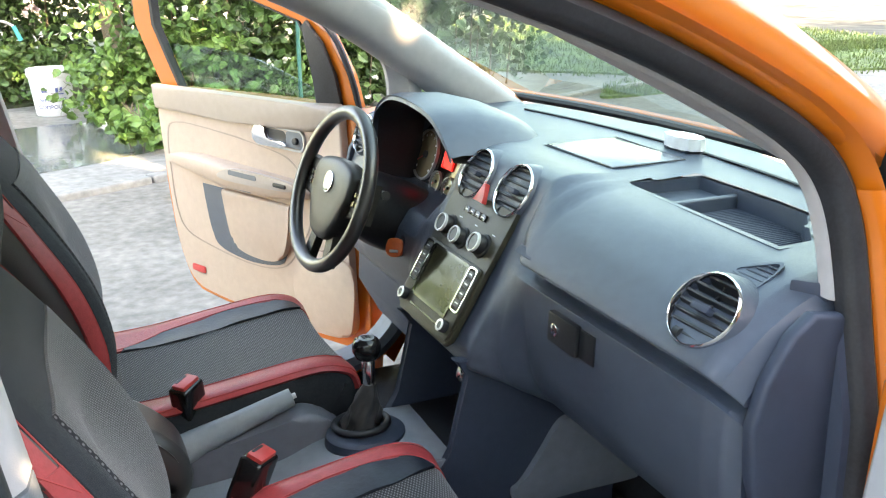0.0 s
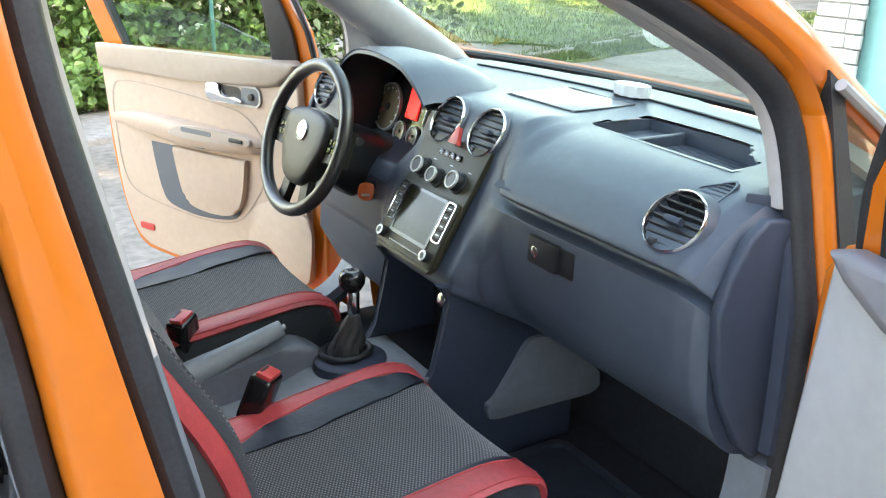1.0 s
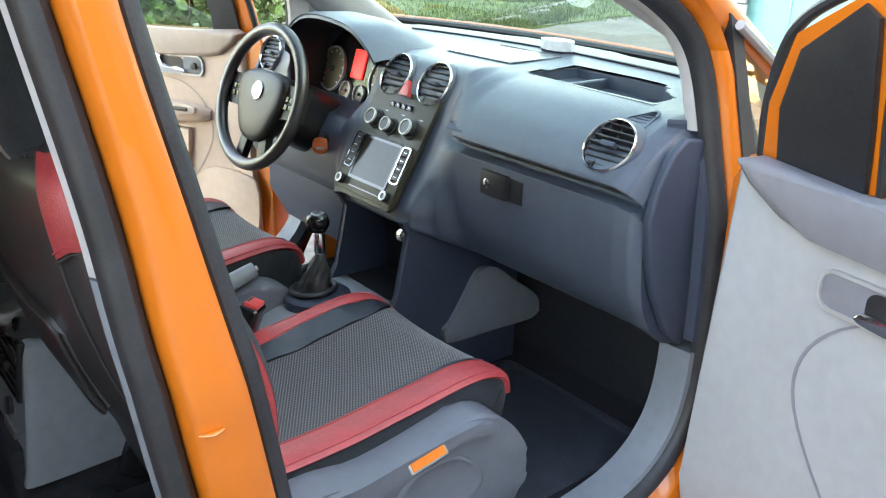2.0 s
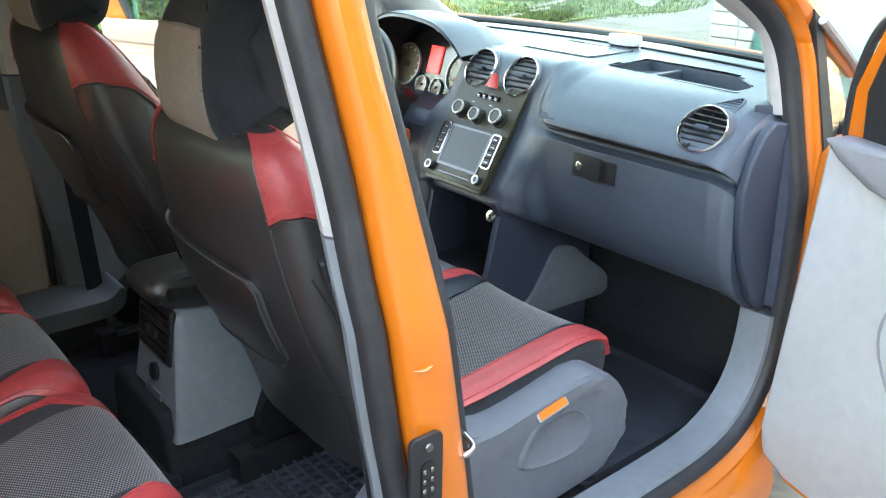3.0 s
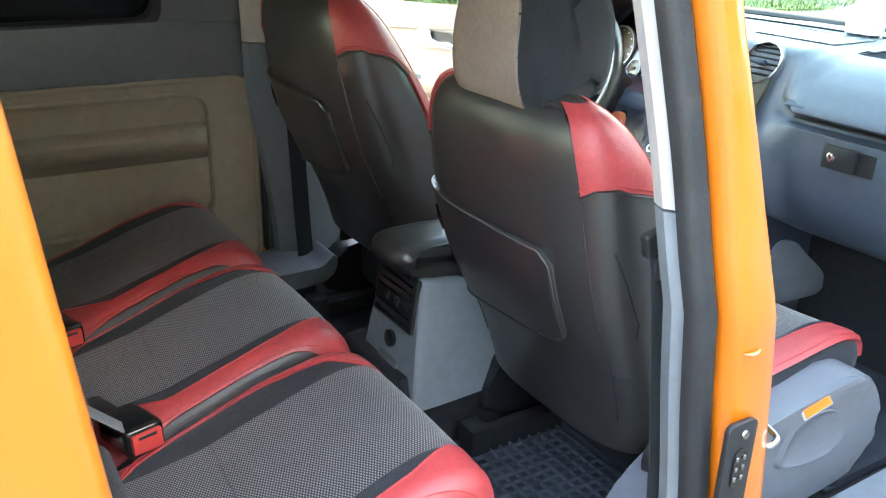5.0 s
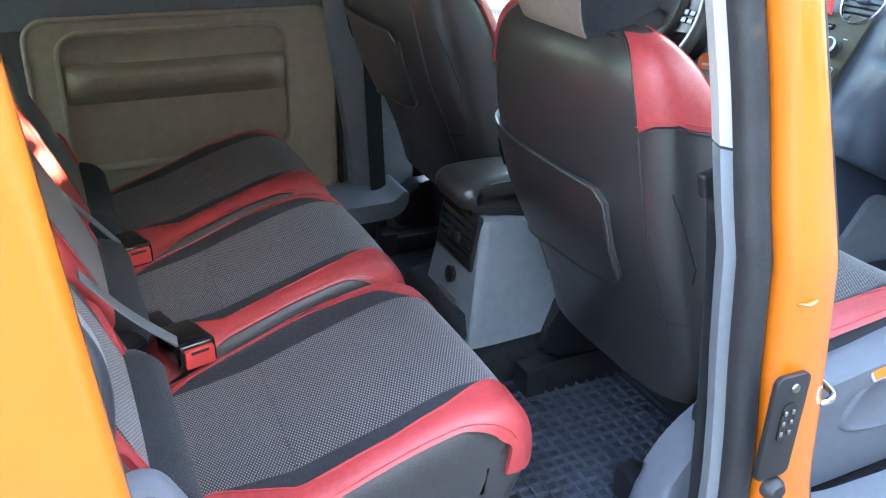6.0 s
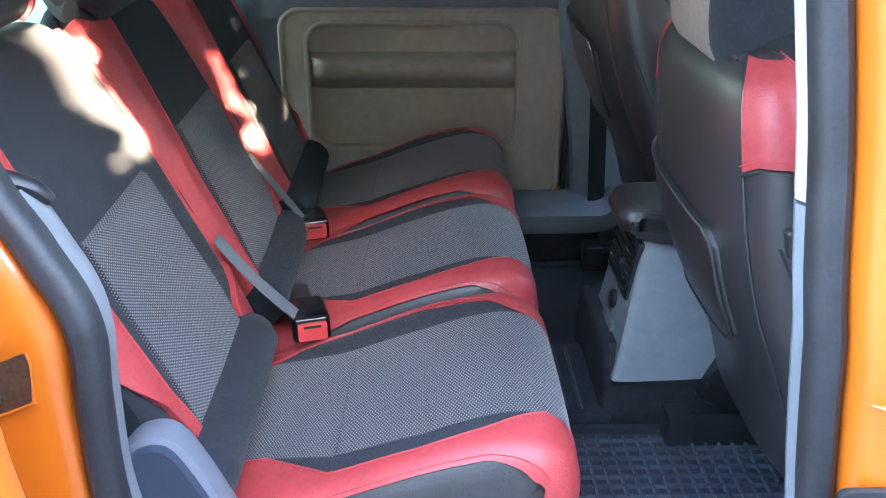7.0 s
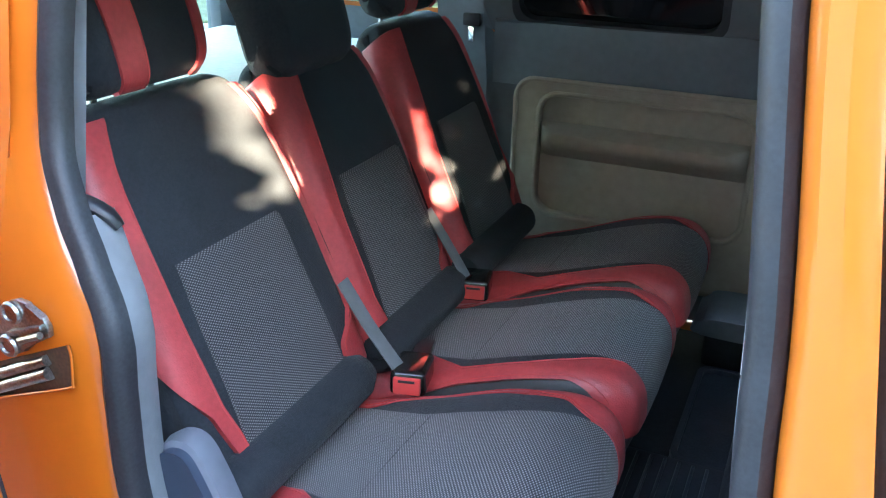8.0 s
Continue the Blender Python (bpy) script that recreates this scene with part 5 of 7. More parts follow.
part("boot_ring", tube([(0.680 + 0.058 * math.cos(a), 0.072 + 0.046 * math.sin(a), 0.688) for a in an], 0.008, 10, closed=True), SOOT, gear, "black ring")
part("boot_plinth", lathe([(0.125, -0.02), (0.119, 0.004), (0.108, 0.010), (0, 0.010)], 40, Matrix.Translation((0.685, 0.060, 0.670)) @ Matrix.Diagonal((0.72, 0.62, 1, 1))), DASH_LOW, gear)
rows = []
for t in np.linspace(0, 1, 26):
    r = 0.030 * (1 - t) ** 0.8 + 0.013
    fold = lambda a: 1 + (0.26 * math.sin(3 * a + 7 * t) + 0.14 * math.sin(8 * a - 9 * t)) * (1 - t) * (0.35 + t)
    rows.append([(0.680 + 0.016 * t + r * math.cos(a) * fold(a), 0.072 - 0.012 * t + 0.85 * r * math.sin(a) * fold(a), 0.684 + 0.10 * t + 0.006 * math.sin(5 * a + 11 * t) * (1 - t)) for a in np.linspace(0, math.tau, 48, endpoint=False)])
part("boot", sheet(rows, False, True), BENCHLEATHER, gear, "wrinkled black leather boot")
part("stem", lathe([(0.013, 0), (0.014, 0.004), (0.014, 0.05), (0.012, 0.055)], 20, Matrix.Translation((0.695, 0.06, 0.785))), CHROME, gear, "chrome collar")
part("knob", lathe([(0.013, 0.0), (0.026, 0.006), (0.035, 0.022), (0.036, 0.036), (0.030, 0.050), (0.020, 0.0555), (0, 0.0565)], 28, Matrix.Translation((0.693, 0.063, 0.839)) @ Matrix.Diagonal((0.84, 0.84, 0.9, 1))), GLOSS, gear, "glossy black knob")
part("shift_diagram", lathe([(0.017, 0.0545), (0.0165, 0.0565), (0, 0.057)], 24, Matrix.Translation((0.693, 0.063, 0.833))), SILVER, gear)
for dx in (-0.006, 0, 0.006):
    part("diagram_line", rbox((0.693, 0.063 + dx, 0.891), (0.018, 0.0016, 0.0008), 0, 1), GLOSS, gear)
hb = thing("handbrake", "grey plastic handbrake lever", "handbrake", (0.35, 0.09, 0.62))
part("lever", tube([(0.22, 0.115, 0.655), (0.33, 0.12, 0.692), (0.43, 0.125, 0.72), (0.547, 0.13, 0.752)], [0.032, 0.028, 0.021, 0.017], 14, 20, flat=1.15), CONSOLE, hb)
part("release_button", tube([(0.54, 0.13, 0.750), (0.556, 0.13, 0.755)], 0.006, 10), SILVER, hb)


# ---- seats ----
def buckle(at, lean, name="belt_buckle", k=1.0):
    """Belt buckle: stalk, black casing, red button."""
    b = thing(name, "black seat belt buckle with a red release button", "belt buckle", at, "belt buckles")
    ax = Vector(lean).normalized()
    wide = (Vector((0.75, 0.66, 0)) - ax * Vector((0.75, 0.66, 0)).dot(ax)).normalized() if abs(ax.z) > 0.8 else Vector((0, 0, 1)).cross(ax).normalized()
    m = basis(at, wide.cross(ax).normalized(), wide) @ Matrix.Scale(k, 4)
    m.translation = at
    part("stalk", rbox((0, 0, -0.09), (0.012, 0.03, 0.12), 0.004, 2, m), SOOT, b)
    part("casing", rbox((0, 0, -0.024), (0.040, 0.056, 0.084), 0.009, 3, m), GLOSS, b, "black casing")
    part("button", rbox((0.001, 0, 0.0185), (0.027, 0.043, 0.012), 0.003, 2, m), BUTTONRED, b, "red button")
    part("tongue_slot", rbox((-0.008, 0, 0.0248), (0.004, 0.026, 0.0015), 0, 1, m), SOOT, b)
    return b


def front_seat(yc, dx, up=0.0):
    s = thing("front_seat", "front car seat in black, red and grey mesh seat covers", "car seat", (0.3 + dx, yc, 0.40), "front seats")
    X = lambda pts, k=1.0: [(x + dx, z + k * up) for x, z in pts]
    cu = upholstery(X([(0.66, 0.54), (0.735, 0.58), (0.757, 0.65), (0.75, 0.705), (0.72, 0.735), (0.65, 0.748), (0.5, 0.732), (0.35, 0.715), (0.15, 0.71)], 0.4), [0.235, 0.245, 0.252, 0.25, 0.245], yc, 0.045, 0.085, -0.018, out=-1)
    pad(cu, "cushion", CLOTH, s, label="black cushion sides")
    along = lambda *kv: (lambda v: float(np.interp(v, kv[0::2], kv[1::2])))
    mesh_n, mesh_f = along(0.3, -0.62, 0.9, -0.64), along(0.3, 0.60, 0.47, 0.59, 0.55, 0.52, 0.65, 0.45, 0.8, 0.42, 0.92, 0.46)
    red_n, red_f = along(0.3, -0.625, 0.46, -0.63, 0.54, -0.69, 0.66, -0.67, 0.8, -0.645), along(0.3, 0.605, 0.47, 0.60, 0.52, 0.66, 0.6, 0.71, 0.72, 0.73, 0.85, 0.66, 0.92, 0.48)
    pad(cu, "cushion_mesh", MESHFRONT, s, (mesh_n, mesh_f), (0.28, 0.99), 0.006, 40, 60, -0.002, "grey mesh cushion insert")
    pad(cu, "cushion_panel", NAVY, s, (mesh_f, red_f), (0.47, 0.92), 0.010, 18, 70, -0.002, wrinkle=0.005, seed=int(10 * yc), label="crumpled dark satin strip")
    pad(cu, "cushion_panel", NAVY, s, (red_n, mesh_n), (0.46, 0.80), 0.007, 10, 50, -0.002, wrinkle=0.002, seed=int(10 * yc) + 5, label="dark satin strip")
    pad(cu, "cushion_bolster", RED, s, (lambda v: -0.86, red_n), (0.30, 0.99), 0.008, 20, 60, -0.002, "red leatherette edge")
    pad(cu, "cushion_bolster", RED, s, (red_f, lambda v: 0.86), (0.30, 0.99), 0.008, 20, 60, -0.002, "red leatherette edge")
    vv = np.linspace(0.46, 0.95, 25)
    stitch(cu, "seam", s, [red_n(v) - 0.02 for v in vv], vv, 0.009)
    stitch(cu, "seam", s, [red_f(v) + 0.02 for v in vv], vv, 0.009)
    for e in (-1, 1):
        stitch(cu, "seam", s, [e * 0.84] * 2, [0.31, 0.98], 0.009)
    stitch(cu, "cross_seam", s, [-0.62, 0.42], [0.76, 0.76], 0.0045, SOOT, 0.002)
    bk = loft([(z + up, fx + dx, bx + dx, h) for z, fx, bx, h in ((0.62, 0.25, 0.09, 0.225), (0.72, 0.265, 0.06, 0.245), (0.82, 0.272, 0.015, 0.258), (0.94, 0.245, -0.04, 0.266), (1.06, 0.18, -0.07, 0.268), (1.16, 0.112, -0.08, 0.258), (1.225, 0.062, -0.078, 0.236), (1.262, 0.02, -0.062, 0.20), (1.281, -0.008, -0.036, 0.13))], yc + 0.014, 0.05)
    pad(bk, "backrest", BLACKLEATHER, s, (0, 1), (0, 1), nu=70, nv=120, label="black leatherette backrest", wrinkle=0.0015, seed=3, closed=True)
    pad(bk, "top_panel", BLACKLEATHER, s, (0.9, 1.0), (-0.12, 0.62), 0.003, 10, 60, -0.002)
    pad(bk, "backrest_cloth", CLOTH, s, (0.03, 0.93), (0.345, 0.655), 0.004, 60, 40, -0.002, "black cloth backrest front")
    pad(bk, "backrest_mesh", MESHFRONT, s, (0.05, 0.60), (0.40, 0.60), 0.008, 50, 30, -0.002, "grey mesh backrest insert")
    for e in (-1, 1):
        m = lambda x, e=e: x if e < 0 else 1 - x
        low = along(0.13, 0.605, 0.17, 0.63, 0.22, 0.635, 0.28, 0.60, 0.345, 0.50)
        pad(bk, "shoulder", RED, s, (lambda v, m=m: low(m(v)), 0.93), (m(0.135), m(0.345)), 0.006, 30, 50, -0.003, "red leatherette shoulder panel")
        pad(bk, "backrest_bolster", RED, s, (0.05, 0.56), (m(0.305), m(0.35)), 0.007, 50, 16, -0.002, "red leatherette edge")
        aa = np.linspace(0.135, 0.34, 30)
        stitch(bk, "shoulder_seam", s, [low(x) - 0.006 for x in aa], [m(x) for x in aa], 0.003, BLACKLEATHER, 0.0028)
        stitch(bk, "seam", s, [low(x) + 0.012 for x in aa], [m(x) for x in aa], 0.007)
        stitch(bk, "seam", s, [0.06, 0.95], [m(0.345), m(0.345)], 0.007)
        stitch(bk, "edge_seam", s, [0.10, 0.35, 0.61, 0.8, 0.93], [m(0.142), m(0.137), m(0.134), m(0.132), m(0.13)], 0.001, BLACKLEATHER, 0.002)
        stitch(bk, "side_seam", s, [0.50, 0.44, 0.36, 0.33], [m(0.19), m(0.205), m(0.215), m(0.205)], -0.0005, SOOT, 0.0022)
        stitch(bk, "side_seam", s, [0.24, 0.235, 0.24], [m(0.12), m(0.15), m(0.19)], -0.0005, SOOT, 0.0018)
    stitch(bk, "top_seam", s, [0.90, 0.905, 0.90], [-0.10, 0.0, 0.10], 0.003, BLACKLEATHER, 0.003)
    # rear pocket
    top, bot = along(-0.17, 0.485, 0.06, 0.475, 0.077, 0.45), along(-0.17, 0.225, 0.06, 0.29, 0.077, 0.31)
    pad(bk, "pocket", BLACKLEATHER, s, (bot, top), (-0.17, 0.077), 0.010, 30, 50, 0.0, "black seat-back pocket")
    aa = np.linspace(-0.17, 0.077, 30)
    stitch(bk, "pocket_seam", s, [top(x) for x in aa] + [bot(x) for x in aa[::-1]], list(aa) + list(aa[::-1]), 0.010, BLACKLEATHER, 0.0032, 120)
    part("pocket_hole", tube(bk(np.array([0.445, 0.42, 0.395]), np.array([-0.115, -0.108, -0.10]), 0.0115), [0.004, 0.008, 0.004], 10, 12, flat=0.35), GLOSS, s, "dark slot in the seat-back pocket")
    # headrest
    hr = upholstery(X([(0.055, 1.257), (0.082, 1.295), (0.085, 1.375), (0.06, 1.455), (0.02, 1.493), (-0.03, 1.485), (-0.07, 1.425), (-0.082, 1.335), (-0.066, 1.26), (-0.01, 1.243)]), [0.128, 0.138, 0.14, 0.134, 0.124, 0.124, 0.134, 0.14, 0.137, 0.128], yc + 0.02, 0.05, 0.045, closed=True, out=-1)
    pad(hr, "headrest", CLOTH, s, nu=40, nv=80, closed=True, label="black headrest cover", wrinkle=0.003, seed=7)
    pad(hr, "headrest_panel", BEIGECLOTH, s, (lambda v: -0.745 + 0.12 * max(0.0, (0.645 - v) / 0.05) ** 2 + 0.06 * max(0.0, (v - 0.82) / 0.04) ** 2, lambda v: 0.88 - 0.06 * max(0.0, (0.645 - v) / 0.05) ** 2), (0.595, 0.87), 0.005, 30, 30, -0.002, "taupe headrest panel")
    for t in (0.55, 0.62, 0.69, 0.76):
        stitch(hr, "gather", s, [-0.62, -0.74], [t, t + 0.012], 0.002, SOOT, 0.0025, 12)
    for e in (-0.06, 0.06):
        part("headrest_post", tube([(0.0 + dx, yc + e, 1.22 + up), (0.0 + dx, yc + e, 1.30 + up)], 0.006, 8), CHROME, s)
    # base
    for e in (-1, 1):
        m = basis((0, yc + e * 0.262, 0), (1, 0, 0), (0, 0, 1))
        o = X([(0.0, 0.46), (0.03, 0.58), (0.12, 0.66), (0.244, 0.692), (0.366, 0.682), (0.53, 0.706), (0.615, 0.715), (0.685, 0.665), (0.732, 0.585), (0.73, 0.53), (0.69, 0.47), (0.559, 0.445), (0.2, 0.44)], 0)
        if e > 0:
            o = X([(0.12, 0.46), (0.14, 0.56), (0.2, 0.60), (0.45, 0.61), (0.62, 0.60), (0.66, 0.52), (0.62, 0.45), (0.4, 0.44)], 0)
        sp = part("side_panel", prism(spline(o, 48, True), *((-0.02, 0.055) if e < 0 else (-0.055, 0.02)), m, 0.018, 4), SEATGREY if e < 0 else SOOT, s, "grey moulded plastic side panel" if e < 0 else "")
        if e < 0 and yc < 0:
            mm = basis((0.465 + dx, yc - 0.3335, 0.690), (1, 0, 0.16), (-0.1, 0.60, 0.79))
            sub("sticker_frame", rbox((0, 0, 0.0), (0.082, 0.022, 0.006), 0.002, 1, mm), LIGHT, sp)
            sub("sticker", rbox((0.0, 0, 0.0026), (0.074, 0.016, 0.004), 0.001, 1, mm), AMBER, sp, "orange warning sticker")
            mp = basis((dx, yc - 0.3135, 0), (1, 0, 0), (0, 0, 1))
            ledge = spline([(0.20, 0.655), (0.244, 0.686), (0.33, 0.688), (0.42, 0.700), (0.53, 0.711), (0.60, 0.712), (0.635, 0.692), (0.632, 0.672), (0.59, 0.684), (0.545, 0.690), (0.50, 0.676), (0.44, 0.664), (0.37, 0.650), (0.29, 0.620), (0.22, 0.60)], 60, True)
            sub("ledge", prism(ledge, 0.0, 0.018, mp, 0.008, 3), SEATGREY, sp, "raised ledge along the seat's side")
            scoop = spline([(0.405, 0.575), (0.43, 0.635), (0.47, 0.655), (0.54, 0.652), (0.585, 0.615), (0.60, 0.575), (0.56, 0.548), (0.47, 0.550)], 48, True)
            cs = scoop.mean(0)
            rows = [[mp @ Vector((*(cs + (q - cs) * k), h)) for q in scoop] for k, h in ((1.12, 0.001), (1.06, 0.0085), (1.0, 0.010), (0.94, 0.0085), (0.86, 0.0055), (0.4, 0.0050), (0.02, 0.0052))]
            sub("grip_hollow", sheet(rows, False, True), SEATGREY, sp, "rounded grip hollow")
    part("seat_frame", rbox((0.40 + dx, yc, 0.58), (0.44, 0.36, 0.12), 0.03), SOOT, s)
    for e in (-0.19, 0.19):
        part("slide_rail", rbox((0.36 + dx, yc + e, 0.435), (0.60, 0.04, 0.06), 0.008), SOOT, s)
        part("rail_foot", rbox((0.05 + dx, yc + e, 0.44), (0.05, 0.06, 0.09), 0.006), SOOT, s)
    part("recliner", lathe([(0.055, 0), (0.05, 0.02), (0.03, 0.028), (0, 0.03)], 24, basis((0.14 + dx, yc - 0.265, 0.66), (1, 0, 0), (0, 0, 1))), SOOT, s, "round recliner knob")
    return s


front_seat(-0.355, 0.0)
front_seat(0.415, -0.035, 0.09)
buckle((0.415, -0.115, 0.765), (0.34, -0.12, 0.93), k=1.2)
buckle((0.345, 0.20, 0.775), (-0.1, -0.1, 1), k=1.15)


def rear_seat(yc, hc, yb, half, bol, mesh, stripes=True, hx=0.0, hz=0.0, open_side=False):
    """yc, hc: cushion centre and half width, yb, half: those of the backrest, bol and mesh: limits of the red edge and the mesh across it."""
    s = thing("rear_seat", "rear car seat in black, red and grey mesh seat covers", "car seat", (-0.6, yc, 0.40), "rear seats")
    cu = upholstery([(-0.385, 0.50), (-0.305, 0.55), (-0.262, 0.64), (-0.25, 0.70), (-0.26, 0.755), (-0.295, 0.786), (-0.355, 0.792), (-0.46, 0.765), (-0.59, 0.715), (-0.73, 0.667), (-0.83, 0.645)], [hc - 0.012, hc - 0.003, hc, hc, hc], yc, 0.04, 0.09, 0.006, out=-1)
    along = lambda *kv: (lambda v: float(np.interp(v, kv[0::2], kv[1::2])))
    mesh_n, mesh_f = along(0.45, -0.58, 0.6, -0.62, 0.7, -0.66, 0.8, -0.60, 0.87, -0.43, 0.95, -0.36), along(0.45, 0.62, 0.6, 0.56, 0.7, 0.53, 0.8, 0.57, 0.88, 0.70, 0.95, 0.76)
    red_n, red_f = along(0.5, -0.58, 0.55, -0.64, 0.62, -0.735, 0.7, -0.78, 0.8, -0.75, 0.87, -0.43, 0.95, -0.36), along(0.5, 0.61, 0.54, 0.65, 0.59, 0.76, 0.7, 0.815, 0.8, 0.835, 0.86, 0.81, 0.89, 0.72, 0.95, 0.76)
    pad(cu, "cushion", BENCHLEATHER, s, nu=50, label="black leatherette cushion")
    pad(cu, "cushion_mesh", MESHCLOTH, s, (mesh_n, mesh_f), (0.24, 0.95), 0.006, 40, 70, -0.002, "grey mesh cushion insert")
    pad(cu, "cushion_panel", CLOTH, s, (red_n, mesh_n), (0.50, 0.90), 0.005, 12, 60, -0.002, "black cloth strip along the cushion's edge")
    pad(cu, "cushion_panel", CLOTH, s, (mesh_f, red_f), (0.50, 0.91), 0.005, 12, 60, -0.002, "black cloth strip along the cushion's edge")
    pad(cu, "cushion_bolster", RED, s, (along(0.3, -0.93, 0.52, -0.91, 0.62, -0.862, 0.8, -0.855, 0.9, -0.90), red_n), (0.27, 0.95), 0.008, 24, 70, -0.002, "red leatherette edge")
    pad(cu, "cushion_bolster", RED, s, (red_f, along(0.3, 0.93, 0.5, 0.90, 0.58, 0.865, 0.8, 0.875, 0.9, 0.90)), (0.27, 0.95), 0.008, 20, 70, -0.002, "red leatherette edge")
    vv = np.linspace(0.5, 0.9, 21)
    stitch(cu, "seam", s, [red_n(v) - 0.02 for v in vv], vv, 0.0095)
    stitch(cu, "seam", s, [red_f(v) + 0.02 for v in vv], vv, 0.0095)
    stitch(cu, "seam", s, [-0.895, -0.85, -0.845, -0.89], [0.45, 0.62, 0.8, 0.92], 0.0095)
    stitch(cu, "cross_seam", s, [mesh_n(0.79), 0.0, mesh_f(0.79)], [0.795, 0.79, 0.785], 0.0055, SOOT, 0.0012)
    bk = upholstery([(-0.755, 0.70), (-0.78, 0.76), (-0.815, 0.85), (-0.86, 0.95), (-0.903, 1.05), (-0.955, 1.16), (-0.995, 1.235), (-1.025, 1.27), (-1.07, 1.268), (-1.09, 1.21), (-1.03, 1.08), (-0.95, 0.92), (-0.88, 0.75)],
                    [half - 0.01, half, half, half, half - 0.004, half - 0.012, half - 0.035, half - 0.045, half - 0.03, half - 0.005, half, half - 0.004], yb, 0.04, 0.045, 0.004, out=-1)
    pad(bk, "backrest", CLOTH, s, nu=50, nv=70, label="black cloth backrest")
    back_n = along(0.05, bol[0] + 0.10, 0.10, bol[0] + 0.06, 0.14, bol[0], 0.3, bol[0] + 0.03, 0.42, bol[0] + 0.12, 0.54, bol[0] + 0.17)
    back_f = along(0.05, bol[1] - 0.28, 0.115, bol[1] - 0.24, 0.135, bol[1] - 0.10, 0.16, bol[1] - 0.02, 0.22, bol[1], 0.32, bol[1] - 0.02, 0.43, bol[1] - 0.04, 0.54, bol[1] - 0.06)
    outer = lambda v: -0.955
    if open_side:
        back_n = along(0.05, -0.60, 0.116, -0.635, 0.16, -0.69, 0.324, -0.71, 0.42, -0.71, 0.54, -0.66)
        outer = along(0.05, -0.665, 0.09, -0.72, 0.14, -0.785, 0.2, -0.85, 0.26, -0.90, 0.34, -0.955)
    pad(bk, "backrest_mesh", MESHCLOTH, s, (along(0.06, mesh[0] - (0.06 if open_side else 0.12), 0.335, mesh[0]), along(0.06, mesh[1] + 0.04, 0.335, mesh[1])), (0.05, 0.335), 0.006, 30, 40, -0.002, "grey mesh backrest insert")
    pad(bk, "backrest_bolster", RED, s, (outer, back_n), (0.05, 0.56), 0.009, 24, 60, -0.002, "red leatherette edge")
    pad(bk, "backrest_bolster", RED, s, (back_f, lambda v: 0.955), (0.05, 0.55), 0.009, 20, 60, -0.002, "red leatherette edge")
    vv = np.linspace(0.1, 0.53, 31)
    stitch(bk, "seam", s, [back_n(v) - 0.015 for v in vv], vv, 0.010)
    stitch(bk, "seam", s, [back_f(v) + 0.015 for v in vv], vv, 0.010)
    roll = upholstery([(-0.725, 0.70), (-0.717, 0.733), (-0.738, 0.762), (-0.775, 0.772), (-0.815, 0.752), (-0.82, 0.70), (-0.765, 0.67)], [hc] * 5, yc, 0.045, 0.004, closed=True, out=-1)
    pad(roll, "lumbar_roll", CLOTH, s, nu=30, nv=40, closed=True, label="black padded roll at the seat's fold")
    hr = upholstery([(x + hx, z + hz) for x, z in ((-1.005, 1.30), (-0.99, 1.335), (-1.01, 1.42), (-1.05, 1.50), (-1.09, 1.515), (-1.125, 1.49), (-1.12, 1.39), (-1.09, 1.315), (-1.05, 1.29))], [0.135, 0.148, 0.152, 0.14, 0.13, 0.135, 0.15, 0.145], yb - 0.03, 0.045, 0.03, closed=True, out=-1)
    pad(hr, "headrest", CLOTH, s, nu=40, nv=70, closed=True, label="black headrest cover")
    if stripes:
        pad(hr, "headrest_stripe", RED, s, (-0.60, -0.14), (-0.02, 0.36), 0.005, 16, 40, -0.002, "red headrest stripe")
        pad(hr, "headrest_stripe", RED, s, (0.78, 0.98), (-0.02, 0.36), 0.005, 16, 40, -0.002, "red headrest stripe")
        stitch(hr, "seam", s, [-0.16, -0.16], [0.0, 0.34], 0.006)
    for e in (-0.055, 0.07):
        part("headrest_post", tube([(-1.062, yb - 0.04 + e, 1.24), (-1.06, yb - 0.04 + e, 1.33)], 0.006, 10), CHROME, s, "chrome headrest post")
    part("seat_frame", rbox((-0.56, yc, 0.52), (0.40, 0.38, 0.14), 0.03), SOOT, s)
    part("seat_leg", rbox((-0.35, yc, 0.44), (0.06, 0.30, 0.08), 0.01), SOOT, s)
    return s


rear_seat(-0.44, 0.225, -0.415, 0.237, (-0.80, 0.87), (-0.55, 0.54), open_side=True)
rear_seat(0.03, 0.21, 0.035, 0.205, (-0.72, 0.89), (-0.50, 0.72), False, 0.02, -0.055)
rear_seat(0.495, 0.22, 0.51, 0.22, (-0.76, 0.87), (-0.5, 0.55))
buckle((-0.663, -0.222, 0.728), (0.25, -0.95, 0.10), k=1.22)
buckle((-0.707, 0.205, 0.724), (0.25, -0.95, 0.10), k=1.22)
hinge = thing("seat_hinge_cover", "grey plastic hinge cover with a rounded rim beside the rear seat", "hinge cover", (-0.76, -0.66, 0.48))
ARCH = spline([(-0.845, 0.50), (-0.843, 0.70), (-0.838, 0.79), (-0.828, 0.826), (-0.805, 0.842), (-0.778, 0.838), (-0.755, 0.800), (-0.728, 0.735), (-0.70, 0.65), (-0.68, 0.50)], 50)
part("cover_face", prism(ARCH.tolist(), 0.0, 0.02, basis((0, -0.690, 0), (1, 0, 0), (0, 0, 1))), DASH_LOW, hinge, "dark cover face")
tang = np.gradient(ARCH, axis=0)
tang /= np.linalg.norm(tang, axis=1)[:, None]
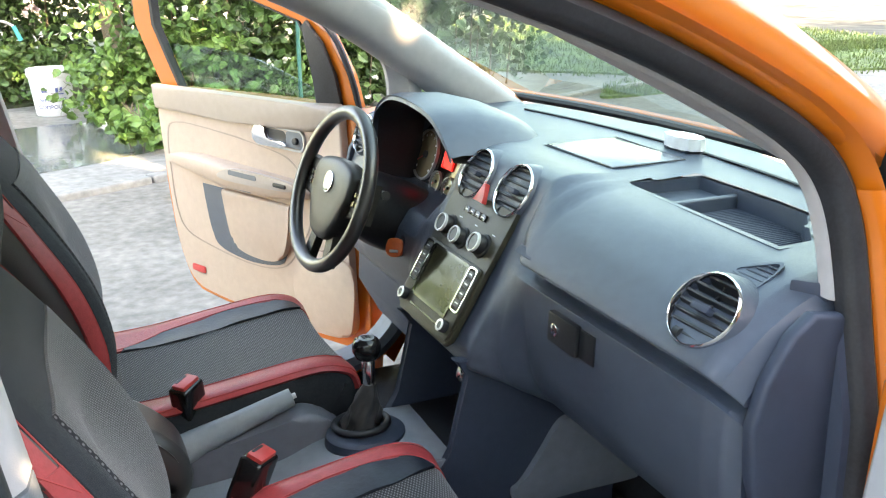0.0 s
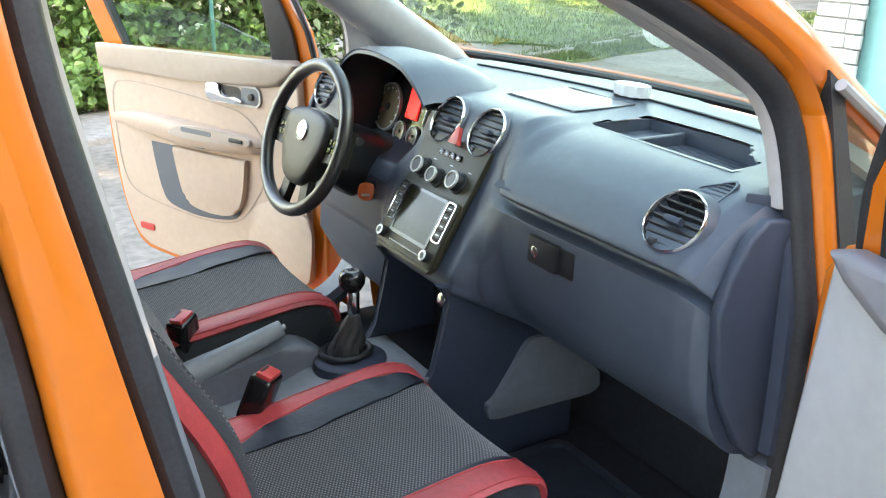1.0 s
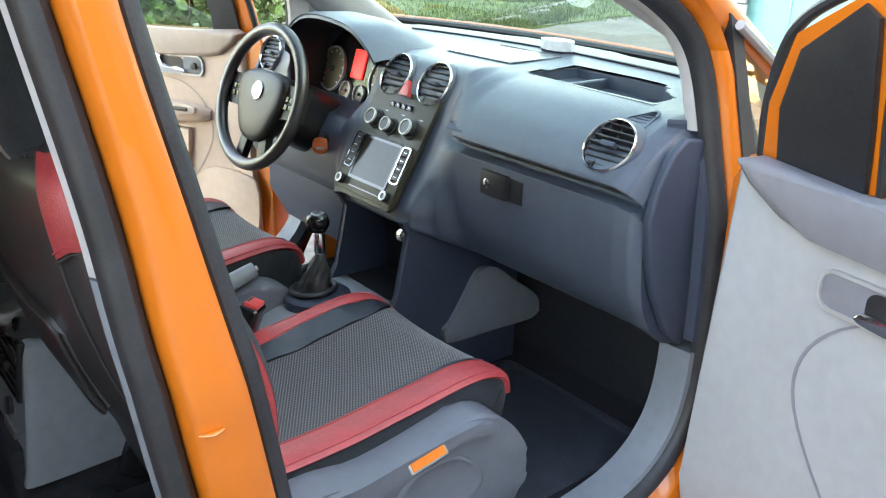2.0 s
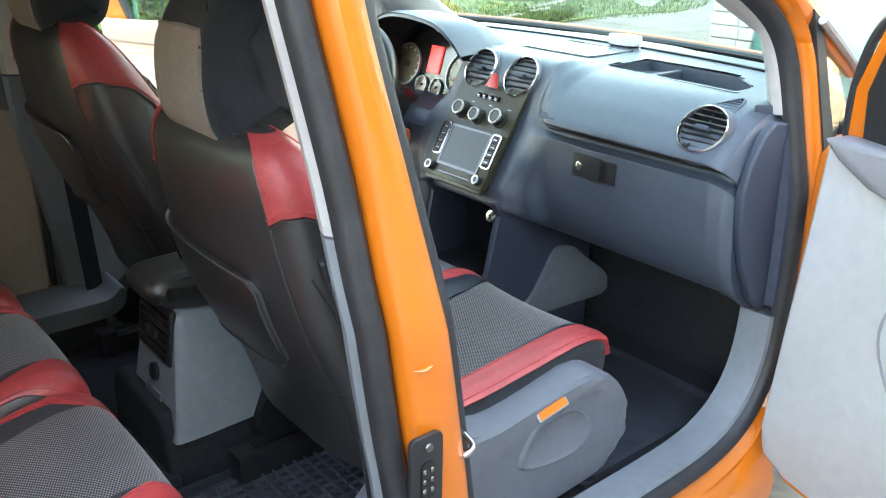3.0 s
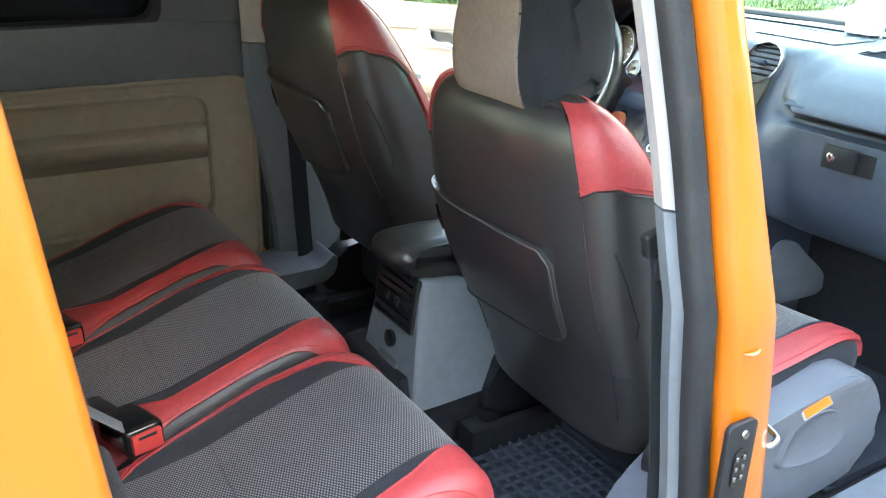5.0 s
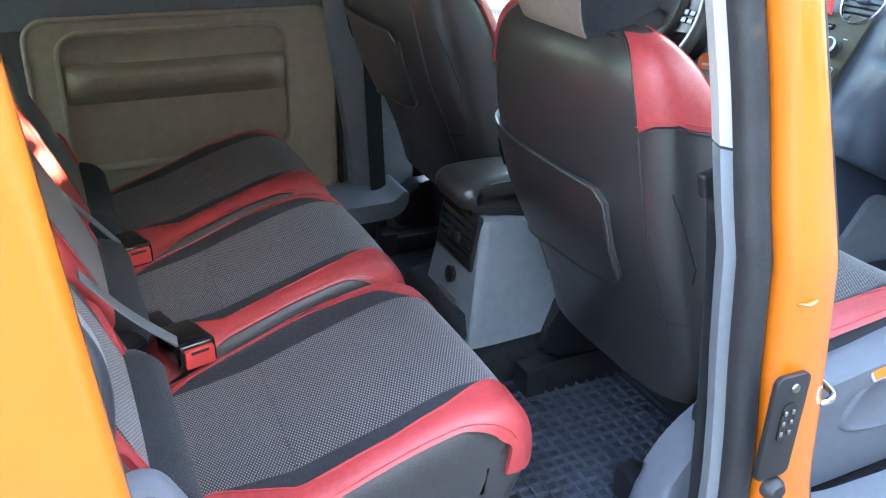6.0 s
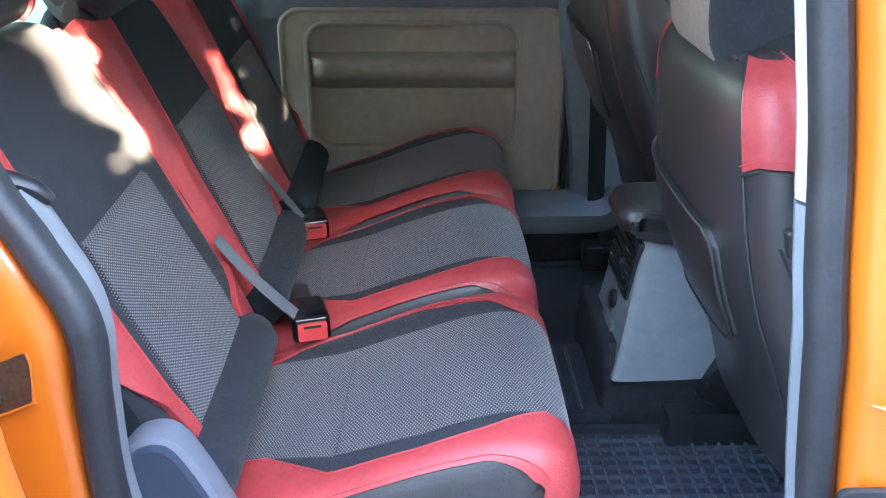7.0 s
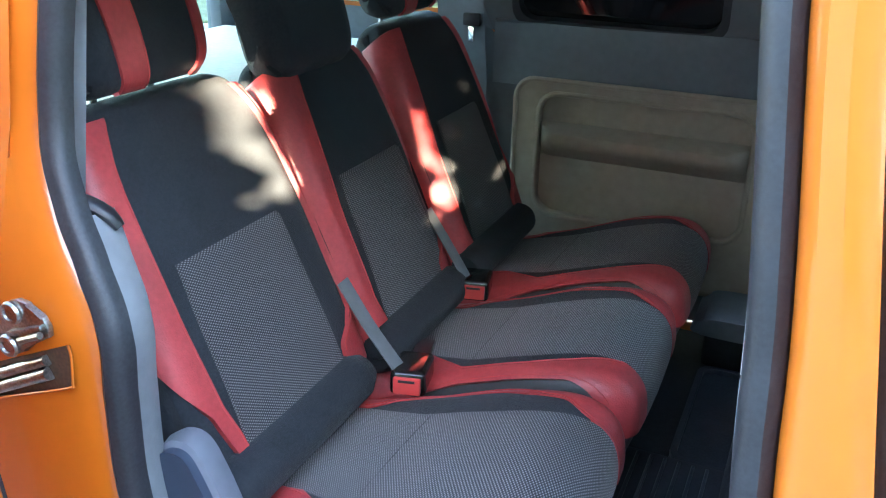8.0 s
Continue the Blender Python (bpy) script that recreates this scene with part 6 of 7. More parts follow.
part("cover_rim", sweep(np.array([(x, -0.672, z) for x, z in ARCH]), [(0, 1, 0)] * 50, [(-c[1], 0, c[0]) for c in tang], [(-0.022, -0.020), (-0.026, -0.004), (-0.019, 0.008), (0.0, 0.012), (0.019, 0.008), (0.026, -0.006), (0.018, -0.014), (-0.018, -0.024)]), SEATGREY, hinge, "pale grey rounded rim")
strap = thing("release_strap", "dark grey belt strap beside the buckle", "strap", (-0.73, -0.2, 0.85))
part("webbing", sweep(spline([(-0.82, -0.195, 0.89), (-0.755, -0.205, 0.81), (-0.675, -0.225, 0.74)], 10), [(0, 1, 0)] * 10, [(0.8, 0, 0.6)] * 10, [(-0.018, -0.0015), (0.018, -0.0015), (0.018, 0.0015), (-0.018, 0.0015)]), SLATE, strap)
strap2 = thing("release_strap", "dark grey belt strap beside the buckle", "strap", (-0.73, 0.2, 0.85))
part("webbing", sweep(spline([(-0.84, 0.225, 0.89), (-0.78, 0.22, 0.81), (-0.72, 0.205, 0.735)], 10), [(0, 1, 0)] * 10, [(0.8, 0, 0.6)] * 10, [(-0.018, -0.0015), (0.018, -0.0015), (0.018, 0.0015), (-0.018, 0.0015)]), SLATE, strap2)
clip = thing("belt_tongue", "steel seat belt tongue hanging at the far rear side", "seat belt", (-0.97, 0.80, 1.2))
part("tongue", prism(rounded(-0.011, -0.02, 0.011, 0.02, 0.004), 0, 0.003, basis((-0.975, 0.785, 1.20), (0.9, -0.4, 0), (0, 0, 1)), 0.001), CHROME, clip)
part("tongue_grip", rbox((-0.975, 0.787, 1.24), (0.05, 0.014, 0.035), 0.005), SOOT, clip)
part("webbing", sweep([(-0.975, 0.79, 1.24), (-0.98, 0.79, 1.40), (-0.99, 0.76, 1.6)], [(1, 0, 0)] * 3, [(0, 1, 0)] * 3, [(-0.024, -0.001), (0.024, -0.001), (0.024, 0.001), (-0.024, 0.001)]), SLATE, clip)


belt2 = thing("seat_belt", "black seat belt hanging beside the near door post", "seat belt", (0.0, -0.70, 0.5))
part("webbing", sweep(spline([(0.06, -0.705, 0.46), (0.035, -0.70, 0.75), (0.005, -0.694, 1.0), (-0.015, -0.69, 1.12)], 20), [(1, 0, 0)] * 20, [(0, 1, 0)] * 20, [(-0.024, -0.001), (0.024, -0.001), (0.024, 0.001), (-0.024, 0.001)]), CLOTH, belt2)
part("tongue_grip", rbox((0, 0, 0), (0.055, 0.018, 0.038), 0.007, 3, Matrix.Translation((-0.02, -0.688, 1.118)) @ Matrix.Rotation(radians(-15), 4, "Y")), SOOT, belt2, "black belt tongue grip")
part("tongue", prism(rounded(-0.011, -0.03, 0.011, 0.012, 0.004), 0, 0.003, basis((-0.012, -0.692, 1.085), (1, 0, 0.1), (-0.1, 0, 1)), 0.001), CHROME, belt2)
part("tag", rbox((-0.004, -0.694, 1.072), (0.016, 0.004, 0.03), 0.001, 1), AMBER, belt2, "small orange tag")


# ---- floor mats ----
def rubber_mat(name, label, x0, x1, y0, y1, z, pitch, slant):
    mt = thing(name, label, "floor mat", ((x0 + x1) / 2, (y0 + y1) / 2, z), "rubber floor mats")
    part("base", rbox(((x0 + x1) / 2, (y0 + y1) / 2, z + 0.004), (x1 - x0, y1 - y0, 0.008), 0.003), MAT, mt)
    part("rim", frame_prism(rounded(x0, y0, x1, y1, 0.04), rounded(x0 + 0.015, y0 + 0.015, x1 - 0.015, y1 - 0.015, 0.03), z, z + 0.022), MAT, mt)
    bm = bmesh.new()
    def rib(ax, ay, bx, by):
        d = Vector((bx - ax, by - ay, 0))
        if d.length < 0.02:
            return
        n = Vector((-d.y, d.x, 0)).normalized() * 0.0018
        lo = [bm.verts.new((Vector((x, y, z + 0.008)) + k * n * 1.4)) for x, y, k in ((ax, ay, 1), (bx, by, 1), (bx, by, -1), (ax, ay, -1))]
        hi = [bm.verts.new((Vector((x, y, z + 0.017)) + k * n)) for x, y, k in ((ax, ay, 1), (bx, by, 1), (bx, by, -1), (ax, ay, -1))]
        bm.faces.new(hi)
        for i in range(4):
            bm.faces.new((lo[i], lo[(i + 1) % 4], hi[(i + 1) % 4], hi[i]))
    if not pitch:
        bm.free()
        return mt
    a, b, c, d = x0 + 0.03, x1 - 0.03, y0 + 0.03, y1 - 0.03
    if not slant:
        for k in np.arange(a, b, pitch):
            rib(k, c, k, d)
        for k in np.arange(c, d, pitch):
            rib(a, k, b, k)
    else:
        for k in np.arange(a, b, pitch):
            for j, yk in enumerate(np.arange(c, d - pitch, pitch)):
                e = 1 if j % 2 else -1
                rib(k - e * pitch * 0.3, yk, k + e * pitch * 0.3, yk + pitch)
    tagged(part("ribs", bm, MATRIB, mt, smooth=False), kind="stuff")
    return mt


rubber_mat("rubber_mat", "black rubber mat with a square grid behind the front seat", -0.22, 0.30, -0.66, -0.13, 0.405, 0.027, False)
rubber_mat("rubber_mat", "smooth black rubber mat behind the far front seat", -0.22, 0.25, 0.17, 0.62, 0.405, 0.0, False)
rubber_mat("rubber_mat", "black rubber mat with a broken rib pattern in the footwell", 0.62, 1.16, -0.66, -0.15, 0.41, 0.0165, True)
tun = thing("tunnel_mat", "black ribbed rubber strip on the floor tunnel", "floor mat", (-0.15, 0.03, 0.40))
part("base", rbox((-0.22, 0.03, 0.42), (0.30, 0.28, 0.03), 0.01), MAT, tun)
for k in range(8):
    part("rib", rbox((-0.34 + 0.03 * k, 0.03, 0.438), (0.008, 0.24, 0.008), 0.002, 1), MATRIB, tun)
tagged(part("console_foot", prism(spline([(1.085, 0.722), (1.052, 0.722), (1.029, 0.702), (0.999, 0.655), (0.955, 0.594), (0.934, 0.58), (0.938, 0.552), (0.96, 0.538), (1.10, 0.533), (1.25, 0.527), (1.272, 0.545), (1.275, 0.572), (1.245, 0.61), (1.167, 0.668), (1.12, 0.708)], 60, True), 0, 0.02, basis((0, -0.128, 0), (1, 0, 0), (0, 0, 1)), 0.006, 3), GREY), "grey plastic kick panel beside the tunnel", "trim", kind="structure")
tagged(part("tunnel_skirt", prism([(0.60, 0.56), (0.93, 0.585), (1.03, 0.60), (1.03, 0.645), (0.98, 0.650), (0.80, 0.682), (0.66, 0.69), (0.60, 0.64)], 0, 0.008, basis((0, -0.118, 0), (1, 0, 0), (0, 0, 1)), 0.003), GREY), "grey plastic skirt of the console", "trim", kind="structure")


# ---- open front doors ----
def front_door(s, H):
    """s: -1 near flank, 1 far flank. Local x along the door from its hinge, local y up, local z to the cabin side."""
    # Warm light and shade of the two doors are put into these colours.
    PLASTIC, PADDING = (DOORLIT, PADLIT) if s > 0 else (DOORSHADED, PADSHADED)
    ang = radians(65 if s > 0 else 79)
    d, n = Vector((-math.cos(ang), math.sin(ang) * s, 0)), Vector((-math.sin(ang), -math.cos(ang) * s, 0))
    M = Matrix(((d.x, 0, n.x, H[0]), (d.y, 0, n.y, H[1]), (0, 1, 0, 0), (0, 0, 0, 1)))
    D = thing("front_door", "orange front door standing open, " + ("inner panel coloured as in shade" if s < 0 else "inner panel coloured as in warm light"), "car door", (H[0], H[1], 0.42), "front doors")
    out = spline([(0.0, 0.50), (0.02, 0.44), (0.10, 0.40), (0.5, 0.385), (0.90, 0.395), (0.99, 0.44), (1.06, 0.60), (1.095, 0.85), (1.09, 1.10), (1.08, 1.17)], 40).tolist() + [(0.6, 1.185), (0.03, 1.20), (0.0, 1.15)]
    part("door_shell", prism(out, -0.075, 0.012, M, 0.012, 3), ORANGE, D, "orange painted door shell")
    pan = spline([(0.055, 0.56), (0.06, 0.47), (0.15, 0.43), (0.5, 0.415), (0.86, 0.425), (0.95, 0.47), (1.01, 0.60), (1.04, 0.80), (1.06, 1.00), (1.068, 1.10)], 40).tolist() + [(0.62, 1.105), (0.25, 1.11), (0.14, 1.14), (0.085, 1.19)]
    if s < 0:
        pan = [(x - 0.062 * max(0.0, 1 - x / 0.3), z) for x, z in pan]
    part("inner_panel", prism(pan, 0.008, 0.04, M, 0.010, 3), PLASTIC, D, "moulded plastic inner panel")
    top = [(0.07, 1.20), (0.10, 1.165), (0.16, 1.125), (0.22, 1.112), (0.62, 1.100), (1.070, 1.098), (1.082, 1.185), (0.6, 1.192), (0.28, 1.197), (0.1, 1.212)]
    if s < 0:
        top = [(x - 0.05 * max(0.0, 1 - x / 0.2), z) for x, z in top]
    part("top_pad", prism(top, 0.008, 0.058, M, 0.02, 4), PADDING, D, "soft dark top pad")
    # raised inner field with its groove, and armrest
    fld = spline([(1.02, 1.01), (1.018, 0.82), (1.0, 0.71), (0.955, 0.645), (0.84, 0.615), (0.58, 0.592), (0.40, 0.615), (0.31, 0.69), (0.23, 0.82), (0.235, 0.92), (0.31, 1.0), (0.42, 1.03), (0.70, 1.055), (0.95, 1.06)], 60, True)
    ctr = fld.mean(0)
    part("panel_groove", frame_prism(fld, ctr + (fld - ctr) * 0.985, 0.0385, 0.0415, M), PADDING, D)
    AS = Matrix.Translation((0.24 if s < 0 else 0, 0, 0)) @ Matrix.Diagonal((0.75 if s < 0 else 1, 1, 1, 1))
    # the armrest swells out of the panel: deepest beside the grip, dying away towards the latch
    xa = np.linspace(1.04, 0.225, 40)
    dep = np.interp(xa, [0.225, 0.26, 0.35, 0.65, 0.80, 0.93, 1.04], [0.012, 0.040, 0.052, 0.050, 0.038, 0.016, 0.001])
    zt = np.interp(xa, [0.225, 0.3, 0.6, 0.79, 0.93, 1.04], [0.930, 0.946, 0.956, 0.962, 0.950, 0.928])
    zb = np.interp(xa, [0.225, 0.27, 0.45, 0.62, 0.66, 0.80, 1.04], [0.895, 0.886, 0.872, 0.866, 0.872, 0.884, 0.900])
    rows = [[(x, z, h) for z, h in ((a, 0.036), (a - 0.003, 0.04 + 0.55 * d), (a - 0.010, 0.04 + 0.88 * d), (a - 0.02, 0.04 + d), (0.5 * (a + b), 0.04 + d), (b + 0.012, 0.04 + 0.96 * d), (b + 0.003, 0.04 + 0.8 * d), (b, 0.04 + 0.5 * d), (b - 0.004, 0.036))] for x, a, b, d in zip(xa, zt, zb, dep)]
    part("armrest", sheet(rows), PLASTIC, D, "moulded door armrest").data.transform(M @ AS)
    part("grip_plate", prism(spline([(0.655, 0.916), (0.60, 0.905), (0.45, 0.908), (0.28, 0.918), (0.255, 0.932), (0.275, 0.948), (0.42, 0.954), (0.58, 0.948)], 50, True), 0.082, 0.097, M @ AS, 0.005, 3), SATIN, D, "pale satin grip plate")
    part("grip_hole", prism(rounded(0.435, 0.928, 0.585, 0.945, 0.007), 0.0965, 0.0985, M @ AS), SLATE, D)
    part("window_switch", prism(rounded(0.285, 0.926, 0.345, 0.940, 0.004), 0.0965, 0.103, M @ AS, 0.002), SOOT, D)
    # Slate plate drawn as the shadow under the grip.
    part("grip_shadow_gap", prism(rounded(0.48, 0.876, 0.63, 0.892, 0.006), 0.078, 0.0865, M @ AS, 0.002), SLATE, D)
    pkt = spline([(0.82, 0.850), (0.805, 0.76), (0.78, 0.67), (0.735, 0.622), (0.58, 0.603), (0.42, 0.622), (0.37, 0.66), (0.345, 0.75), (0.34, 0.85)], 40)
    # A flush dark plate gives the shade in the pocket, no hollow behind it.
    part("map_pocket", prism(pkt, 0.034, 0.0425, M @ AS), DASH, D, "map pocket opening, its shade as a dark plate")
    face = spline([(0.685, 0.852), (0.667, 0.76), (0.637, 0.672), (0.575, 0.640), (0.45, 0.636), (0.37, 0.665), (0.335, 0.75), (0.32, 0.855)], 40)
    part("pocket_face", prism(face, 0.036, 0.062, M @ AS, 0.012, 3), PLASTIC, D)
    if s > 0:
        part("speaker_panel", prism(spline([(0.31, 0.66), (0.33, 0.55), (0.25, 0.46), (0.08, 0.455), (0.045, 0.52), (0.04, 0.68), (0.12, 0.72), (0.25, 0.72)], 40, True), 0.036, 0.05, M, 0.006), PLASTIC, D)
    HS = Matrix.Translation((0.03, -0.015 if s < 0 else 0.018, 0))
    hnd = part("handle_bezel", prism(rounded(0.215, 1.025, 0.465, 1.092, 0.025, 6), 0.036, 0.046, M @ HS, 0.004), PADDING, D, "oval handle surround")
    sub("handle_cup", prism(rounded(0.30, 1.033, 0.455, 1.084, 0.02, 6), 0.0455, 0.0475, M @ HS), SOOT, hnd)
    sub("handle", prism(spline([(0.46, 1.06), (0.452, 1.085), (0.40, 1.088), (0.385, 1.05), (0.31, 1.05), (0.30, 1.032), (0.44, 1.030)], 40, True), 0.047, 0.06, M @ HS, 0.005, 3), CHROME, hnd, "chrome door handle")
    sub("handle_rim", frame_prism(rounded(0.213, 1.023, 0.467, 1.094, 0.027, 6), rounded(0.219, 1.029, 0.461, 1.088, 0.022, 6), 0.040, 0.049, M @ HS), SILVER, hnd)
    if s > 0:
        sub("switch_plate", prism(rounded(0.222, 1.032, 0.30, 1.086, 0.012, 4), 0.045, 0.048, M @ HS, 0.001), SLATE, hnd)
        sub("mirror_knob", lathe([(0.012, 0.046), (0.011, 0.058), (0, 0.06)], 20, M @ HS @ Matrix.Translation((0.25, 1.058, 0))), SOOT, hnd)
    part("reflector", prism(rounded(0.85, 0.488, 0.93, 0.515, 0.008), 0.038, 0.046, M, 0.003), BUTTONRED, D, "red door reflector")
    # window frame: painted, black inside, with mirror triangle
    fr_o = [(1.09, 1.16), (1.16, 1.40), (1.10, 1.60), (0.95, 1.64), (0.70, 1.63), (0.45, 1.58), (0.24, 1.49), (0.12, 1.42), (0.065, 1.30), (0.05, 1.19)]
    fr_i = [(0.985, 1.165), (1.055, 1.40), (1.02, 1.54), (0.93, 1.575), (0.70, 1.565), (0.47, 1.515), (0.30, 1.45), (0.285, 1.42), (0.278, 1.30), (0.275, 1.18)]
    if s > 0:
        fr_i = [(x if x > 0.4 else x - 0.07, z) for x, z in fr_i]
    lean = Matrix.Identity(4)
    lean[2][1], lean[2][3] = 0.2, -0.2 * 1.17
    part("window_frame", sheet(np.stack([[(*p, -0.045) for p in fr_o], [(*p, -0.005) for p in fr_o], [(*p, -0.005) for p in fr_i], [(*p, -0.045) for p in fr_i]], 0), True, False), ORANGE, D, "orange painted window frame").data.transform(M @ lean)
    part("window_channel", frame_prism([(x * 0.985 + 0.008, z) for x, z in fr_i], [(0.5 + (x - 0.5) * 0.955, 1.36 + (z - 1.36) * 0.97) for x, z in fr_i], -0.03, -0.001, M @ lean), RUBBER, D)
    part("mirror_triangle", prism([(0.095, 1.205), (0.10, 1.30), (0.14, 1.40), (0.25, 1.478), (0.275, 1.46), (0.272, 1.30), (0.268, 1.195)] if s < 0 else [(0.10, 1.205), (0.105, 1.30), (0.135, 1.39), (0.19, 1.455), (0.212, 1.44), (0.206, 1.30), (0.215, 1.195)], -0.003, 0.012, M @ lean, 0.006, 2), SOOT if s < 0 else RUBBER, D, "black plastic mirror triangle")
    part("frame_rubber", tube([(M @ lean) @ Vector((x, z, -0.012)) for x, z in ((0.045, 1.20), (0.06, 1.31), (0.115, 1.43), (0.24, 1.505), (0.45, 1.595), (0.70, 1.645), (0.95, 1.655))], 0.010, 8, 40), RUBBER, D)
    pane = [(1.02, 1.15), (1.05, 1.335), (0.75, 1.335), (0.54, 1.32), (0.31, 1.26), (0.12, 1.185), (0.3, 1.15)] if s > 0 else [(1.02, 1.15), (1.06, 1.42), (1.0, 1.56), (0.9, 1.58), (0.70, 1.58), (0.47, 1.53), (0.29, 1.44), (0.275, 1.15)]
    pane = spline(pane[1:-1], 40).tolist() + [pane[-1], pane[0]] if s > 0 else pane
    gl = part("window_pane", prism(pane, -0.025, -0.021, M @ lean), PANE, D, "lowered greenish door glass" if s > 0 else "door glass")
    gl.visible_shadow = False
    # outside mirror
    if s < 0:
        mm = M @ Matrix.Translation((0.28, 1.345, -0.20))
        mir = part("mirror_housing", prism(rounded(-0.11, -0.09, 0.11, 0.10, 0.045, 6), -0.06, 0.05, mm, 0.03, 4), ORANGE, D, "orange outside mirror housing")
        sub("mirror_glass", prism(rounded(-0.09, -0.072, 0.09, 0.082, 0.035, 6), 0.0505, 0.053, mm), CHROME, mir)
        sub("mirror_rim", frame_prism(rounded(-0.108, -0.088, 0.108, 0.098, 0.045, 6), rounded(-0.09, -0.072, 0.09, 0.082, 0.035, 6), 0.04, 0.056, mm), SOOT, mir)
        part("mirror_arm", rbox((0.24, 1.24, -0.12), (0.10, 0.05, 0.14), 0.015, 2, M), SOOT, D)
    return D


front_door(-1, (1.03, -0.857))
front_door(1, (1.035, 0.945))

# ---- outside ----
tagged(part("ground", sheet([[(x, y, 0) for x in (-400, -20, -5, 0, 5, 20, 400)] for y in (-400, -20, -5, 0, 5, 20, 400)]), ASPHALT), "worn grey asphalt yard", "ground", kind="structure")
kd = Vector((0.917, 0.399, 0)).normalized()
KM = basis((0.4, 5.02, 0), kd, (0, 1, 0))
tagged(part("pavement", rbox((-11.0, 2.07, 0.005), (30, 3.85, 0.08), 0.01, 1, KM), CONCRETE), "pale wet concrete path behind the kerb", "pavement", kind="structure")
tagged(part("planting_bed", rbox((-10.0, 7.5, 0.03), (32, 7.0, 0.08), 0.02, 1, KM), SOIL), "dark soil bed behind the path", "ground", kind="structure")
kerb = thing("kerb", "pale worn concrete kerb", "kerb", (0.4, 5.0, 0), kind="structure")
for k in range(-6, 14):
    part("kerb_stone", rbox((k * 1.0, 0.07, 0.0), (0.985, 0.13, 0.104), 0.016, 3, KM), CONCRETE, kerb)
rng = random.Random(4)
pud = [((2.6 + 0.9 * rng.random()) * math.cos(a), (0.75 + 0.3 * rng.random()) * math.sin(a)) for a in np.linspace(0, math.tau, 14, endpoint=False)]
tagged(part("puddle", prism(spline(pud, 60, True), 0, 0.004, KM @ Matrix.Translation((-0.1, 1.75, 0.046))), WET), "shallow puddle on the path", "puddle", kind="structure")


def leaf_mesh(bm, c, size, rng, up=0.5, sides=6):
    """One broad folded leaf."""
    n = Vector((rng.gauss(0, 1), rng.gauss(0, 1) - 0.4, rng.gauss(0, 1) + up)).normalized()
    t = n.orthogonal().normalized()
    t.rotate(Matrix.Rotation(rng.random() * math.tau, 3, n))
    b = n.cross(t)
    pts = ((-0.5, 0, 0), (-0.2, 0.42, 0.08), (0.25, 0.34, 0.1), (0.62, 0, -0.05), (0.25, -0.34, 0.1), (-0.2, -0.42, 0.08))
    vs = [bm.verts.new(c + size * (t * x + b * y + n * z)) for x, y, z in pts]
    bm.faces.new((vs[0], vs[1], vs[2], vs[3]))
    bm.faces.new((vs[0], vs[3], vs[4], vs[5]))


def bush(at, size, count, leaf, material, seed, label, flowers=0, petal=None, fsize=0.04, extra=None):
    """Shrub: stems, leaves in uneven clumps, blossoms."""
    rng = random.Random(seed)
    b = thing("bush", label, "bush", at)
    bm = bmesh.new()
    cl = [(Vector((rng.uniform(-1, 1), rng.uniform(-0.6, 0.6), rng.uniform(0.05, 1) ** 0.8)), rng.uniform(0.25, 0.5)) for _ in range(max(8, count // 90))]
    S = Vector(size)
    spots = []
    for _ in range(count):
        c, r = rng.choice(cl)
        d = Vector((rng.gauss(0, 1), rng.gauss(0, 1), rng.gauss(0, 1))).normalized() * r * rng.random() ** 0.4
        p = c + d
        if p.z < 0.02:
            p.z = rng.uniform(0.02, 0.2)
        w = Vector((at[0] + p.x * S.x, at[1] + p.y * S.y, at[2] + p.z * S.z))
        leaf_mesh(bm, w, leaf * rng.uniform(0.55, 1.25), rng)
        spots.append(w)
    tagged(part("leaves", bm, material, b, smooth=False), kind="stuff")
    for k in range(10):
        x = rng.uniform(-0.9, 0.9) * S.x
        pts = [(at[0] + x, at[1], at[2]), (at[0] + x * 1.05, at[1] - 0.05, at[2] + S.z * 0.4), (at[0] + x * 1.15 + rng.uniform(-0.2, 0.2), at[1] + rng.uniform(-0.2, 0.2), at[2] + S.z * 0.95)]
        part("woody_stem", tube(pts, [0.012, 0.008, 0.003], 6, 10), BARK, b)
    if flowers:
        fm = bmesh.new()
        front = sorted(spots, key=lambda w: w.y + rng.uniform(-0.5, 0.5))[: flowers * 4]
        for w in rng.sample(front, flowers):
            c = w + Vector((0, -0.06, 0.02))
            for k in range(9):
                leaf_mesh(fm, c + Vector((rng.gauss(0, 1), rng.gauss(0, 1), rng.gauss(0, 1))) * fsize * 0.35, fsize, rng)
        tagged(part("flowers", fm, petal, b, smooth=False), kind="stuff")
    return b


bush((-0.75, 10.2, 0.06), (1.25, 0.7, 2.2), 7000, 0.07, LEAF, 1, "climbing rose bush with pale pink flowers", 75, PETAL, 0.07)
bush((1.22, 6.40, 0.04), (0.46, 0.5, 0.42), 1500, 0.10, LEAF2, 2, "low broad-leaved green shrub at the path's edge")
bush((-1.1, 9.5, 0.06), (1.5, 0.45, 0.6), 3600, 0.085, LEAF, 3, "green ground cover at the path's edge")
bush((1.2, 10.8, 0.06), (3.0, 1.2, 4.2), 9000, 0.13, LEAFDARK, 4, "dense dark green hedge")
bush((2.9, 7.6, 0.06), (1.6, 0.7, 2.7), 7000, 0.11, LEAF, 5, "tall leafy raspberry hedge with cream blossom", 60, BLOSSOM, 0.035)
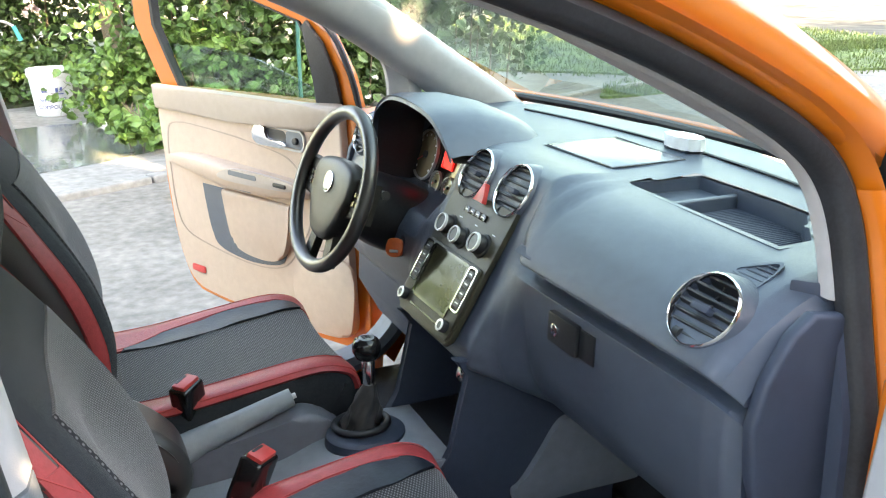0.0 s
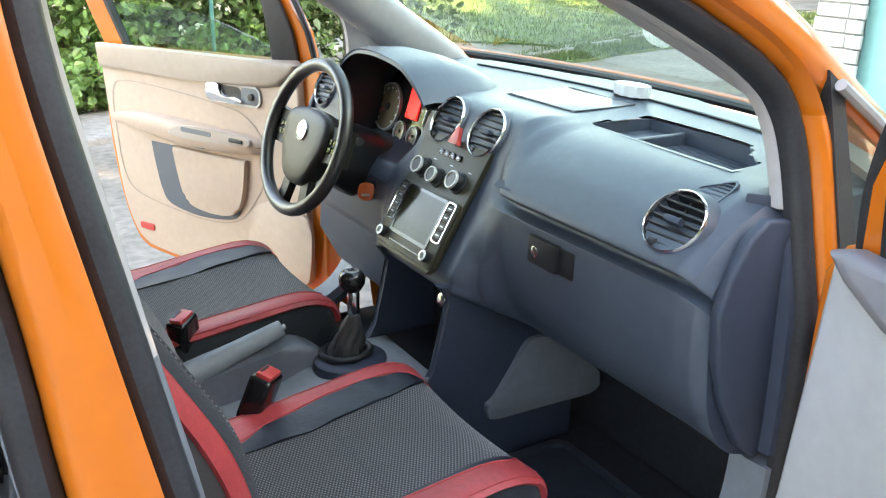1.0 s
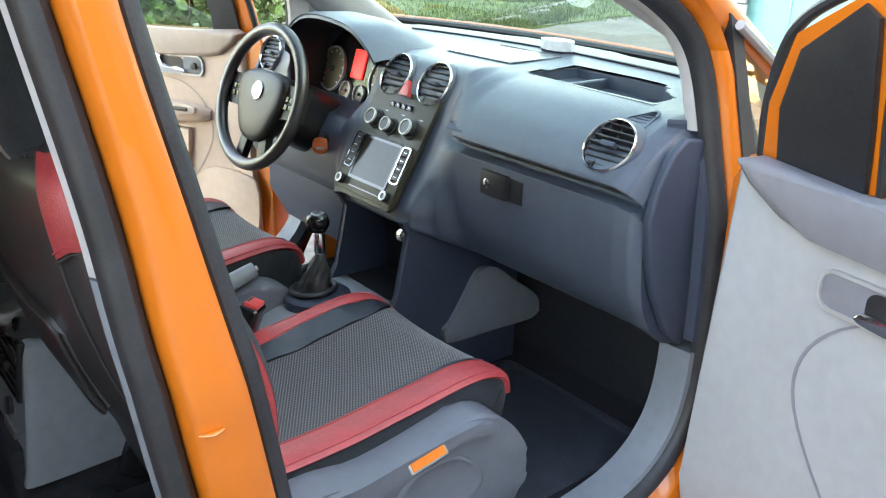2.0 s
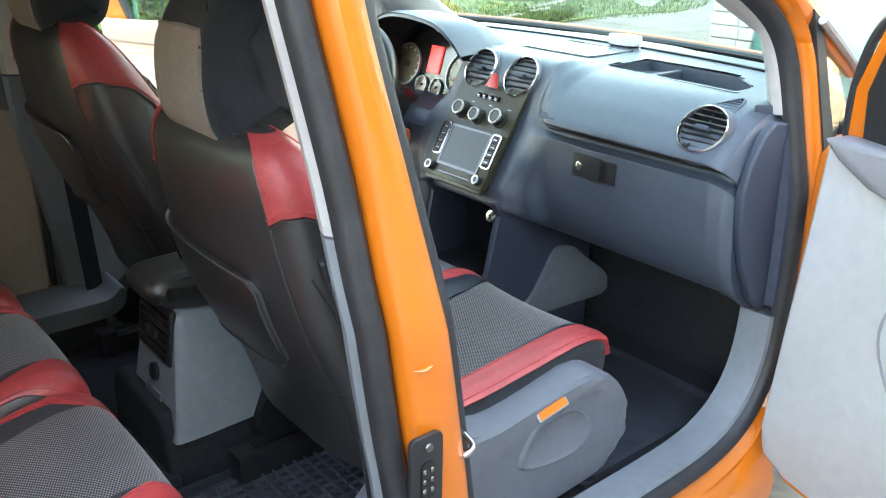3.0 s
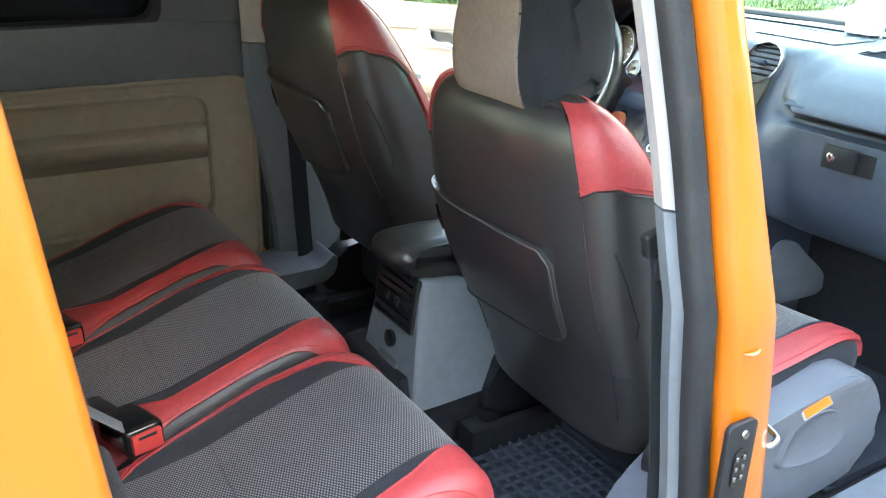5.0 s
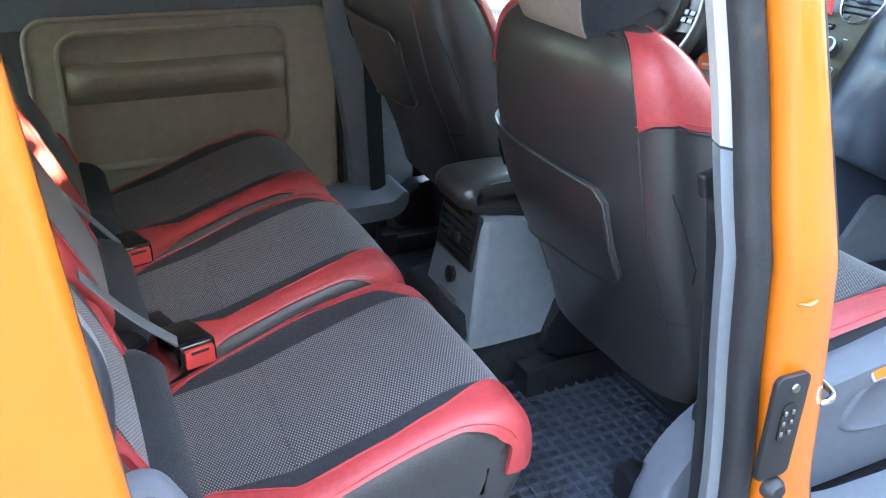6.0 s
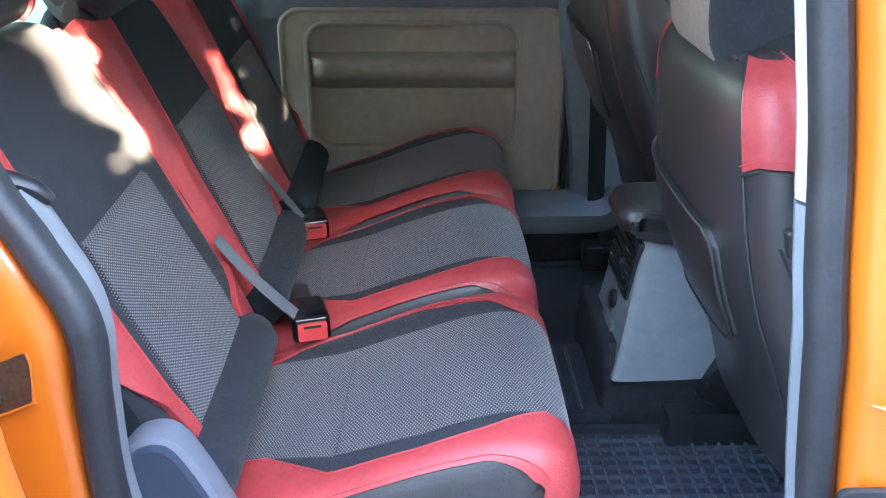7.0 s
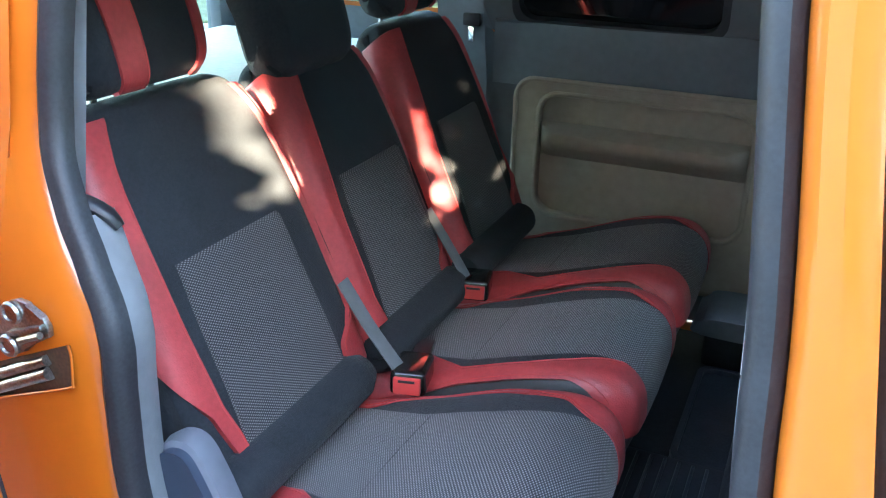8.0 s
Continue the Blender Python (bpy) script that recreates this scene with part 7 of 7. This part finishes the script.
bush((4.7, 8.6, 0.06), (1.5, 0.8, 2.9), 7000, 0.11, LEAF, 6, "tall leafy hedge with cream blossom", 50, BLOSSOM, 0.035)
bush((1.9, 7.5, 0.06), (1.2, 0.5, 0.9), 3600, 0.085, LEAF2, 12, "leafy green undergrowth at the hedge's foot")
bush((-4.6, 9.2, 0.06), (2.2, 1.0, 3.0), 6000, 0.11, LEAF, 7, "tall green hedge behind the path")
bush((13.0, 22.5, 0.0), (6.5, 1.4, 3.4), 3600, 0.2, LEAF, 8, "tall green hedge far behind the lawn")
tagged(part("fence_post", tube([(2.5, 6.85, 0.0), (2.5, 6.85, 2.4)], 0.02, 10), POSTGREEN), "thin teal metal post in the hedge", "post")
trunk = thing("tree", "old tree trunk with peeling pale bark", "tree", (1.05, 9.3, 0.1))
part("trunk", tube([(1.12, 9.25, 0.0), (1.05, 9.3, 0.7), (0.95, 9.35, 1.5), (0.8, 9.4, 2.6), (0.75, 9.4, 4.0)], [0.17, 0.13, 0.12, 0.1, 0.05], 14, 30), BARK, trunk)
part("limb", tube([(0.95, 9.35, 1.5), (1.5, 9.3, 2.4), (2.2, 9.2, 3.2)], [0.07, 0.05, 0.02], 10, 16), BARK, trunk)
part("limb", tube([(1.15, 9.2, 0.05), (1.3, 9.2, 0.8), (1.22, 9.25, 1.8)], [0.06, 0.05, 0.03], 10, 16), BARK, trunk)
rngt = random.Random(9)
bm = bmesh.new()
for _ in range(2500):
    a = Vector((rngt.gauss(0, 1), rngt.gauss(0, 0.7), rngt.gauss(0, 0.6)))
    leaf_mesh(bm, Vector((1.2, 9.6, 4.0)) + a * 1.2, 0.15, rngt)
tagged(part("crown", bm, LEAFDARK, trunk, smooth=False), kind="stuff")

bk = thing("bucket", "white plastic bucket with blue lettering and a lid", "bucket", (0.29, 8.56, 0.046))
BM = Matrix.Translation((0.29, 8.56, 0.046)) @ Matrix.Scale(1.38, 4)
part("pail", lathe([(0.0, 0.0), (0.125, 0.0), (0.13, 0.006), (0.158, 0.31), (0.158, 0.33)], 40, BM), PLASTICWHITE, bk, "white plastic pail")
part("lid", lathe([(0.160, 0.29), (0.168, 0.30), (0.168, 0.345), (0.158, 0.352), (0.10, 0.348), (0, 0.348)], 40, BM), PLASTICWHITE, bk, "white lid")
part("bail", tube([BM @ Vector((0.165 * math.cos(a), 0.165 * math.sin(a), 0.30 - 0.12 * math.sin((a - math.pi) * 1.0) ** 2 * (1 if a > math.pi else 0))) for a in np.linspace(math.pi * 1.0, math.tau, 24)], 0.003, 6), STEEL, bk)


def lettering(text, size, m, material, parent, name="lettering", bend=None):
    """Raised letters from the built-in font, bent round a cylinder where asked."""
    cu = bpy.data.curves.new("text", "FONT")
    cu.body, cu.size, cu.align_x, cu.align_y, cu.extrude = text, size, "CENTER", "CENTER", 0.0006
    ob = bpy.data.objects.new("text", cu)
    scene.collection.objects.link(ob)
    me = bpy.data.meshes.new_from_object(ob.evaluated_get(bpy.context.evaluated_depsgraph_get()))
    bpy.data.objects.remove(ob)
    bm = bmesh.new()
    bm.from_mesh(me)
    bpy.data.meshes.remove(me)
    if bend:
        for v in bm.verts:
            a = v.co.x / bend
            v.co.x, v.co.z = (bend + v.co.z) * math.sin(a), (bend + v.co.z) * math.cos(a) - bend
    bm.transform(m)
    return part(name, bm, material, parent, smooth=False)


for text, z, size in (("SEMI-JOINT", 0.125, 0.040), ("COMPOUND", 0.072, 0.040)):
    R = 0.128 + 0.028 * z / 0.31 + 0.003
    lettering(text, size, BM @ basis((0, -R, z), (1, 0, 0), (0, 0, 1)), INK, bk, bend=R)
for x, w, z, h in ((-0.055, 0.04, 0.195, 0.02), (0.03, 0.02, 0.20, 0.035), (0.06, 0.02, 0.205, 0.03), (0.045, 0.06, 0.172, 0.008)):
    part("label_bar", rbox((x, -math.sqrt(0.147**2 - x**2) - 0.003, z), (w, 0.004, h), 0, 1, BM), INK, bk)
hook = thing("pipe_handle", "bent pale metal pipe with a teal grip in the rose bush", "tool", (-0.05, 8.3, 1.0))
part("pipe", tube([(-0.6, 8.4, 0.6), (-0.35, 8.35, 1.0), (-0.1, 8.3, 1.03), (0.02, 8.3, 0.98)], 0.014, 8, 20), LIGHT, hook)
part("grip", tube([(0.02, 8.3, 0.98), (0.07, 8.28, 0.84)], 0.022, 10), TEAL, hook)

# lawn and further ground ahead
def lawn(cx, cy, sx, sy, n, seed, name="lawn", label="sunny rough grass", turn=0.0):
    rng = random.Random(seed)
    g = thing(name, label, "grass", (cx, cy, 0), kind="stuff")
    ol = [(cx + sx * math.cos(a) * rng.uniform(0.9, 1.1), cy + sy * math.sin(a) * rng.uniform(0.85, 1.15)) for a in np.linspace(0, math.tau, 20, endpoint=False)]
    R = Matrix.Translation((cx, cy, 0)) @ Matrix.Rotation(radians(turn), 4, "Z") @ Matrix.Translation((-cx, -cy, 0))
    part("turf", prism(spline(ol, 80, True), 0.0, 0.03, R), TURF, g)
    bm = bmesh.new()
    for _ in range(n):
        a, r = rng.random() * math.tau, math.sqrt(rng.random())
        x, y = cx + sx * r * math.cos(a), cy + sy * r * math.sin(a)
        h, w, d = rng.uniform(0.04, 0.12), rng.uniform(0.006, 0.014), rng.random() * math.tau
        p = Vector((x, y, 0.02))
        e = Vector((math.cos(d), math.sin(d), 0)) * w
        bm.faces.new((bm.verts.new(p - e), bm.verts.new(p + e), bm.verts.new(p + Vector((rng.gauss(0, 0.03), rng.gauss(0, 0.03), h)))))
    bm.transform(R)
    part("blades", bm, GRASS, g, smooth=False)


lawn(11.2, 14.2, 6.4, 6.6, 22000, 1)
lawn(9.0, 8.35, 2.6, 0.55, 3500, 5, label="rough grass grown over the kerb", turn=21)
lawn(14.6, 10.9, 3.6, 0.75, 4500, 2, label="narrow strip of grass beyond the road")
edge = thing("lawn_kerb", "broken pale kerb half overgrown along the lawn", "kerb", (8.8, 8.4, 0), kind="structure")
for x, y, w in ((7.56, 7.97, 1.15), (9.10, 8.57, 0.80), (10.26, 9.03, 0.70)):
    part("kerb_stone", rbox((0, 0, 0.035), (w, 0.13, 0.09), 0.02, 2, Matrix.Translation((x, y, 0)) @ Matrix.Rotation(radians(20), 4, "Z")), CONCRETE, edge)
tagged(part("yard_slab", rbox((26, 18, 0.01), (26, 12, 0.02), 0.0, 1), FARYARD), "mottled grey concrete yard far off", "pavement", kind="structure")

# garage ahead: turquoise gate between white brick piers
gar = thing("garage", "garage with white brick pier and turquoise metal gate", "garage", (5.6, 0.5, 0), kind="structure")
gate = part("gate", rbox((5.62, 0.0, 1.15), (0.06, 4.2, 2.3), 0.01), TURQ, gar, "turquoise painted metal gate")
for k in range(6):
    sub("gate_rib", rbox((5.585, -1.75 + 0.7 * k, 1.15), (0.012, 0.03, 2.2), 0.004, 1), TURQ, gate)
pier = part("pier", rbox((5.62, 2.26, 1.25), (0.25, 0.30, 2.5), 0.002, 1), MORTAR, gar, "white silicate brick pier")
unit = {}
for w in (0.25, 0.12):
    b = rbox((0, 0, 0), (0.03, w, 0.088), 0.004, 1)
    me = bpy.data.meshes.new("brick")
    b.to_mesh(me)
    b.free()
    me.materials.append(BRICK)
    unit[w] = me
for row in range(24):
    z = 0.05 + 0.1 * row
    for w, y in (((0.25, 2.235), (0.12, 2.05 + 0.0)) if row % 2 else ((0.12, 2.17), (0.25, 2.37))):
        o = new("brick", unit[w])
        o.parent = pier
        o.location = (5.49, {2.235: 2.29, 2.05: 2.10}.get(y, y - 0.0) if row % 2 else (2.11 if w == 0.12 else 2.30), z)
part("gable", rbox((5.9, 0.2, 2.6), (0.9, 4.6, 0.2), 0.02), CONCRETE, gar)
part("garage_wall", rbox((6.2, 0.2, 1.25), (0.9, 4.4, 2.5), 0.02), MORTAR, gar)

# unseen plain house across the yard behind the camera, added to shade the car, with tree crowns over its roof
house = thing("house", "unseen long plain house across the yard, added to shade the car", "house", (0, -9.6, 0), kind="structure")
part("wall", rbox((2.0, -9.8, 2.15), (40.0, 0.4, 4.3), 0.02), CONCRETE, house)
part("roof", prism([(-0.6, 4.3), (6.5, 4.3), (3.0, 4.6)], -18, 22, basis((0, -9.6, 0), (0, -1, 0), (0, 0, 1))), MORTAR, house)
rngh = random.Random(21)
# Unseen trees, added and spaced to block or pass the low sun.
for k in range(7):
    big = k > 2
    at = Vector((-5.35 + 5.9 * k + (0.5 if k == 2 else 0), -12.5, 0))
    tr = thing("tree", "unseen leafy tree behind the house, added to filter the sun", "tree", at)
    part("trunk", tube([at, at + Vector((0.1, 0, 2.5)), at + Vector((-0.1, 0.1, 5.5))], [0.2, 0.16, 0.06], 12, 16), BARK, tr)
    bm = bmesh.new()
    for _ in range(7000 if big else 6000):
        p = Vector((rngh.gauss(0, 1), rngh.gauss(0, 0.8), rngh.gauss(0, 0.7)))
        leaf_mesh(bm, at + (Vector((0, 0, 7.0)) + Vector((p.x * 1.6, p.y * 2.2, p.z * 2.2)) if big else Vector((p.x * 1.6, p.y, 8.65 + 1.3 * p.z)) if _ % 3 == 0 else Vector((p.x * 1.05 - 0.27, p.y * 1.5, 5.19 + 0.95 * p.z))), 0.4 if big else 0.3, rngh)
    tagged(part("crown", bm, LEAF, tr, smooth=False), kind="stuff")
# Unseen tree behind the camera, added to shape the sun entering the car.
at = Vector((1.05, -5.0, 0))
tr = thing("tree", "unseen slim young tree, added to dapple the sun on the rear seats", "tree", at)
part("trunk", tube([at, at + Vector((0.05, 0, 1.6)), at + Vector((-0.05, 0.05, 3.6))], [0.07, 0.05, 0.02], 12, 16), BARK, tr)
bm = bmesh.new()
# Openings left in the crown so that sun spots land on the seats.
GAPS = [(0.848, 3.05, 0.004), (0.928, 3.085, 0.018), (0.955, 3.02, 0.016), (1.0, 2.975, 0.010), (1.02, 2.93, 0.004), (1.135, 3.2, 0.02), (1.155, 3.13, 0.02), (1.175, 3.23, 0.018), (1.225, 3.16, 0.020), (1.27, 3.08, 0.019), (1.305, 2.98, 0.019)]
for _ in range(18000):
    u, v, y = rngh.uniform(0.0, 3.1), rngh.uniform(1.5, 4.7), rngh.gauss(0, 0.22)
    if abs((u - 1.55) / 1.5) ** 3 + abs((v - 3.1) / 1.62) ** 3 > 1 + 0.25 * rngh.random():
        continue
    if all(math.hypot(u - gx, v - gz) > r + 0.035 for gx, gz, r in GAPS):
        leaf_mesh(bm, Vector((u - 0.404 * y, at.y + y, v - 0.3925 * y)), 0.09, rngh)
tagged(part("crown", bm, LEAF, tr, smooth=False), kind="stuff")
